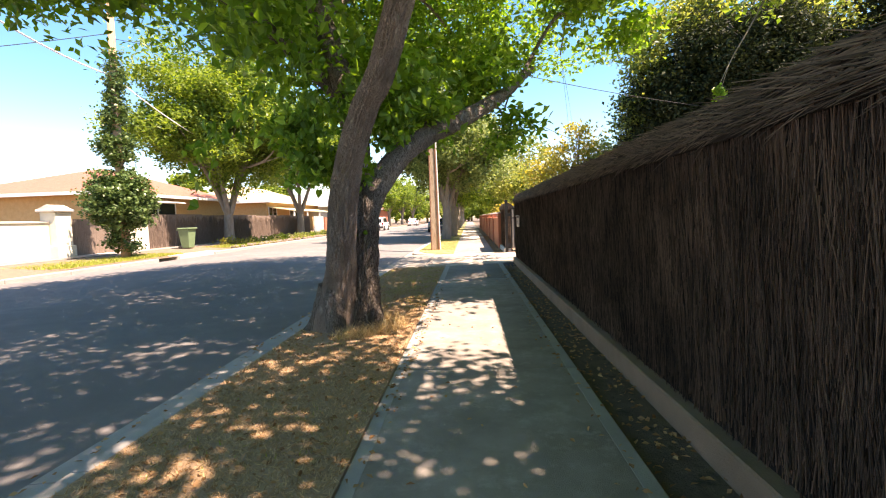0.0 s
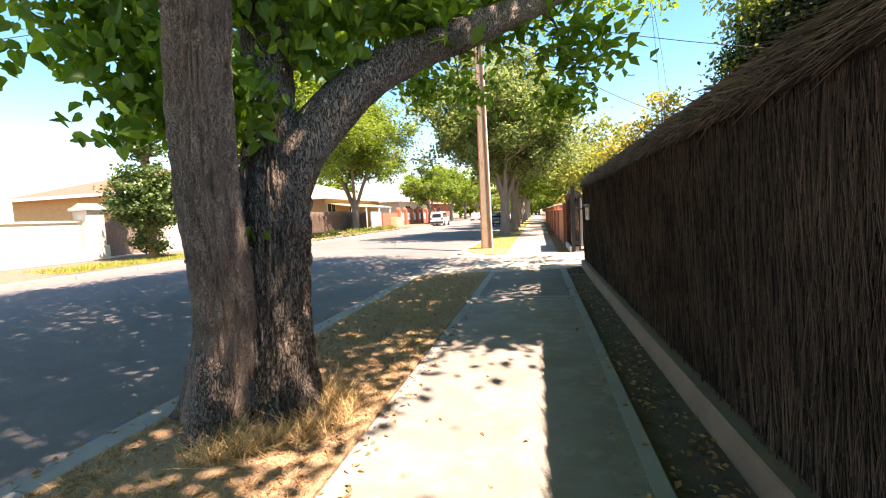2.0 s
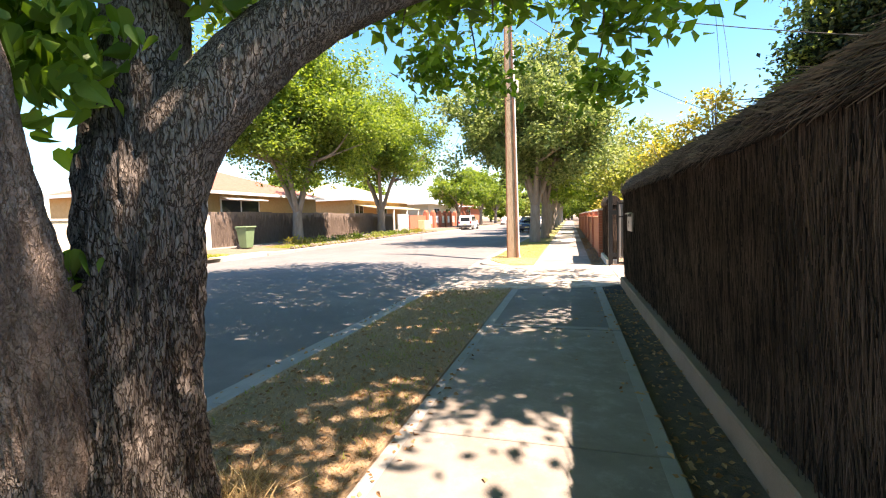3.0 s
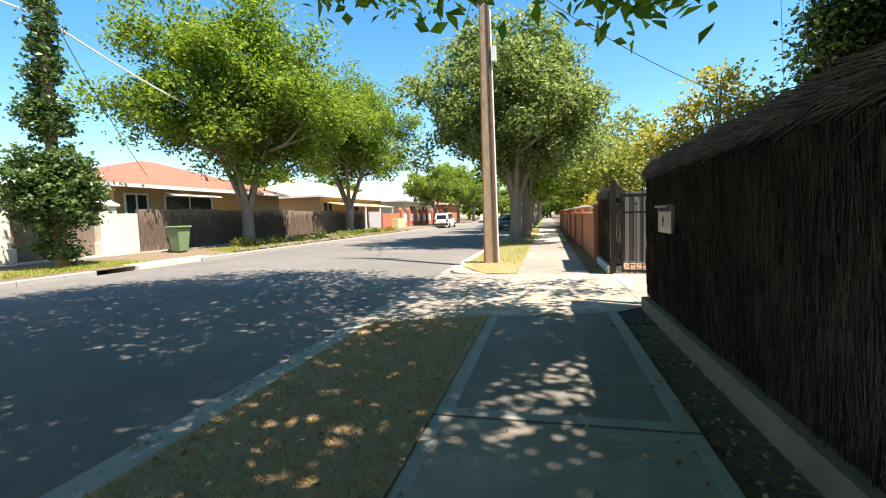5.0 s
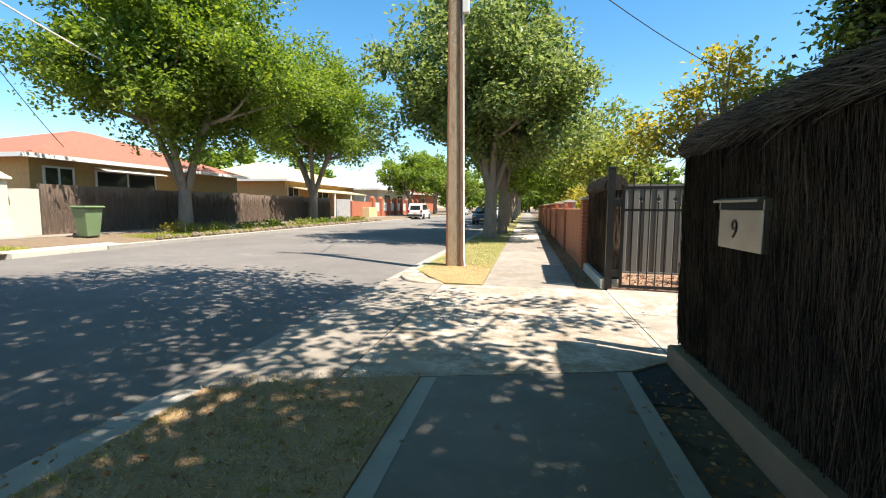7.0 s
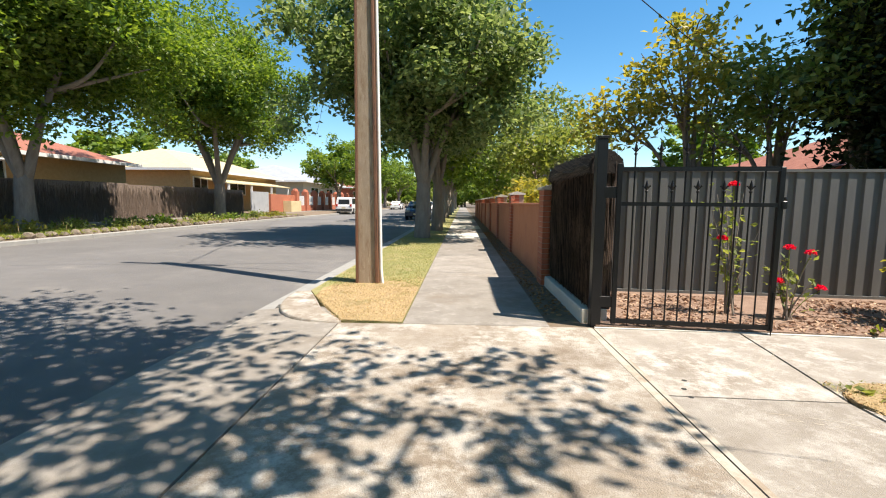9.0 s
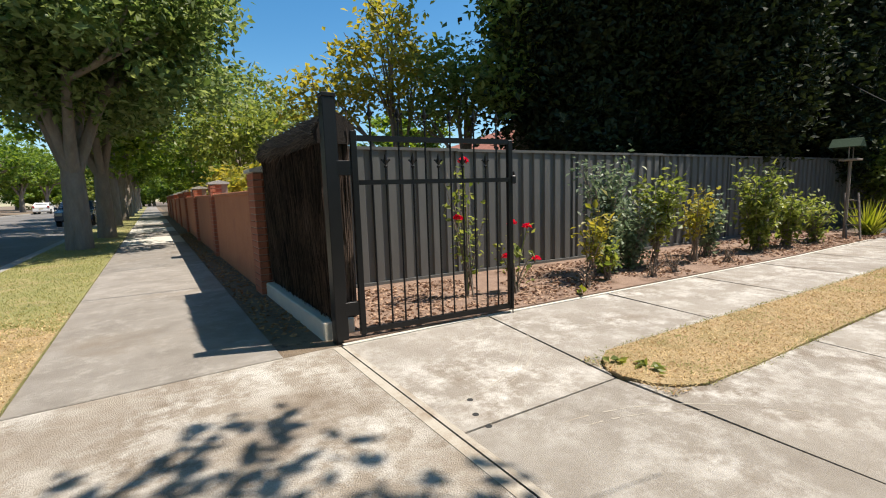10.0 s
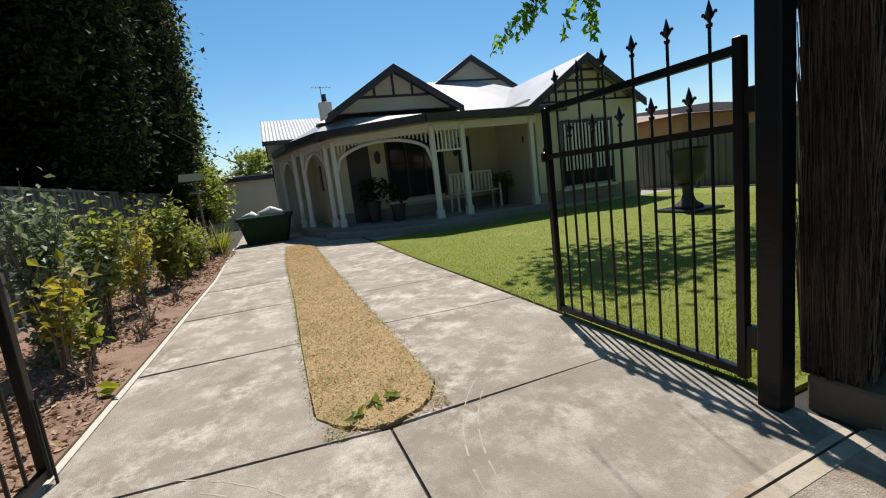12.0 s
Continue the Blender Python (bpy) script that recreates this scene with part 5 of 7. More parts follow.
# ---- trees and shrubs behind the fences ----
def loose_tree(name, x, y, h, crown, label, leaf, size, seed, per=40, clump=0.35, trunk=0.14, group="", fork=1.6):
    q = rng_of(seed)
    limbs = [([(x, y, -0.1), (x + 0.05, y, fork), (x + 0.1, y + 0.1, h * 0.7)], [trunk * 1.2, trunk, 0.03])]
    for cx, cy, cz, rx, ry, rz, k in crown:
        limbs.append(([(x + 0.03, y, fork * 0.8), ((x + cx) / 2, (y + cy) / 2, (fork + cz) / 2 + 0.2), (cx, cy, cz + rz * 0.3)], [trunk * 0.55, trunk * 0.35, 0.015]))
        for j in range(3):
            a = q.uniform(0, 6.28)
            limbs.append(([((x + cx) / 2, (y + cy) / 2, (fork + cz) / 2 + 0.2), (cx + math.cos(a) * rx * 0.4, cy + math.sin(a) * ry * 0.4, cz), (cx + math.cos(a) * rx * 0.8, cy + math.sin(a) * ry * 0.8, cz + rz * 0.6)], [trunk * 0.25, trunk * 0.15, 0.01]))
    return tree(name, (x, y, 0), limbs, crown, label, M[leaf], size, M["barkfar"], seed, per, clump, group)


loose_tree("garden_tree", 7.6, 26.5, 6, [(7.0, 26.2, 4.7, 1.4, 1.2, 1.1, 44), (5.6, 26.6, 3.7, 1.2, 1.0, 0.9, 36), (8.4, 26.6, 4.6, 1.2, 1.2, 1.1, 24), (7.2, 26.3, 5.9, 0.7, 0.7, 0.6, 12)], "garden tree with thin yellowing foliage", "leafyellow", 0.12, 71, 26, 0.28)
loose_tree("garden_tree", 9.2, 25.4, 6, [(8.6, 25.2, 4.4, 1.2, 1.0, 1.0, 28), (9.6, 25.4, 3.9, 1.2, 1.1, 1.0, 30), (8.0, 25.6, 3.2, 1.0, 1.0, 0.8, 20)], "open olive-green garden tree behind the side fence", "leafolive", 0.12, 72, 28, 0.28)
loose_tree("garden_tree", 4.9, 36, 6, [(4.6, 36, 4.2, 2.0, 2.2, 1.6, 60), (5.8, 33.5, 3.6, 1.8, 1.8, 1.4, 50), (5.0, 40, 4.6, 2.2, 2.4, 1.8, 60)], "green garden tree behind the brick wall", "leafolive", 0.15, 73, 34)
loose_tree("garden_tree", 7.0, 46, 10, [(6.5, 45, 7.6, 2.6, 2.4, 1.4, 46), (8.6, 47, 6.4, 2.4, 2.4, 1.4, 40), (5.4, 48, 6.0, 2.2, 2.4, 1.4, 40)], "tall open garden tree with bare grey limbs", "leafolive", 0.2, 74, 22, 0.4, 0.2)
loose_tree("garden_tree", 4.2, 52, 7, [(4.0, 52, 4.2, 2.2, 4.0, 2.0, 70), (4.2, 60, 4.6, 2.2, 4.0, 2.2, 70), (4.6, 70, 5, 2.5, 5.0, 2.4, 70)], "dense green garden tree overhanging the wall", "leaf", 0.24, 75, 30)
loose_tree("garden_shrub", 4.2, 26.5, 2.2, [(3.7, 26.5, 1.55, 0.8, 1.0, 0.5, 30), (3.9, 29, 1.6, 0.8, 1.2, 0.5, 30), (3.8, 32.5, 1.7, 0.8, 1.4, 0.5, 30)], "yellow-green shrub showing over the brick wall", "leafyellow", 0.12, 76, 30, 0.22, 0.05, fork=0.5)
# the dark evergreen beyond the side fence; its sunlit parts are lighter-leaved copies
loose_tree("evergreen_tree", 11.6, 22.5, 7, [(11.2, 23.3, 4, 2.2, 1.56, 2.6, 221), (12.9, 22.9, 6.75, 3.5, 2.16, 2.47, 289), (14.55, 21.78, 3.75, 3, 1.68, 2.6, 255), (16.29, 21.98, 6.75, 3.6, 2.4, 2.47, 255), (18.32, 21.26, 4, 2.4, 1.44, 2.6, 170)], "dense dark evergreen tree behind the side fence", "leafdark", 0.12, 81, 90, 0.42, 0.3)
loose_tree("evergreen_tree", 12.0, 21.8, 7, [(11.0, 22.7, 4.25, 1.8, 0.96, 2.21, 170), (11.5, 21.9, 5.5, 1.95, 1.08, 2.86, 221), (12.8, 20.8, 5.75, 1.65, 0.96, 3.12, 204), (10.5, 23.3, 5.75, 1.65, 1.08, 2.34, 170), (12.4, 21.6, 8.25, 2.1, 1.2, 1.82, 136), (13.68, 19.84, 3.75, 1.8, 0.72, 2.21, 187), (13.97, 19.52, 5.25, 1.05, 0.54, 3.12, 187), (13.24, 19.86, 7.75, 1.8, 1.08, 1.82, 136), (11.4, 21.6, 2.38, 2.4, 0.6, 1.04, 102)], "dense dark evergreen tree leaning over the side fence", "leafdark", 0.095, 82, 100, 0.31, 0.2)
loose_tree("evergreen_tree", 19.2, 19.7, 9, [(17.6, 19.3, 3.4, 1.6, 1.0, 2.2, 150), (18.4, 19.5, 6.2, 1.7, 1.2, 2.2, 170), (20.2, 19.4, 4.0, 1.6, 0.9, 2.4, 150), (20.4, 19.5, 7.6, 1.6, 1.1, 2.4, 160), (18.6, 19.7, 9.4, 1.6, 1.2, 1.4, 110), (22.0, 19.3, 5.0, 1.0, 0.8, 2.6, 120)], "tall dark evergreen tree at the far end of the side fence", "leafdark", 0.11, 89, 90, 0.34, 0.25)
# Evergreen top: the sunlight on it is put into paler olive leaves.
loose_tree("evergreen_top", 13.5, 23.6, 11, [(11.36, 23.47, 9.75, 2.55, 1.92, 1.95, 112), (14.26, 23.7, 11, 3.3, 2.28, 2.34, 136), (18.03, 23.27, 10.25, 3.3, 2.28, 2.34, 119)], "sunlit top of the evergreens, its light put into olive-green leaves", "leafolive", 0.14, 85, 50, 0.36, 0.3)
# Near end: greener foliage, made olive for the sun on the evergreens.
loose_tree("garden_tree", 9.7, 23.5, 7, [(9.3, 23.3, 5.8, 1.0, 0.9, 1.5, 70), (9.0, 23.4, 4.0, 0.8, 0.8, 1.0, 40), (10.0, 23.2, 7.8, 1.2, 1.0, 1.2, 60)], "greener near end of the evergreens, sunlight put into its olive leaves", "leafolive", 0.11, 92, 34, 0.28, 0.12)
# Edge: olive leaf colour stands for sunlight on the evergreens' rim.
loose_tree("evergreen_edge", 21.6, 18.9, 8, [(22.0, 18.7, 3.4, 0.8, 0.5, 1.8, 70), (22.4, 18.8, 6.0, 0.8, 0.5, 1.8, 80), (22.0, 18.7, 8.2, 0.8, 0.5, 1.2, 50), (20.8, 18.6, 2.6, 0.7, 0.4, 1.0, 40)], "sunlit edge of the evergreens, its light put into olive-green leaves", "leafolive", 0.09, 86, 34, 0.24, 0.07)
loose_tree("weeping_tree", 24.6, 18.9, 7, [(24.0, 18.9, 6.2, 0.9, 0.6, 0.9, 36), (24.9, 18.7, 5.0, 0.8, 0.5, 1.0, 30), (23.8, 19.0, 4.2, 0.8, 0.5, 1.0, 34)], "thin weeping tree beyond the end of the drive", "leafolive", 0.10, 83, 26, 0.22, 0.10)
loose_tree("garden_tree", 27, 21.5, 4.5, [(26.0, 20.4, 3.0, 1.6, 1.2, 1.4, 60), (36, 15.5, 3.4, 2.0, 2.4, 1.6, 70), (33, 21.5, 3.4, 2.4, 1.8, 1.8, 60), (30, 23.5, 3.6, 2.4, 2.0, 1.8, 60)], "olive-green trees behind the garage", "leafolive", 0.2, 87, 34, 0.4, 0.15)
# Trunk and crown out of view, added for lawn shade; its sprays hang lower.
lawn_tree = loose_tree("garden_tree", 7.4, 6.7, 7.5, [(9.4, 11.5, 7.1, 1.3, 1.0, 0.5, 26), (8.5, 12.3, 6.6, 0.9, 0.7, 0.35, 12), (8.6, 9.6, 7.2, 1.6, 1.4, 0.7, 44), (7.4, 7.2, 7.0, 2.0, 1.8, 1.0, 70)], "tall garden tree added out of view, its crown shading the front lawn", "leaf", 0.11, 88, 26, 0.28, 0.16, fork=5.0)
q = rng_of(89)
sprays = []
for top, tip, m in (((7.22, 11.93, 4.25), (7.85, 12.72, 2.95), 6), ((7.05, 11.74, 4.25), (7.08, 11.72, 3.1), 5)):
    twig = curve([(8.3, 11.9, 6.5), (7.8, 11.85, 5.6), (7.4, 11.85, 4.9), top], 6)
    part("twig", Bag().tube(twig, lerps([0.02, 0.014, 0.006], len(twig)), 5), M["barkfar"], lawn_tree)
    for j in range(m):
        end = Vector(tip) + Vector((q.normal() * 0.16, q.normal() * 0.16, abs(q.normal()) * 0.3))
        for n in range(46):
            u = n / 45
            c = Vector(top).lerp(end, u)
            sprays.append((c.x + q.normal() * 0.04, c.y + q.normal() * 0.04, c.z + 0.25 * u * (1 - u) + q.normal() * 0.035))
part("hanging_spray", leaves(np.array(sprays), 0.06, q, 0.4, 0.9, 2.6), M["leafnear"], lawn_tree, "sprays of narrow leaves hanging over the lawn", kind="stuff")
loose_tree("hedge_shrub", 19.4, 18.3, 3.0, [(18.6, 18.2, 1.5, 1.1, 0.5, 1.0, 70), (20.6, 18.1, 1.8, 1.2, 0.5, 1.1, 70)], "rounded olive-green hedge by the garage", "leafolive", 0.10, 84, 40, 0.2, 0.05, fork=0.4)


def shrub(x, y, h, w, label, leaf, seed, n=9, size=0.05, per=26, name="rose_bush", roses=(), base=0.35):
    q = rng_of(seed)
    t = thing(name, (x, y, 0), label, "shrub", "garden bed shrubs")
    pts = []
    for i in range(n):
        a, d = q.uniform(0, 6.28), q.uniform(0.3, 1.0) * w
        tip = (x + math.cos(a) * d, y + math.sin(a) * d, h * q.uniform(0.65, 1.05))
        c = curve([(x + q.normal() * 0.04, y + q.normal() * 0.04, 0.0), (x + math.cos(a) * d * 0.35, y + math.sin(a) * d * 0.35, tip[2] * 0.5), tip], 6)
        part("cane", Bag().tube(c, lerps([0.011, 0.008, 0.003], len(c)), 5), M["barkfar"], t)
        for k in range(per):
            u = q.uniform(base, 1.02)
            p = c[min(len(c) - 1, int(u * (len(c) - 1)))]
            pts.append((p.x + q.normal() * w * 0.2, p.y + q.normal() * w * 0.2, max(0.05, p.z + q.normal() * 0.08)))
    part("foliage", leaves(np.array(pts), size, q, 0.7, 0.1), M[leaf], t)
    for rx, ry, rz in roses:
        st = Bag()
        st.tube(curve([(x, y, 0.0), ((x + rx) / 2, (y + ry) / 2, rz * 0.6), (rx, ry, rz - 0.03)], 5), 0.005, 5)
        part("flower_stem", st, M["leafolive"], t)
        pet = []
        for ring, (m, rr, zz) in enumerate(((5, 0.018, 0.02), (6, 0.034, 0.008), (7, 0.046, -0.008))):
            for j in range(m):
                a = 6.283 * j / m + ring
                pet.append((rx + math.cos(a) * rr, ry + math.sin(a) * rr, rz + zz))
        part("rose", leaves(np.array(pet * 2), 0.045, q, 0.6, -0.2, 1.0), M["rose"], t, "open red rose")
    return t


shrub(4.37, 18.83, 1.50, 0.32, "tall thin red rose bush behind the gate", "leafolive", 91, 8, 0.05, 20, roses=((4.29, 18.76, 1.58), (4.23, 18.81, 0.95)))
shrub(4.93, 18.65, 0.78, 0.28, "red flowering rose bush beside the gate", "leafolive", 92, 7, 0.05, 12, roses=((4.93, 18.7, 0.86), (5.16, 18.68, 0.80), (4.85, 18.71, 0.46), (5.3, 18.67, 0.39)), base=0.5)
shrub(6.1, 18.5, 0.98, 0.30, "rose bush with yellowing leaves", "leafyellow", 93, 10, 0.06, 18, base=0.55)
shrub(6.32, 18.38, 0.58, 0.24, "small yellow-green rose bush", "leafolive", 94, 7, 0.055, 20, base=0.5)
shrub(6.7, 18.7, 1.66, 0.40, "tall grey-leaved garden shrub with upright shoots", "leafgrey", 95, 22, 0.05, 80, name="garden_shrub", base=0.12)
shrub(7.29, 18.7, 1.05, 0.45, "bushy grey-leaved garden shrub", "leafgrey", 196, 20, 0.05, 70, name="garden_shrub", base=0.2)
shrub(7.7, 18.57, 1.48, 0.40, "leggy rose bush with olive leaves", "leafolive", 96, 14, 0.062, 50, base=0.4)
shrub(8.51, 18.4, 1.22, 0.34, "leggy rose bush with yellow-olive leaves", "leafyellow", 97, 10, 0.058, 32, base=0.5)
shrub(9.19, 18.54, 1.05, 0.34, "grey-leaved garden shrub in mulch", "leafgrey", 98, 15, 0.05, 50, name="garden_shrub", base=0.3)
shrub(10.4, 18.29, 1.52, 0.48, "tall rose bush with a woody base", "leafolive", 99, 22, 0.062, 70, base=0.2)
shrub(11.34, 18.16, 1.12, 0.42, "leggy rose bush with olive leaves", "leafolive", 100, 15, 0.06, 50, base=0.3)
shrub(12.32, 18.07, 0.95, 0.40, "low garden shrub near the end of the bed", "leafolive", 101, 14, 0.055, 36, name="garden_shrub", base=0.2)
for i, (x, y) in enumerate(((5.78, 18.28), (6.93, 18.13), (7.44, 18.14), (8.85, 18.07))):
    shrub(x, y, 0.28, 0.16, "small dry twiggy plant in the mulch", "chips", 110 + i, 10, 0.02, 7, name="dry_plant")
tagged(part("leaf_plant", leaves(np.array([(5.42, 18.06, 0.09), (5.40, 18.08, 0.06), (5.46, 18.05, 0.07)]), 0.085, rng_of(5), 0.3, 0, 2.2), M["blade"]), "bright green broad-leaved seedling beside the drive", "plant")
fl = thing("flax_plant", (14.5, 17.75, 0), "bright green strap-leaved plant at the end of the garden bed", "plant")
part("strap_leaves", blades(np.array([(14.5, 17.75, 0.02)] * 130) + rng_of(8).normal(size=(130, 3)) * (0.06, 0.06, 0), 0.65, 0.05, rng_of(9), 0.42), M["blade"], fl)
bh = thing("bird_feeder", (13.5, 17.9, 0), "small rustic bird feeder with a green pitched roof", "bird feeder")
part("post", Bag().tube([(13.5, 17.9, 0), (13.52, 17.9, 1.62)], 0.03, 6), M["barkfar"], bh)
part("tray", Bag().box(13.35, 17.75, 1.62, 13.69, 18.05, 1.66, 0.005), M["barkfar"], bh)
part("roof", Bag().prism([(13.32, 17.72, 1.90), (13.52, 17.72, 2.08), (13.72, 17.72, 1.90)], (0, 0.5, 0)), M["skipg"], bh, "green pitched roof")
for dx in (-0.13, 0.13):
    part("upright", Bag().tube([(13.52 + dx, 17.9, 1.66), (13.52 + dx, 17.9, 1.92)], 0.012, 5), M["barkfar"], bh)
ld = thing("ladder", (13.6, 17.62, 0), "small weathered wooden ladder leaning in the garden bed", "ladder")
for dy in (0, 0.22):
    part("rail", Bag().tube([(13.35, 17.6 + dy, 0.02), (13.8, 17.8 + dy, 0.95)], 0.02, 5), M["barkfar"], ld)
for k in range(5):
    u = (k + 0.7) / 5.6
    part("rung", Bag().tube([(13.35 + 0.45 * u, 17.6 + 0.2 * u, 0.02 + 0.93 * u), (13.35 + 0.45 * u, 17.82 + 0.2 * u, 0.02 + 0.93 * u)], 0.014, 5), M["barkfar"], ld)

for i, (x, y) in enumerate(((4.08, 16.46), (4.12, 16.33), (4.02, 16.58))):
    wd = thing("weed", (x, y, 0.012), "small green weed in the straw-dry strip", "weed")
    part("leaf_rosette", leaves(np.array([(x, y, 0.03)] * 9) + rng_of(i).normal(size=(9, 3)) * (0.03, 0.03, 0.008), 0.04, rng_of(60 + i), 0.3), M["leafolive"], wd)

# ---- the bin on the drive ----
sk = thing("skip_bin", (11.9, 17.38, 0), "dark green tapered waste bin full of white bags", "waste bin")
part("body", Bag().add([(11.62, 16.96, 0.0), (12.3, 16.96, 0.0), (12.3, 17.80, 0.0), (11.62, 17.80, 0.0), (11.50, 16.83, 0.58), (12.42, 16.83, 0.58), (12.42, 17.92, 0.58), (11.50, 17.92, 0.58)], [(3, 2, 1, 0), (4, 5, 6, 7), (0, 1, 5, 4), (1, 2, 6, 5), (2, 3, 7, 6), (3, 0, 4, 7)]), M["skipg"], sk, bevel=0.02)
part("rim", Bag().box(11.47, 16.80, 0.54, 12.45, 17.95, 0.61, 0.015), M["skipg"], sk)
part("bag", Bag().tube(curve([(11.7, 16.95, 0.62), (11.75, 17.2, 0.67), (11.8, 17.5, 0.65)], 5), lerps([0.06, 0.12, 0.05], 11), 10, 0.4, 2), M["bag"], sk, "white plastic bag", smooth=True)
part("bag", Bag().tube(curve([(11.7, 17.5, 0.60), (11.8, 17.65, 0.63), (11.85, 17.85, 0.60)], 5), lerps([0.04, 0.09, 0.04], 11), 10, 0.4, 5), M["bag"], sk, "white plastic bag", smooth=True)

sk.matrix_basis = Matrix.Translation((16.3, 16.45, 0)) @ Matrix.Rotation(radians(-8), 4, "Z") @ Matrix.Scale(1.36, 4)

# ---- the house at the end of the drive ----
hs = thing("bungalow", (13, 13, 0), "cream bungalow with a shaded verandah, half-timbered gables and iron roof", "house")
def wall(x0, y0, x1, y1, z1, m="cream", name="wall"):
    return part(name, Bag().box(x0, y0, -0.1, x1, y1, z1), M[m], hs)
wall(12.2, 11.6, 12.4, 16.0, 2.35)
wall(12.2, 15.8, 15.0, 16.0, 2.35)
wall(10.35, 9.05, 10.55, 11.75, 2.15)
wall(10.55, 11.55, 12.2, 11.75, 2.3)
wall(10.55, 9.05, 17.5, 9.25, 2.2)
wall(15.0, 15.6, 15.2, 17.05, 2.36)
wall(15.2, 16.9, 19.0, 17.05, 2.28)
part("dado", Bag().box(12.18, 11.76, 0.0, 12.2, 15.98, 0.34).box(10.33, 9.06, 0.0, 10.35, 11.75, 0.30), M["kerb"], hs, "grey stone base course")
part("verandah_floor", Bag().prism([(10.1, 11.76, -0.1), (12.19, 11.76, -0.1), (12.19, 15.79, -0.1), (15.0, 15.79, -0.1), (15.0, 16.72, -0.1), (12.6, 16.55, -0.1), (11.45, 16.0, -0.1), (10.1, 14.3, -0.1)], (0, 0, 0.19)), M["kerb"], hs, "dark paved verandah floor")
part("step", Bag().prism([(9.75, 13.2, -0.1), (10.1, 13.2, -0.1), (10.1, 14.35, -0.1), (11.5, 16.1, -0.1), (11.2, 16.25, -0.1), (9.75, 14.45, -0.1)], (0, 0, 0.135)), M["kerb"], hs)
POSTS = [(10.3, 11.9), (10.3, 13.45), (10.3, 14.08), (11.62, 15.82), (11.9, 15.95), (12.95, 16.38), (13.5, 16.55), (14.85, 16.85)]
for x, y in POSTS:
    pp = part("verandah_post", Bag().box(x - 0.05, y - 0.05, 0.06, x + 0.05, y + 0.05, 1.88, 0.012), M["whitep"], hs, "white turned timber post")
    part("post_base", Bag().box(x - 0.07, y - 0.07, 0.06, x + 0.07, y + 0.07, 0.26, 0.01), M["whitep"], pp)
EDGE = [(10.0, 11.2), (10.0, 14.25), (11.45, 16.1), (13.0, 16.66), (15.0, 17.0)]
ZE = 1.98
def beam(a, b, z0, z1, th, m, nm):
    d = Vector((b[0] - a[0], b[1] - a[1], 0))
    n = Vector((-d.y, d.x, 0)).normalized() * th
    return part(nm, Bag().prism([(a[0] - n.x, a[1] - n.y, z0), (a[0] + n.x, a[1] + n.y, z0), (a[0] + n.x, a[1] + n.y, z1), (a[0] - n.x, a[1] - n.y, z1)], d), M[m], hs)
for a, b in zip(EDGE, EDGE[1:]):
    beam(a, b, ZE - 0.05, ZE + 0.09, 0.04, "darktrim", "gutter")
INN = [(10.32, 11.76), (10.32, 14.1), (11.64, 15.84), (12.97, 16.4), (14.9, 16.88)]
for a, b in zip(INN, INN[1:]):
    beam(a, b, 1.78, 1.93, 0.03, "whitep", "verandah_beam")
def slats(a, b, z0, z1, n, deep):
    """Slatted frieze between two posts, with a curved lower edge."""
    for i in range(n):
        u = (i + 0.5) / n
        x, y = a[0] + (b[0] - a[0]) * u, a[1] + (b[1] - a[1]) * u
        zb = z0 + deep * math.sin(math.pi * u) ** (0.6 if n < 12 else 0.3)
        part("frieze_slat", Bag().box(x - 0.014, y - 0.014, min(zb, z1 - 0.03), x + 0.014, y + 0.014, z1), M["whitep"], hs)
def arch(a, b, zs, zt, p):
    pts = []
    for k in range(17):
        u = k / 16
        pts.append((a[0] + (b[0] - a[0]) * u, a[1] + (b[1] - a[1]) * u, zs + (zt - zs) * math.sin(math.pi * u) ** p))
    part("verandah_arch", Bag().tube(pts, 0.035, 6), M["whitep"], hs, "curved white timber arch")
slats(POSTS[1], POSTS[2], 1.42, 1.80, 8, 0.0)
beam(POSTS[1], POSTS[2], 1.38, 1.42, 0.02, "whitep", "frieze_rail")
for i, j in ((2, 3), (4, 5), (6, 7)):
    arch(POSTS[i], POSTS[j], 1.15, 1.74, 0.32 if i == 2 else 0.5)
    slats(POSTS[i], POSTS[j], 1.30, 1.80, 26 if i == 2 else 9, 0.48)
# verandah roof, two sheets of corrugated iron and its corner
part("verandah_roof", Bag().add([(10.0, 11.2, ZE + 0.09), (10.0, 14.25, ZE + 0.09), (11.45, 16.1, ZE + 0.09), (13.0, 16.66, ZE + 0.09), (15.0, 17.0, ZE + 0.09), (15.0, 15.75, 2.42), (12.25, 15.75, 2.42), (12.25, 11.2, 2.42)], [(0, 1, 6, 7), (1, 2, 6), (2, 3, 6), (3, 4, 5, 6)]).add([(10.0, 11.2, ZE + 0.05), (10.0, 14.25, ZE + 0.05), (11.45, 16.1, ZE + 0.05), (13.0, 16.66, ZE + 0.05), (15.0, 17.0, ZE + 0.05), (15.0, 15.75, 2.37), (12.25, 15.75, 2.37), (12.25, 11.2, 2.37)], [(7, 6, 1, 0), (6, 2, 1), (6, 3, 2), (6, 5, 4, 3)]), M["ironroof"], hs)


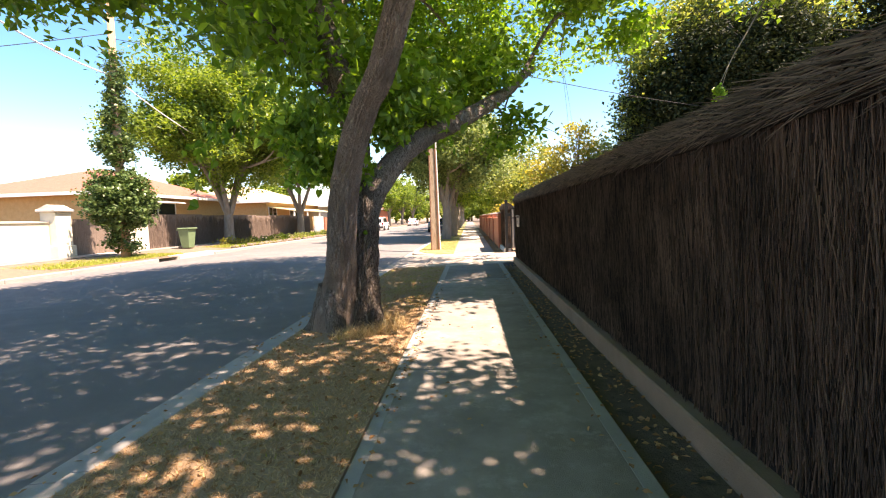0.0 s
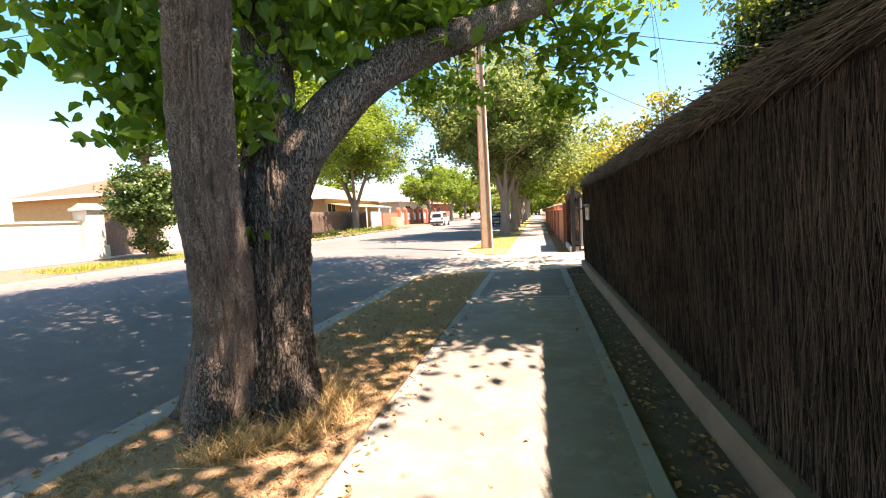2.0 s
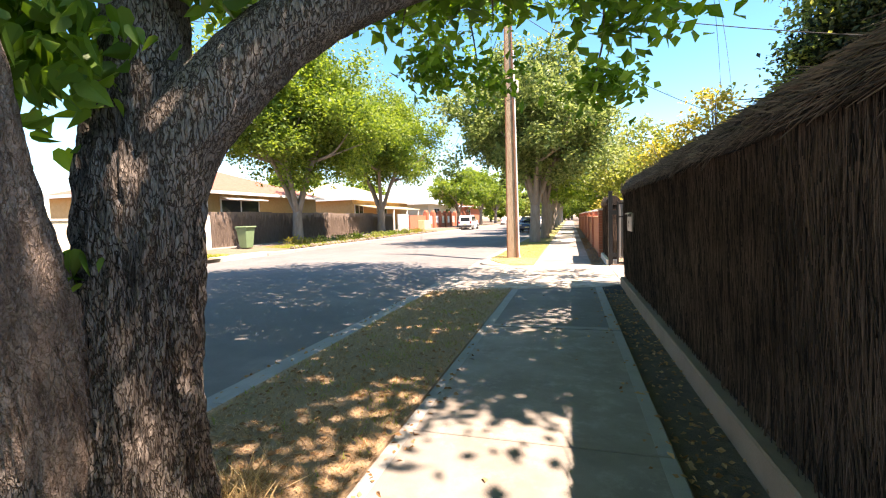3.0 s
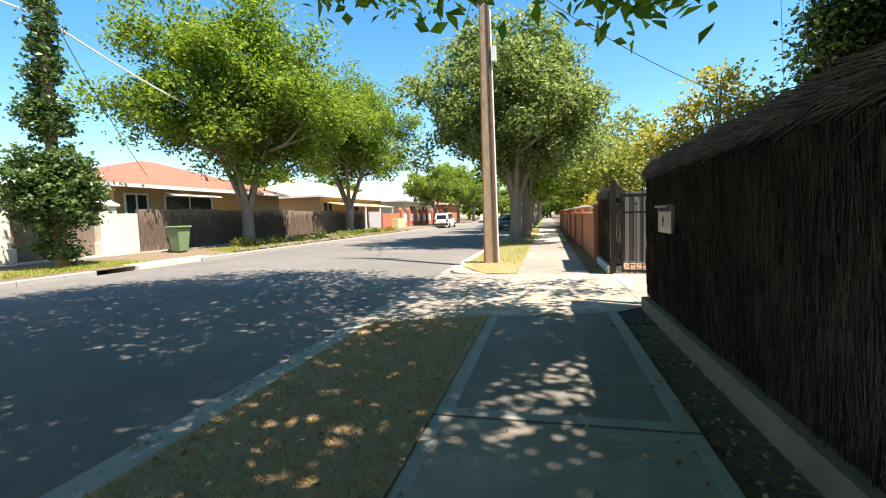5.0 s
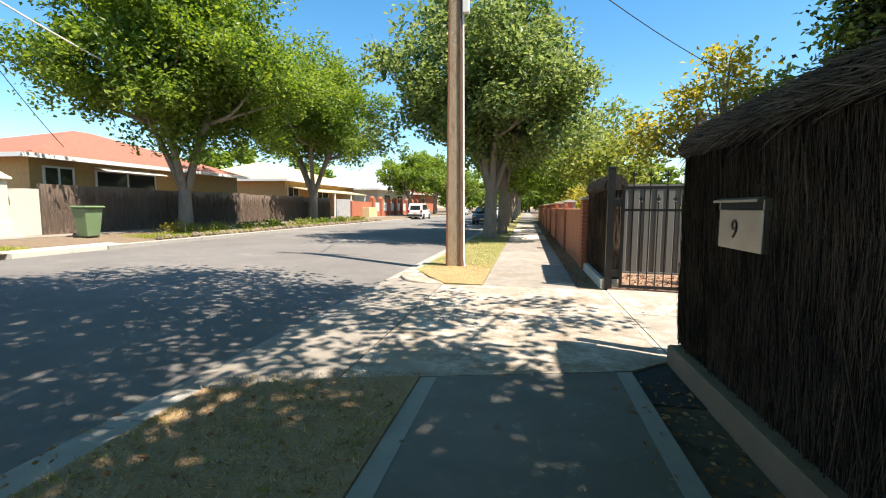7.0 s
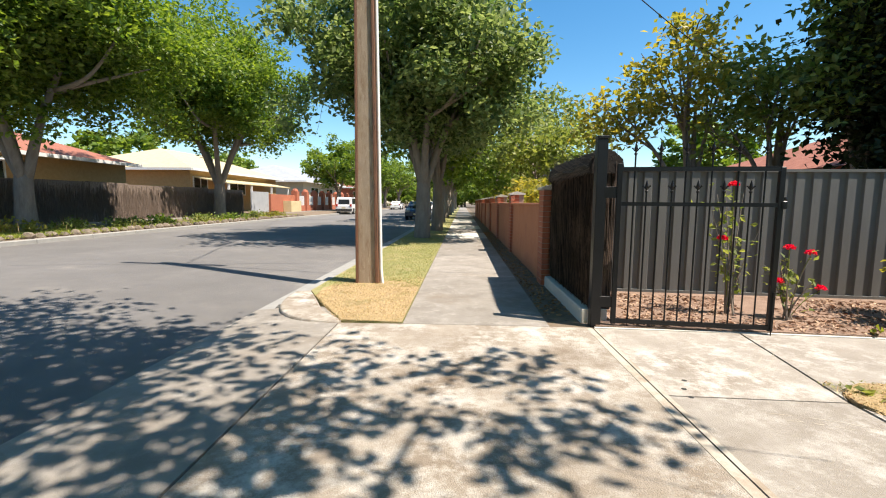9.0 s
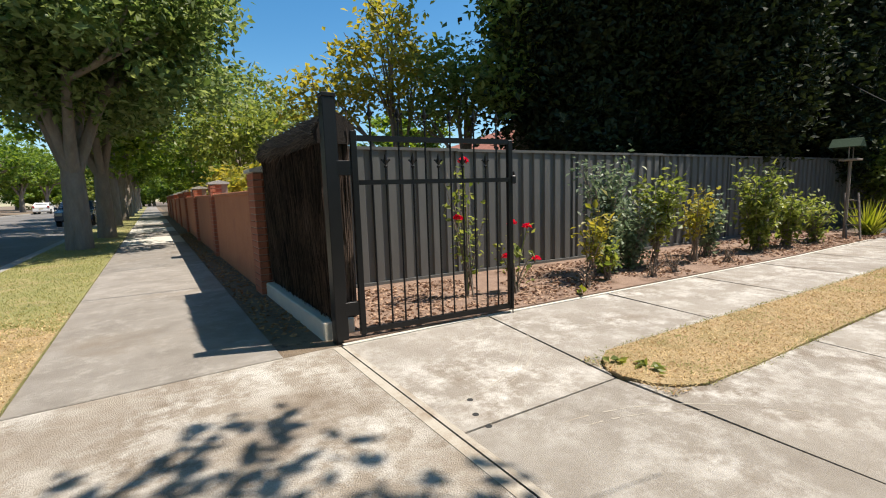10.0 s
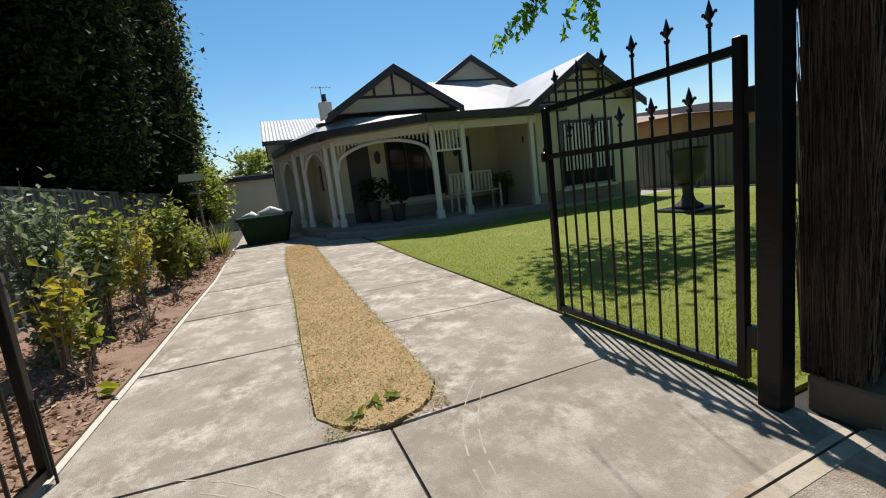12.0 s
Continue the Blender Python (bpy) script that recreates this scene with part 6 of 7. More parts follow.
def gable(y, x, half, z_eave, z_top, depth, over, n, full):
    """A street-facing gable: half-timbered wall, dark bargeboards, roof behind."""
    part("gable_wall", Bag().prism([(x, y - half, z_eave), (x, y + half, z_eave), (x, y, z_top)], (0.12, 0, 0)), M["cream"], hs)
    k = (z_top - z_eave) / half
    for s in (-1, 1):
        part("bargeboard", Bag().prism([(x - over, y, z_top + 0.10), (x - over, y + s * (half + 0.22), z_eave + 0.10 - 0.22 * k), (x - over, y + s * (half + 0.22), z_eave - 0.06 - 0.22 * k), (x - over, y, z_top - 0.06)], (0.05, 0, 0)), M["darktrim"], hs)
        part("roof", Bag().prism([(x - over + 0.05, y, z_top + 0.10), (x - over + 0.05, y + s * (half + 0.22), z_eave + 0.10 - 0.22 * k), (x - over + 0.05, y + s * (half + 0.22), z_eave + 0.06 - 0.22 * k), (x - over + 0.05, y, z_top + 0.06)], (depth, 0, 0)), M["ironroof"], hs, "corrugated iron roof slope")
    lev = [0.34] if not full else [0.0, 0.25, 0.5, 0.75]
    for u in lev:
        w = half * (1 - u) * 0.98
        part("gable_batten", Bag().box(x - 0.02, y - w, z_eave + (z_top - z_eave) * u, x, y + w, z_eave + (z_top - z_eave) * u + 0.05), M["darktrim"], hs)
    for i in range(n):
        v = (i + 1) / (n + 1) * 2 - 1
        yb = v * half
        z0 = z_eave + (z_top - z_eave) * lev[0]
        z1 = z_eave + (z_top - z_eave) * (1 - abs(v))
        if z1 > z0 + 0.06:
            part("gable_stud", Bag().box(x - 0.015, y + yb - 0.025, z0 + 0.05, x, y + yb + 0.025, z1), M["darktrim"], hs)


gable(14.38, 11.55, 1.25, 2.42, 3.20, 5.0, 0.28, 5, False)
gable(10.45, 10.42, 1.30, 2.15, 3.02, 6.0, 0.26, 5, True)
gable(11.15, 14.6, 1.45, 3.30, 4.22, 2.0, 0.2, 0, False)
part("main_roof", Bag().add([(11.8, 9.0, 2.3), (11.8, 16.0, 2.3), (18.5, 16.0, 2.3), (18.5, 9.0, 2.3), (14.6, 11.0, 3.62), (14.6, 13.6, 3.62), (16, 13.6, 3.62), (16, 11.0, 3.62)], [(0, 1, 5, 4), (1, 2, 6, 5), (2, 3, 7, 6), (3, 0, 4, 7), (4, 5, 6, 7), (3, 2, 1, 0)]), M["ironroof"], hs, "pale corrugated iron main roof")
# rear wing: ribbed iron roof facing the street
wr = Bag()
for i in range(44):
    y = 15.2 + i * 0.046
    o = 0.016 if i % 2 else 0.0
    wr.v += [(14.72, y, 2.36 + o), (17.0, y, 3.22 + o)]
wr.f += [(2 * i, 2 * i + 2, 2 * i + 3, 2 * i + 1) for i in range(43)]
part("wing_roof", wr, M["ironroof"], hs, "grey corrugated iron roof of the rear wing")
part("wing_roof_back", Bag().prism([(17.0, 15.2, 3.22), (19.3, 15.2, 2.34), (19.3, 15.2, 2.30), (17.0, 15.2, 3.18)], (0, 2.0, 0)), M["ironroof"], hs)
part("wing_fascia", Bag().box(14.66, 15.2, 2.25, 14.72, 17.22, 2.36).prism([(14.7, 17.18, 2.23), (17.0, 17.18, 3.12), (19.3, 17.18, 2.26), (19.3, 17.18, 2.38), (17.0, 17.18, 3.24), (14.7, 17.18, 2.35)], (0, 0.04, 0)), M["darktrim"], hs)
part("wing_gable", Bag().prism([(15.0, 17.0, 2.27), (17.0, 17.0, 3.14), (19.0, 17.0, 2.27)], (0, 0.05, 0)), M["cream"], hs)
part("chimney", Bag().box(15.4, 15.2, 2.5, 15.75, 15.55, 3.42, 0.02), M["cream"], hs, "rendered chimney")
part("chimney_pot", Bag().lathe(15.57, 15.37, [(0.07, 3.42), (0.06, 3.62), (0.08, 3.64)], 10), M["darktrim"], hs)
def window(nm, x, y0, y1, z0, z1, mull=1, awn=False):
    w = part(nm, Bag().box(x - 0.03, y0, z0, x + 0.0, y1, z1), M["glass"], hs, "dark window")
    fr = Bag().box(x - 0.05, y0 - 0.05, z0 - 0.05, x - 0.01, y0, z1 + 0.05).box(x - 0.05, y1, z0 - 0.05, x - 0.01, y1 + 0.05, z1 + 0.05).box(x - 0.05, y0, z1, x - 0.01, y1, z1 + 0.05)
    for i in range(mull):
        ym = y0 + (y1 - y0) * (i + 1) / (mull + 1)
        fr.box(x - 0.05, ym - 0.02, z0, x - 0.01, ym + 0.02, z1)
    part("window_frame", fr, M["darktrim"], w)
    part("window_sill", Bag().box(x - 0.10, y0 - 0.08, z0 - 0.11, x - 0.0, y1 + 0.08, z0 - 0.051, 0.006), M["whitep"], w)
window("window", 12.2, 13.25, 14.55, 0.52, 1.88, 2)
window("window", 12.2, 12.55, 12.75, 0.55, 1.75, 0)
window("window", 10.35, 9.85, 11.15, 0.38, 1.72, 1)
for i in range(14):
    part("blind_slat", Bag().box(10.29, 9.88 + i * 0.09, 0.70, 10.30, 9.92 + i * 0.09, 1.70), M["whitep"], hs, "white stripe of the window awning")
part("front_door", Bag().box(12.16, 14.98, 0.09, 12.199, 15.48, 1.82), M["darktrim"], hs, "dark timber front door")
for x0, y0, z0, x1, z1 in ((12.9, 15.99, 0.9, 13.3, 1.5), (15.5, 17.05, 0.75, 16.3, 1.7)):
    part("side_window", Bag().box(x0, y0, z0, x1, y0 + 0.04, z1), M["glass"], hs, "small dark window")
part("wing_window_hood", Bag().prism([(15.4, 17.08, 1.78), (15.4, 17.08, 1.84), (15.4, 17.32, 1.70)], (1.0, 0, 0)), M["darktrim"], hs)
part("downpipe", Bag().tube([(14.95, 17.02, 2.0), (14.95, 17.06, 0.35), (14.75, 17.1, 0.05)], 0.03, 6), M["whitep"], hs)
for x, y in ((12.12, 14.80), (12.12, 12.9), (10.9, 11.70)):
    ln = part("lantern", Bag().lathe(x, y, [(0.03, 1.36), (0.06, 1.42), (0.07, 1.56), (0.02, 1.64)], 8), M["darktrim"], hs, "black wall lantern")
gb = thing("tv_aerial", (15.3, 15.9, 2.6), "thin metal television aerial on the roof", "aerial")
part("mast", Bag().tube([(15.9, 15.4, 2.6), (15.9, 15.4, 3.95)], 0.012, 5), M["steel"], gb)
part("boom", Bag().tube([(15.9, 15.1, 3.9), (15.9, 15.65, 3.92)], 0.008, 5), M["steel"], gb)
for k in range(6):
    part("element", Bag().tube([(15.75, 15.12 + k * 0.1, 3.91), (16.05, 15.12 + k * 0.1, 3.91)], 0.005, 4), M["steel"], gb)
gr = thing("garage", (28, 16.0, 0), "pale flat-roofed garage behind the bungalow", "garage")
part("wall", Bag().box(27.0, 14.6, -0.1, 27.2, 18.6, 2.38).box(27.2, 14.6, -0.1, 33, 14.8, 2.38), M["cream"], gr)
part("roof", Bag().box(26.8, 14.4, 2.38, 33.2, 18.8, 2.60), M["darktrim"], gr, "dark fascia under a pale roof")
part("roof_sheet", Bag().box(26.76, 14.38, 2.60, 33.2, 18.8, 2.64), M["ironroof"], gr)
# verandah furniture
bn = thing("garden_bench", (11.3, 12.85, 0.09), "white slatted garden bench on the verandah", "bench")
for k in range(11):
    part("back_slat", Bag().box(11.52, 12.35 + k * 0.095, 0.50, 11.54, 12.40 + k * 0.095, 0.92), M["whitep"], bn)
for k in range(4):
    part("seat_slat", Bag().box(11.08 + k * 0.11, 12.3, 0.48, 11.16 + k * 0.11, 13.4, 0.50), M["whitep"], bn)
part("top_rail", Bag().box(11.51, 12.3, 0.90, 11.55, 13.4, 0.95, 0.006), M["whitep"], bn)
for x, h in ((11.1, 0.62), (11.52, 0.92)):
    for y in (12.32, 13.36):
        part("leg", Bag().box(x - 0.02, y - 0.02, 0.09, x + 0.02, y + 0.02, h), M["whitep"], bn)
POTS = []
def pot(x, y, z, r, h, leaf, label, seed, lh):
    p = thing("potted_plant", (x, y, z), label, "potted plant", "verandah pots")
    part("pot", Bag().lathe(x, y, [(r * 0.7, z), (r, z + h), (r * 1.08, z + h), (r * 1.08, z + h - 0.04), (r * 0.9, z + h - 0.03)], 14), M["darktrim"], p)
    part("foliage", leaves(cloud([(x, y, z + h + lh * 0.5, r * 1.5, r * 1.5, lh * 0.5, 12)], rng_of(seed), 0.08, 18), 0.07, rng_of(seed), 0.6), M[leaf], p)
    POTS.append(p)
pot(11.2, 14.7, 0.09, 0.16, 0.35, "leafdark", "dark bushy plant in a black verandah pot", 1, 0.5)
pot(11.75, 15.1, 0.09, 0.16, 0.45, "leafdark", "bushy plant in a tall pot by the front door", 2, 0.5)
pot(11.5, 12.05, 0.09, 0.13, 0.4, "leafolive", "small potted plant beside the bench", 3, 0.3)
# the bungalow is drawn to its own plan and then set out at its true size at the head of the drive
HOUSE = Matrix.Translation((12.5, 12.25, 0.12)) @ Matrix.Rotation(radians(-4.3), 4, "Z") @ Matrix.Scale(1.35, 4) @ Matrix.Translation((-10.3, -14.08, 0))
for ob in [hs, gb, bn] + POTS:
    ob.matrix_basis = HOUSE @ ob.matrix_basis
ur = thing("garden_urn", (8.1, 8.5, 0), "large dark cast-iron urn on a pedestal on the lawn", "garden urn")
part("base", Bag().box(7.75, 8.15, 0.0, 8.45, 8.85, 0.05, 0.01), M["black"], ur)
part("pedestal", Bag().lathe(8.1, 8.5, [(0.22, 0.05), (0.20, 0.10), (0.11, 0.16), (0.075, 0.26), (0.08, 0.36), (0.12, 0.42)], 20), M["darktrim"], ur, smooth=True)
part("bowl", Bag().lathe(8.1, 8.5, [(0.10, 0.42), (0.20, 0.50), (0.25, 0.62), (0.24, 0.78), (0.27, 0.92), (0.31, 0.95), (0.30, 0.97), (0.23, 0.93)], 20), M["darktrim"], ur, smooth=True)
ur.scale = (1.35, 1.35, 1.35)
nh = thing("neighbour_house", (16, -4, 0), "neighbouring house with a pale brown tiled roof behind the lawn fence", "house")
part("wall", Bag().box(14, -10, -0.1, 26, 1.0, 2.6), M["ochre"], nh)
part("roof", Bag().add([(13.4, -10.6, 2.6), (13.4, 1.6, 2.6), (26.6, 1.6, 2.6), (26.6, -10.6, 2.6), (18, -6.5, 3.6), (22, -2.5, 3.6)], [(0, 1, 5, 4), (1, 2, 5), (2, 3, 4, 5), (3, 0, 4), (3, 2, 1, 0)]), M["mortar"], nh)
n2 = thing("neighbour_house", (16, 28, 0), "neighbouring house with a terracotta roof beyond the evergreen", "house")
part("wall", Bag().box(12.5, 26.8, -0.1, 23, 37, 2.5), M["brick"], n2)
part("roof", Bag().add([(12.0, 26.4, 2.5), (12.0, 37.4, 2.5), (23.4, 37.4, 2.5), (23.4, 26.4, 2.5), (16.0, 31, 4.2), (19, 31, 4.2)], [(1, 0, 4), (2, 1, 4, 5), (3, 2, 5), (0, 3, 5, 4), (0, 1, 2, 3)]), M["tileroof"], n2)


# ---- power poles and wires ----
pl = thing("power_pole", (-0.37, 20.62, 0), "tall tan concrete power pole between two rusty steel flanges", "power pole")
def tapered(x0, x1, y0, y1, u0, u1, v0, v1):
    """An upright bar from the ground to 9.5 m: x and y ranges at the foot, then at the top."""
    ring = lambda a, b, c, d, z: [(a, c, z), (b, c, z), (b, d, z), (a, d, z)]
    return Bag().add(ring(x0, x1, y0, y1, -0.3) + ring(u0, u1, v0, v1, 9.5), [(3, 2, 1, 0), (4, 5, 6, 7), (0, 1, 5, 4), (1, 2, 6, 5), (2, 3, 7, 6), (3, 0, 4, 7)])
part("core", tapered(-0.535, -0.245, 20.53, 20.71, -0.495, -0.335, 20.54, 20.70), M["poleconc"], pl, "tan mottled concrete core", bevel=0.008)
part("flange", tapered(-0.575, -0.534, 20.50, 20.74, -0.525, -0.494, 20.51, 20.73), M["rust"], pl, "rusty brown steel flange", bevel=0.006)
part("flange", tapered(-0.246, -0.195, 20.50, 20.74, -0.336, -0.305, 20.51, 20.73), M["rust"], pl, "rusty brown steel flange", bevel=0.006)
part("conduit", Bag().tube([(-0.14, 20.55, 0.0), (-0.165, 20.56, 0.25), (-0.195, 20.56, 3.0), (-0.245, 20.57, 7.0)], 0.026, 8), M["whitep"], pl, "white plastic conduit")
part("junction_box", Bag().box(-0.23, 20.48, 5.6, -0.09, 20.62, 6.0, 0.01), M["whitep"], pl)
part("cross_arm", Bag().box(-1.5, 20.55, 8.9, 0.7, 20.67, 9.05, 0.01), M["pole"], pl)
ip = thing("power_pole", (-13.0, 18.2, 0.25), "timber power pole smothered in ivy to a bushy base", "power pole")
part("pole", Bag().tube([(-13.0, 18.2, 0), (-12.95, 18.2, 5), (-12.8, 18.2, 10.6)], [0.17, 0.15, 0.12], 12), M["pole"], ip, smooth=True)
part("cross_arm", Bag().prism([(-13.6, 18.15, 10.1), (-13.6, 18.25, 10.1), (-13.6, 18.25, 10.22), (-13.6, 18.15, 10.22)], (1.7, 0, 0.15)), M["pole"], ip)
qi = rng_of(44)
p = cloud([(-13.0, 18.1, 2.5, 1.25, 1.2, 1.35, 300), (-13.0, 18.2, 0.9, 0.55, 0.5, 0.7, 26), (-13.1, 18.2, 4.6, 0.65, 0.55, 0.7, 50), (-12.97, 18.2, 6.0, 0.36, 0.34, 1.0, 40), (-12.88, 18.2, 7.6, 0.26, 0.25, 0.9, 26)], qi, 0.16, 40, 0.2)
part("ivy", leaves(p, 0.115, qi, 0.4, 0.5, 1.2), M["ivy"], ip, "glossy ivy climbing the pole")
def wire(name, a, b, sag, r, m, label):
    a, b = Vector(a), Vector(b)
    pts = [a.lerp(b, u / 14) - Vector((0, 0, sag * 4 * (u / 14) * (1 - u / 14))) for u in range(15)]
    solid(name, Bag().tube(pts, r, 5), M[m], label, "cable", group="overhead cables")
wire("cable", (-12.85, 18.2, 9.0), (-0.44, 20.6, 8.6), 0.5, 0.012, "rubber", "thin black overhead cable across the street")
wire("cable", (-12.85, 18.2, 9.2), (-24, 8, 4.6), 0.3, 0.014, "rubber", "thin black overhead cable to a house")
wire("cable", (-12.9, 18.1, 8.4), (-18.5, 26.6, 3.9), 0.3, 0.014, "rubber", "thin black overhead cable to a house")
wire("cable", (-12.95, 18.2, 7.55), (-14.6, 28.5, 6.4), 0.25, 0.03, "whitep", "thick pale insulated service cable")
wire("cable", (-13.2, 12.5, 8.4), (-12.95, 18.2, 7.55), 0.25, 0.03, "whitep", "thick pale insulated service cable")
wire("cable", (-0.44, 20.6, 8.7), (19, 20.0, 4.6), 0.6, 0.014, "rubber", "thin black overhead service cable")
wire("cable", (-0.44, 20.6, 8.5), (8.2, 26, 5.0), 0.4, 0.012, "rubber", "thin black overhead service cable")
wire("cable", (-0.2, 20.6, 8.9), (-14.1, 60, 8.5), 1.0, 0.014, "rubber", "thin black overhead cable along the street")
wire("cable", (16.5, 19.4, 4.2), (14.9, 16.9, 2.3), 0.1, 0.012, "rubber", "thin black service cable to the house")


# ---- across the street ----
ff = thing("far_brush_fence", (-16, 36, 0.3), "long weathered brown brushwood fence across the street", "brush fence", kind="structure")
for i in range(10):
    y = 23.6 + i * 2.4
    part("panel", Bag().box(-16.12, y, 0.2, -15.95, y + 2.39, 2.14 + 0.03 * math.sin(i * 2.1)), M["farbrush"], ff)
qf = rng_of(77)
n = 5200
pp = np.stack([qf.uniform(-15.95, -15.92, n), qf.uniform(23.6, 47.5, n), qf.uniform(0.25, 1.5, n)], 1)
dd = np.stack([qf.normal(size=n) * 0.02, qf.normal(size=n) * 0.05, np.ones(n)], 1) * qf.uniform(0.3, 0.7, n)[:, None]
part("brushwood", sticks(pp, dd, qf.uniform(0.008, 0.016, n)), M["farbrush"], ff, kind="stuff")
fw = thing("far_rendered_wall", (-16, 10, 0.3), "sunlit cream rendered garden wall with square piers", "garden wall", kind="structure")
part("panel", Bag().box(-16.1, -20, 0.2, -15.95, 17.9, 1.75), M["cream"], fw)
part("coping", Bag().box(-16.16, -20, 1.75, -15.9, 17.9, 1.83, 0.01), M["paleconc"], fw)
part("side_panel", Bag().box(-16.1, 18.67, 0.2, -15.95, 21.6, 1.9), M["farbrush"], fw, "dusky timber gate panels")
part("gate_panel", Bag().box(-16.08, 22.4, 0.25, -15.98, 23.55, 1.95), M["paleconc"], fw, "pale painted pedestrian gate")
for y in (18.3, 22.0):
    pr = part("pier", Bag().box(-16.35, y - 0.36, 0.2, -15.65, y + 0.36, 2.2, 0.02), M["cream"], fw, "cream rendered pier")
    part("pier_cap", Bag().box(-16.45, y - 0.46, 2.2, -15.55, y + 0.46, 2.32, 0.03).prism([(-16.4, y - 0.4, 2.32), (-15.6, y - 0.4, 2.32), (-16.0, y - 0.4, 2.5)], (0, 0.8, 0)), M["paleconc"], pr)
    part("pier_base", Bag().box(-16.42, y - 0.43, 0.2, -15.58, y + 0.43, 0.8, 0.02), M["cream"], pr)


def far_house(y0, y1, x0, x1, base, eave, ridge, wall_m, roof_m, label, wins, ridge_in=0.32, hip=True):
    h = thing("house", ((x0 + x1) / 2, (y0 + y1) / 2, base), label, "house", "houses across the street")
    part("wall", Bag().box(x1, y0, base - 0.2, x0, y1, eave), M[wall_m], h)
    o = 0.7
    ym = (y0 + y1) / 2
    d = (y1 - y0) * ridge_in
    xm = (x0 + x1) / 2
    A = [(x0 + o, y0 - o, eave), (x0 + o, y1 + o, eave), (x1 - o, y1 + o, eave), (x1 - o, y0 - o, eave), (xm, y0 + d, ridge), (xm, y1 - d, ridge)]
    part("roof", Bag().add(A, [(1, 0, 4, 5), (2, 1, 5), (3, 2, 5, 4), (0, 3, 4), (0, 1, 2, 3)]), M[roof_m], h)
    part("gutter", Bag().box(x0 + o - 0.02, y0 - o, eave - 0.16, x0 + o + 0.1, y1 + o, eave + 0.05).box(x1 - o, y0 - o - 0.1, eave - 0.16, x0 + o, y0 - o, eave + 0.05), M["whitep"], h, "pale gutter")
    part("eave_lining", Bag().box(x0, y0 - o, eave - 0.12, x0 + o - 0.03, y1 + o, eave - 0.06), M["cream"], h)
    for a, b, z0, z1 in wins:
        w = part("window", Bag().box(x0, a, z0, x0 + 0.04, b, z1), M["glass"], h)
        fr = Bag().box(x0, a - 0.1, z0 - 0.1, x0 + 0.08, a, z1 + 0.1).box(x0, b, z0 - 0.1, x0 + 0.08, b + 0.1, z1 + 0.1).box(x0, a, z1, x0 + 0.08, b, z1 + 0.1).box(x0, a, z0 - 0.1, x0 + 0.1, b, z0)
        m = (a + b) / 2
        fr.box(x0, m - 0.05, z0, x0 + 0.07, m + 0.05, z1)
        part("window_frame", fr, M["whitep"], w)
    return h


h1 = far_house(28.5, 44.6, -23.0, -35, 0.3, 3.85, 6.4, "ochre", "tileroof", "low ochre brick house with a terracotta hip roof", [(32.0, 36.0, 1.9, 3.3), (29.2, 30.6, 2.0, 3.3)], 0.46)
part("awning", Bag().prism([(-22.9, 31.8, 3.55), (-22.1, 31.8, 3.35), (-22.1, 31.8, 3.31), (-22.9, 31.8, 3.51)], (0, 4.4, 0)), M["whitep"], h1, "pale window awning")
h2 = far_house(50.5, 68, -22.0, -34, 0.3, 4.0, 6.3, "ochre", "yellowroof", "ochre house with a pale straw-coloured roof", [(51, 53, 2.0, 3.3), (57, 60, 2.0, 3.3)], 0.3)
part("verandah_roof", Bag().prism([(-22.0, 51, 3.4), (-19.0, 51, 2.9), (-19.0, 51, 2.82), (-22.0, 51, 3.3)], (0, 14, 0)), M["yellowroof"], h2)
for y in (51.3, 55.5, 60, 64.5):
    part("verandah_post", Bag().box(-19.2, y, 0.3, -19.05, y + 0.15, 2.9), M["whitep"], h2)
h3 = far_house(72, 90, -20, -33, 0.3, 4.0, 6.6, "cream", "ironroof", "pale house with an iron roof far along the street", [(75, 78, 1.8, 3.2), (82, 85, 1.8, 3.2)])
h4 = far_house(96, 116, -20, -33, 0.3, 4.0, 6.6, "brick", "tileroof", "red brick house far along the street", [(99, 102, 1.8, 3.2)])
h5 = far_house(2, 15, -22, -34, 0.3, 3.4, 5.2, "cream", "tileroof", "cream house behind the rendered wall", [(5, 8, 1.6, 3.0)])
bf = thing("far_brick_fence", (-16, 62, 0.3), "red brick front fence with arched piers and white infill", "garden wall", kind="structure")
part("panel", Bag().box(-16.1, 52.5, 0.2, -15.9, 58.5, 1.95), M["brick"], bf, "red brick panel")
part("low_wall", Bag().box(-16.1, 58.5, 0.2, -15.9, 82, 0.9), M["brick"], bf)
part("sign_box", Bag().box(-15.9, 55.2, 0.3, -15.1, 57.8, 1.35, 0.02), M["yellowroof"], bf, "tan brick letterbox stand")
for i in range(9):
    y = 58.6 + i * 2.9
    pr = part("pier", Bag().box(-16.3, y - 0.35, 0.2, -15.7, y + 0.35, 2.35).lathe(-16.0, y, [(0.33, 2.35), (0.28, 2.5), (0.12, 2.62)], 10), M["brick"], bf, "red brick pier with rounded top")
    if i < 8:
        for k in range(7):
            part("picket", Bag().box(-16.03, y + 0.5 + k * 0.3, 0.9, -15.97, y + 0.64 + k * 0.3, 1.9), M["whitep"], bf)
bs = thing("far_gate_sheet", (-16, 50.6, 0.3), "pale grey sheet gate between the fences", "gate", kind="structure")
part("sheet", Bag().box(-16.05, 49.0, 0.3, -15.97, 52.2, 2.1, 0.01), M["ironroof"], bs)

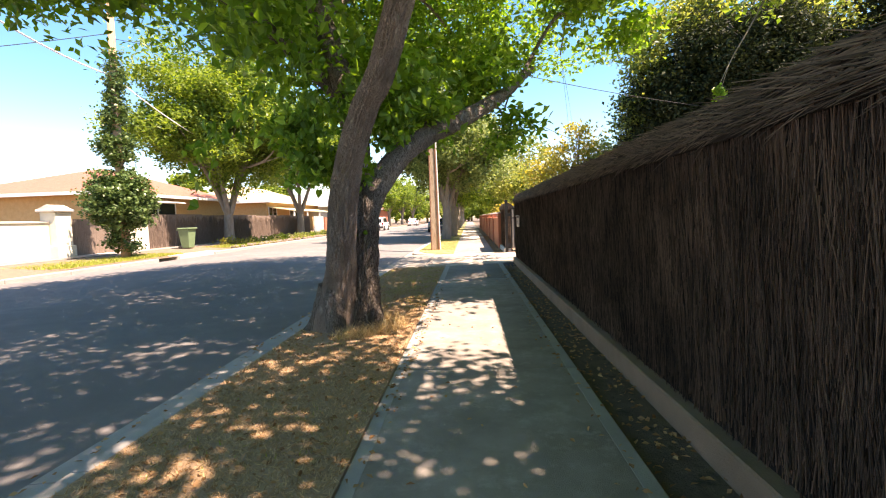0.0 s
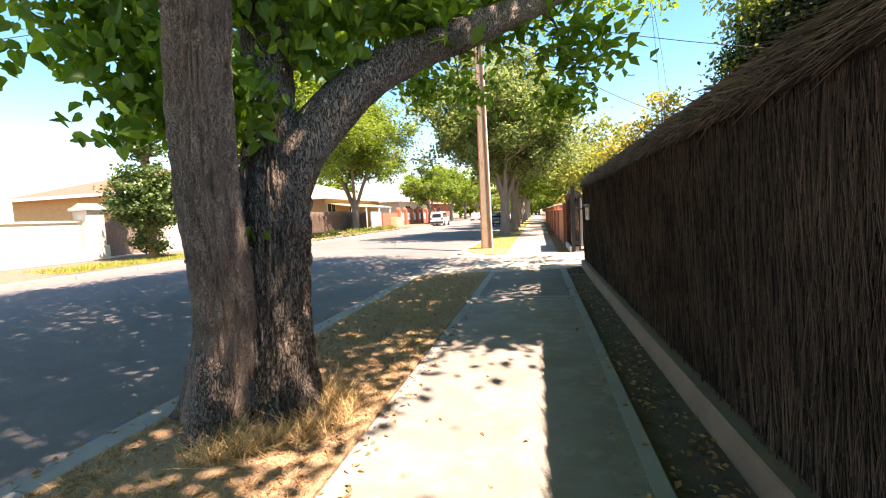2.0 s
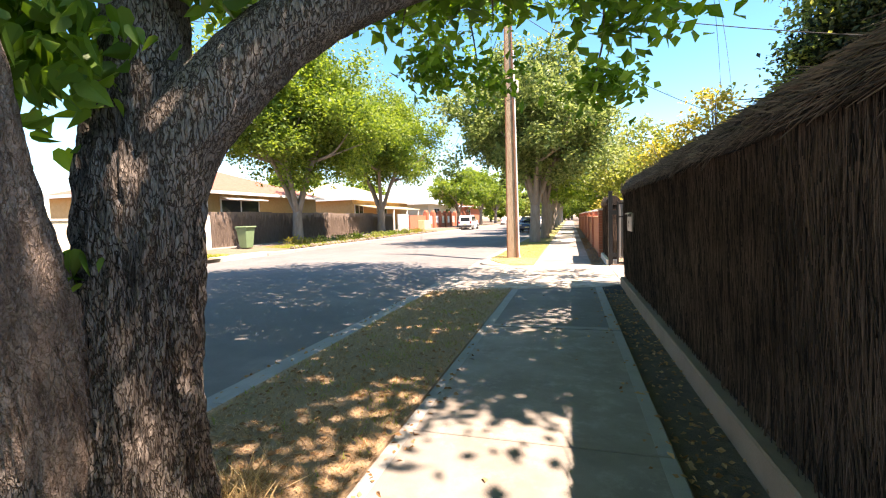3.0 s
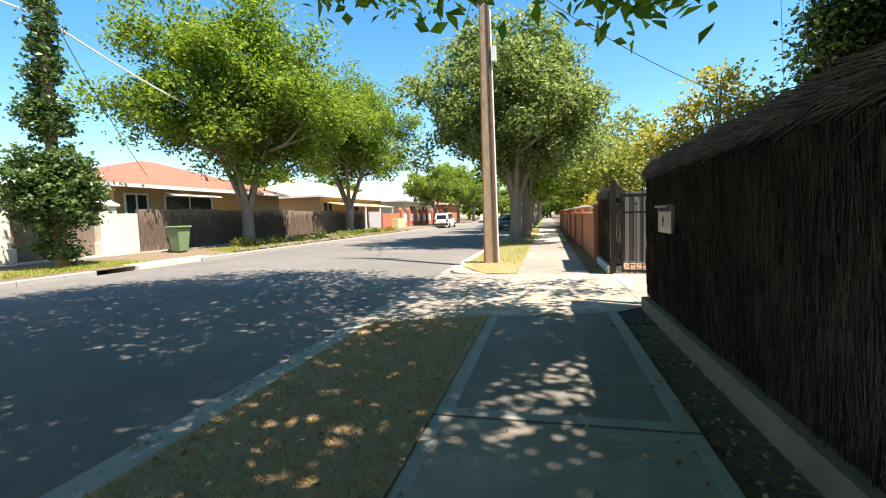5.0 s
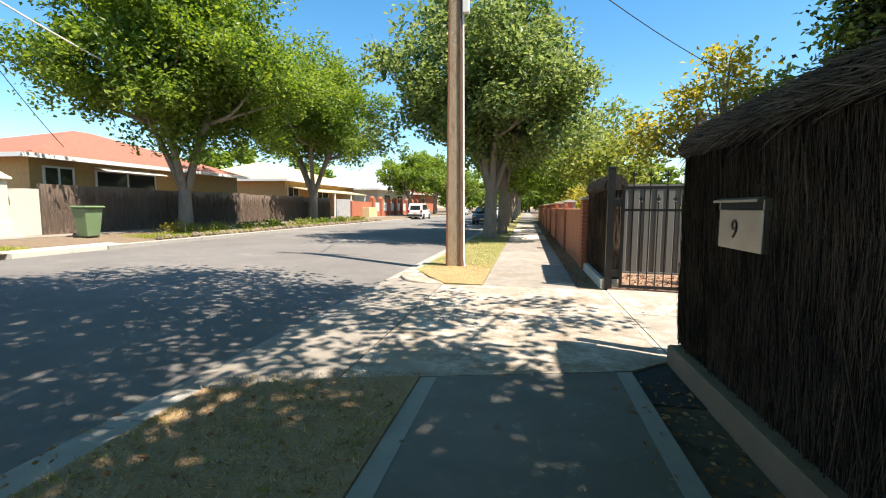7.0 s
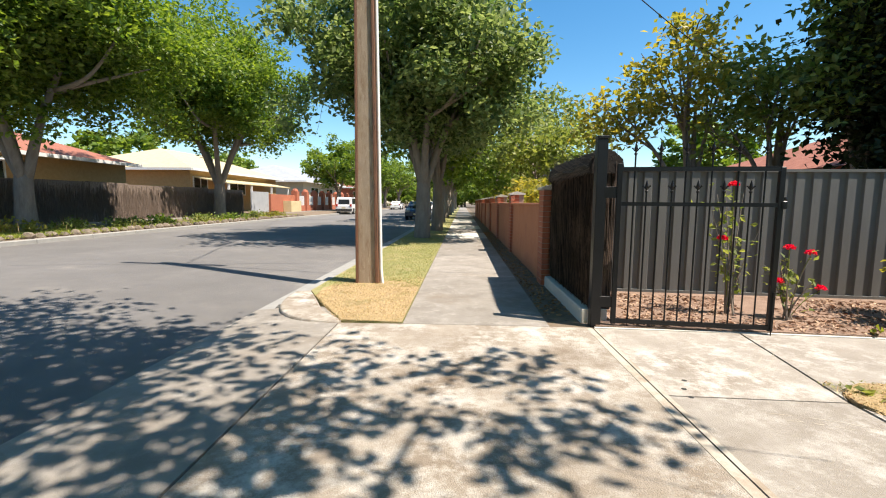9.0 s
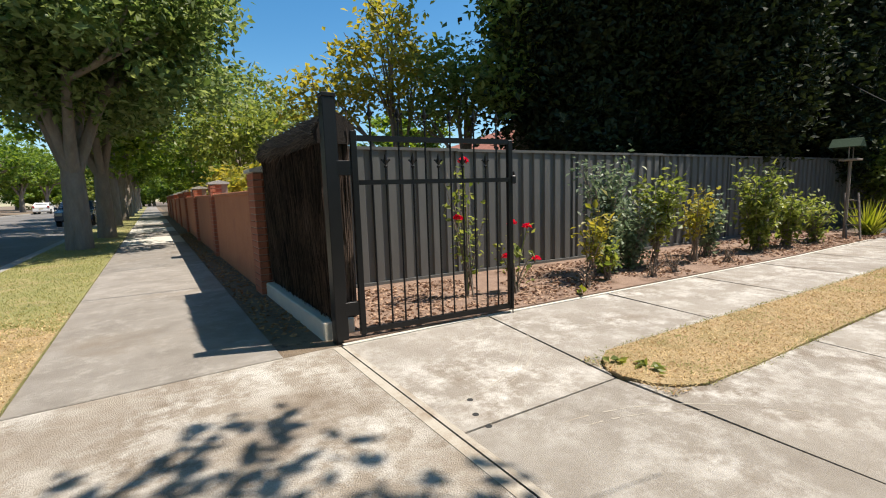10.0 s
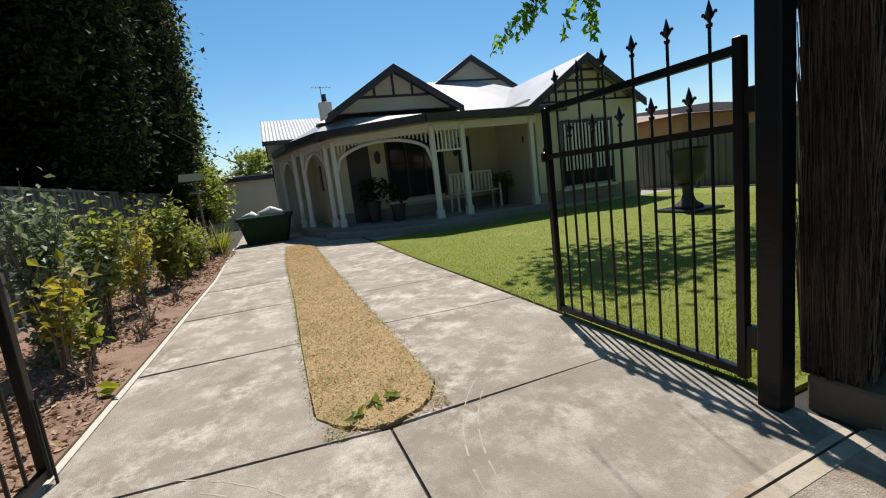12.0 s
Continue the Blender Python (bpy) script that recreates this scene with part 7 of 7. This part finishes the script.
# wheelie bin
wb = thing("wheelie_bin", (-13.7, 23.35, 0.24), "green wheelie bin with a closed lid on the verge", "wheelie bin")
part("body", Bag().add([(-13.92, 23.12, 0.30), (-13.5, 23.12, 0.30), (-13.5, 23.58, 0.30), (-13.92, 23.58, 0.30), (-14., 23.02, 1.28), (-13.42, 23.02, 1.28), (-13.42, 23.68, 1.28), (-14., 23.68, 1.28)], [(3, 2, 1, 0), (4, 5, 6, 7), (0, 1, 5, 4), (1, 2, 6, 5), (2, 3, 7, 6), (3, 0, 4, 7)]), M["binb"], wb, bevel=0.03)
part("lid", Bag().box(-14.04, 22.98, 1.28, -13.34, 23.72, 1.36, 0.03), M["binb"], wb)
part("handle", Bag().tube([(-14.04, 23.10, 1.25), (-14.12, 23.10, 1.25), (-14.12, 23.60, 1.25), (-14.04, 23.60, 1.25)], 0.02, 6), M["binb"], wb)
for y in (23.08, 23.62):
    part("wheel", Bag().tube([(-13.95, y - 0.03, 0.34), (-13.95, y + 0.03, 0.34)], 0.1, 12), M["rubber"], wb)
part("label_mark", Bag().box(-13.462, 23.30, 0.95, -13.45, 23.42, 1.12), M["whitep"], wb, "faded white mark")

# verge planting
for i, (x, y, w, h, leaf) in enumerate(((-13.4, 27.2, 0.9, 0.45, "leafyellow"), (-13.2, 29.0, 0.8, 0.4, "leafolive"), (-13.0, 31.6, 1.0, 0.4, "leafolive"), (-13.2, 34, 1.0, 0.35, "leaf"), (-13.0, 37, 1.2, 0.4, "leafolive"), (-13.0, 40, 1.2, 0.35, "leaf"), (-12.9, 43, 1.0, 0.5, "leafolive"), (-12.9, 46, 1.0, 0.35, "leafyellow"))):
    cl = thing("verge_plant", (x, y, 0.2), "low clump of straggly plants on the far verge", "plant", "verge plants")
    part("foliage", leaves(cloud([(x, y, 0.35, w * 0.7, w, h * 0.6, 26)], rng_of(200 + i), 0.14, 18, 0.1), 0.09, rng_of(300 + i), 0.9, -0.3), M[leaf], cl)
    part("stems", blades(np.array([(x, y, 0.2)] * 60) + rng_of(i).normal(size=(60, 3)) * (w * 0.4, w * 0.5, 0), 0.4, 0.02, rng_of(i), 0.3), M["wornblade"], cl, kind="stuff")
r = rng_of(15)
pts = np.concatenate([area_pts(5000, -13.6, -11.7, 24.2, 30, 0.2, r), area_pts(6000, -13.9, -11.9, 30, 50, 0.2, r), area_pts(5000, -13.8, -11.7, 14, 20, 0.2, r)])
tagged(part("far_verge_grass", blades(pts, 0.10, 0.025, r, 0.6), M["blade"]), "patchy green grass on the far verge", "grass", kind="stuff")
loose_tree("garden_shrub", -18.5, 12.5, 4, [(-18.6, 12.4, 2.9, 1.5, 1.6, 1.0, 70)], "yellow-green bush behind the rendered wall", "leafyellow", 0.12, 131, 40, 0.3, 0.1)
loose_tree("garden_tree", -20, 6, 8, [(-19.5, 4.0, 6.0, 2.0, 2.0, 2.2, 80), (-20, 7, 7.0, 1.8, 1.8, 1.8, 50)], "tall green tree behind the rendered wall", "leafolive", 0.16, 132, 40, 0.4, 0.2)


# ---- parked vehicles ----
def vehicle(x, y, z, heading, length, paint, label, van, rear):
    c = thing("car", (0, 0, 0), label, "car", "parked cars")
    h = 1.75 if van else 1.45
    L = length / 2
    prof = [(-L, 0.35), (-L + 0.02, 0.85), (-L + 0.08, 0.98), (-L + (0.18 if van else 0.7), h - 0.08), (-L + (0.4 if van else 1.1), h), (L - 2.1, h), (L - 1.2, 0.98), (L - 0.2, 0.82), (L, 0.65), (L, 0.35), (L - 0.4, 0.26), (-L + 0.4, 0.26)]
    b = Bag()
    for wy, s in ((-0.78, 0.93), (-0.86, 1.0), (0.86, 1.0), (0.78, 0.93)):
        b.v += [(px * (0.985 if s < 1 else 1), wy * (0.84 if pz > 1.1 else 1.0), pz) for px, pz in prof]
    n = len(prof)
    for k in range(3):
        b.f += [(k * n + i, k * n + (i + 1) % n, (k + 1) * n + (i + 1) % n, (k + 1) * n + i) for i in range(n)]
    b.f += [tuple(range(n)), tuple(range(3 * n, 4 * n))[::-1]]
    body = part("body", b, M[paint], c, bevel=0.03)
    bx = -L + (0.11 if van else 0.4)
    part("rear_window", Bag().prism([(bx - 0.03, -0.58, 1.05), (bx - 0.03, 0.58, 1.05), (bx + 0.06, 0.54, h - 0.16), (bx + 0.06, -0.54, h - 0.16)], (0.03, 0, 0)), M["glass"], c)
    part("windscreen", Bag().prism([(L - 1.22, -0.62, 1.02), (L - 1.22, 0.62, 1.02), (L - 2.0, 0.56, h - 0.1), (L - 2.0, -0.56, h - 0.1)], (0.06, 0, 0.05)), M["glass"], c)
    for s in (-1, 1):
        part("side_window", Bag().prism([(-L + 0.5, s * 0.74, 1.05), (L - 1.5, s * 0.74, 1.05), (L - 2.1, s * 0.735, h - 0.12), (-L + 0.6, s * 0.735, h - 0.12)], (0, s * 0.03, 0)), M["glass"], c)
        part("tail_light", Bag().box(-L - 0.02, s * 0.62, 0.8, -L + 0.1, s * 0.82, 1.05, 0.01), M["redglass"], c)
        part("headlight", Bag().box(L - 0.12, s * 0.5, 0.62, L + 0.02, s * 0.8, 0.78, 0.01), M["steel"], c)
        part("mirror", Bag().box(L - 1.6, s * 0.88, 0.95, L - 1.48, s * 1.02, 1.1, 0.02), M[paint], c)
        for px in (-L + 0.85, L - 0.85):
            w = part("wheel", Bag().tube([(px, s * 0.68, 0.32), (px, s * 0.88, 0.32)], 0.32, 18), M["rubber"], c)
            part("rim", Bag().tube([(px, s * 0.87, 0.32), (px, s * 0.895, 0.32)], 0.2, 14), M["steel"], w)
    for e in (-L - 0.04, L - 0.04):
        part("bumper", Bag().box(e, -0.84, 0.35, e + 0.08, 0.84, 0.58, 0.02), M["rubber" if van else paint], c)
        part("number_plate", Bag().box(e - 0.012 if e < 0 else e + 0.08, -0.2, 0.62 if e < 0 else 0.42, e if e < 0 else e + 0.092, 0.2, 0.74 if e < 0 else 0.54), M["yellowroof"], c)
    c.matrix_basis = pose(x, y, z, 0, 0, heading)
    return c


vehicle(-10.9, 60.5, 0.03, 90, 4.5, "carwhite", "white station wagon parked at the far kerb, seen from behind", True, True)
vehicle(-2.35, 49.2, -0.05, -90, 4.4, "carblue", "dark blue car parked facing along the near kerb", False, False)
vehicle(-2.45, 58, -0.05, -90, 4.4, "carwhite", "pale car parked behind the blue car", False, False)
vehicle(-10.4, 92, 0.03, 90, 4.4, "carwhite", "white car parked far along the street", False, True)

# trees closing the far end of the street
for i, (x, y, h) in enumerate(((-8, 150, 12), (-5, 146, 7), (1, 144, 7), (-12, 140, 8), (-17, 130, 8), (6, 128, 8), (-3, 165, 13), (2, 158, 11), (-14, 160, 12), (8, 150, 11), (-22, 140, 12), (16, 130, 12), (-30, 120, 11), (24, 100, 12), (-40, 90, 11), (12, 84, 11), (-38, 62, 10), (26, 60, 11))):
    street_tree(x, y, 0.0, h, 6.0, 0.3, 160 + i, "leaf" if i % 3 else "leafolive", 0.42, 0.8, 2.4, name="distant_tree", label="leafy tree in the distance closing the street", per=40, low=0.04)
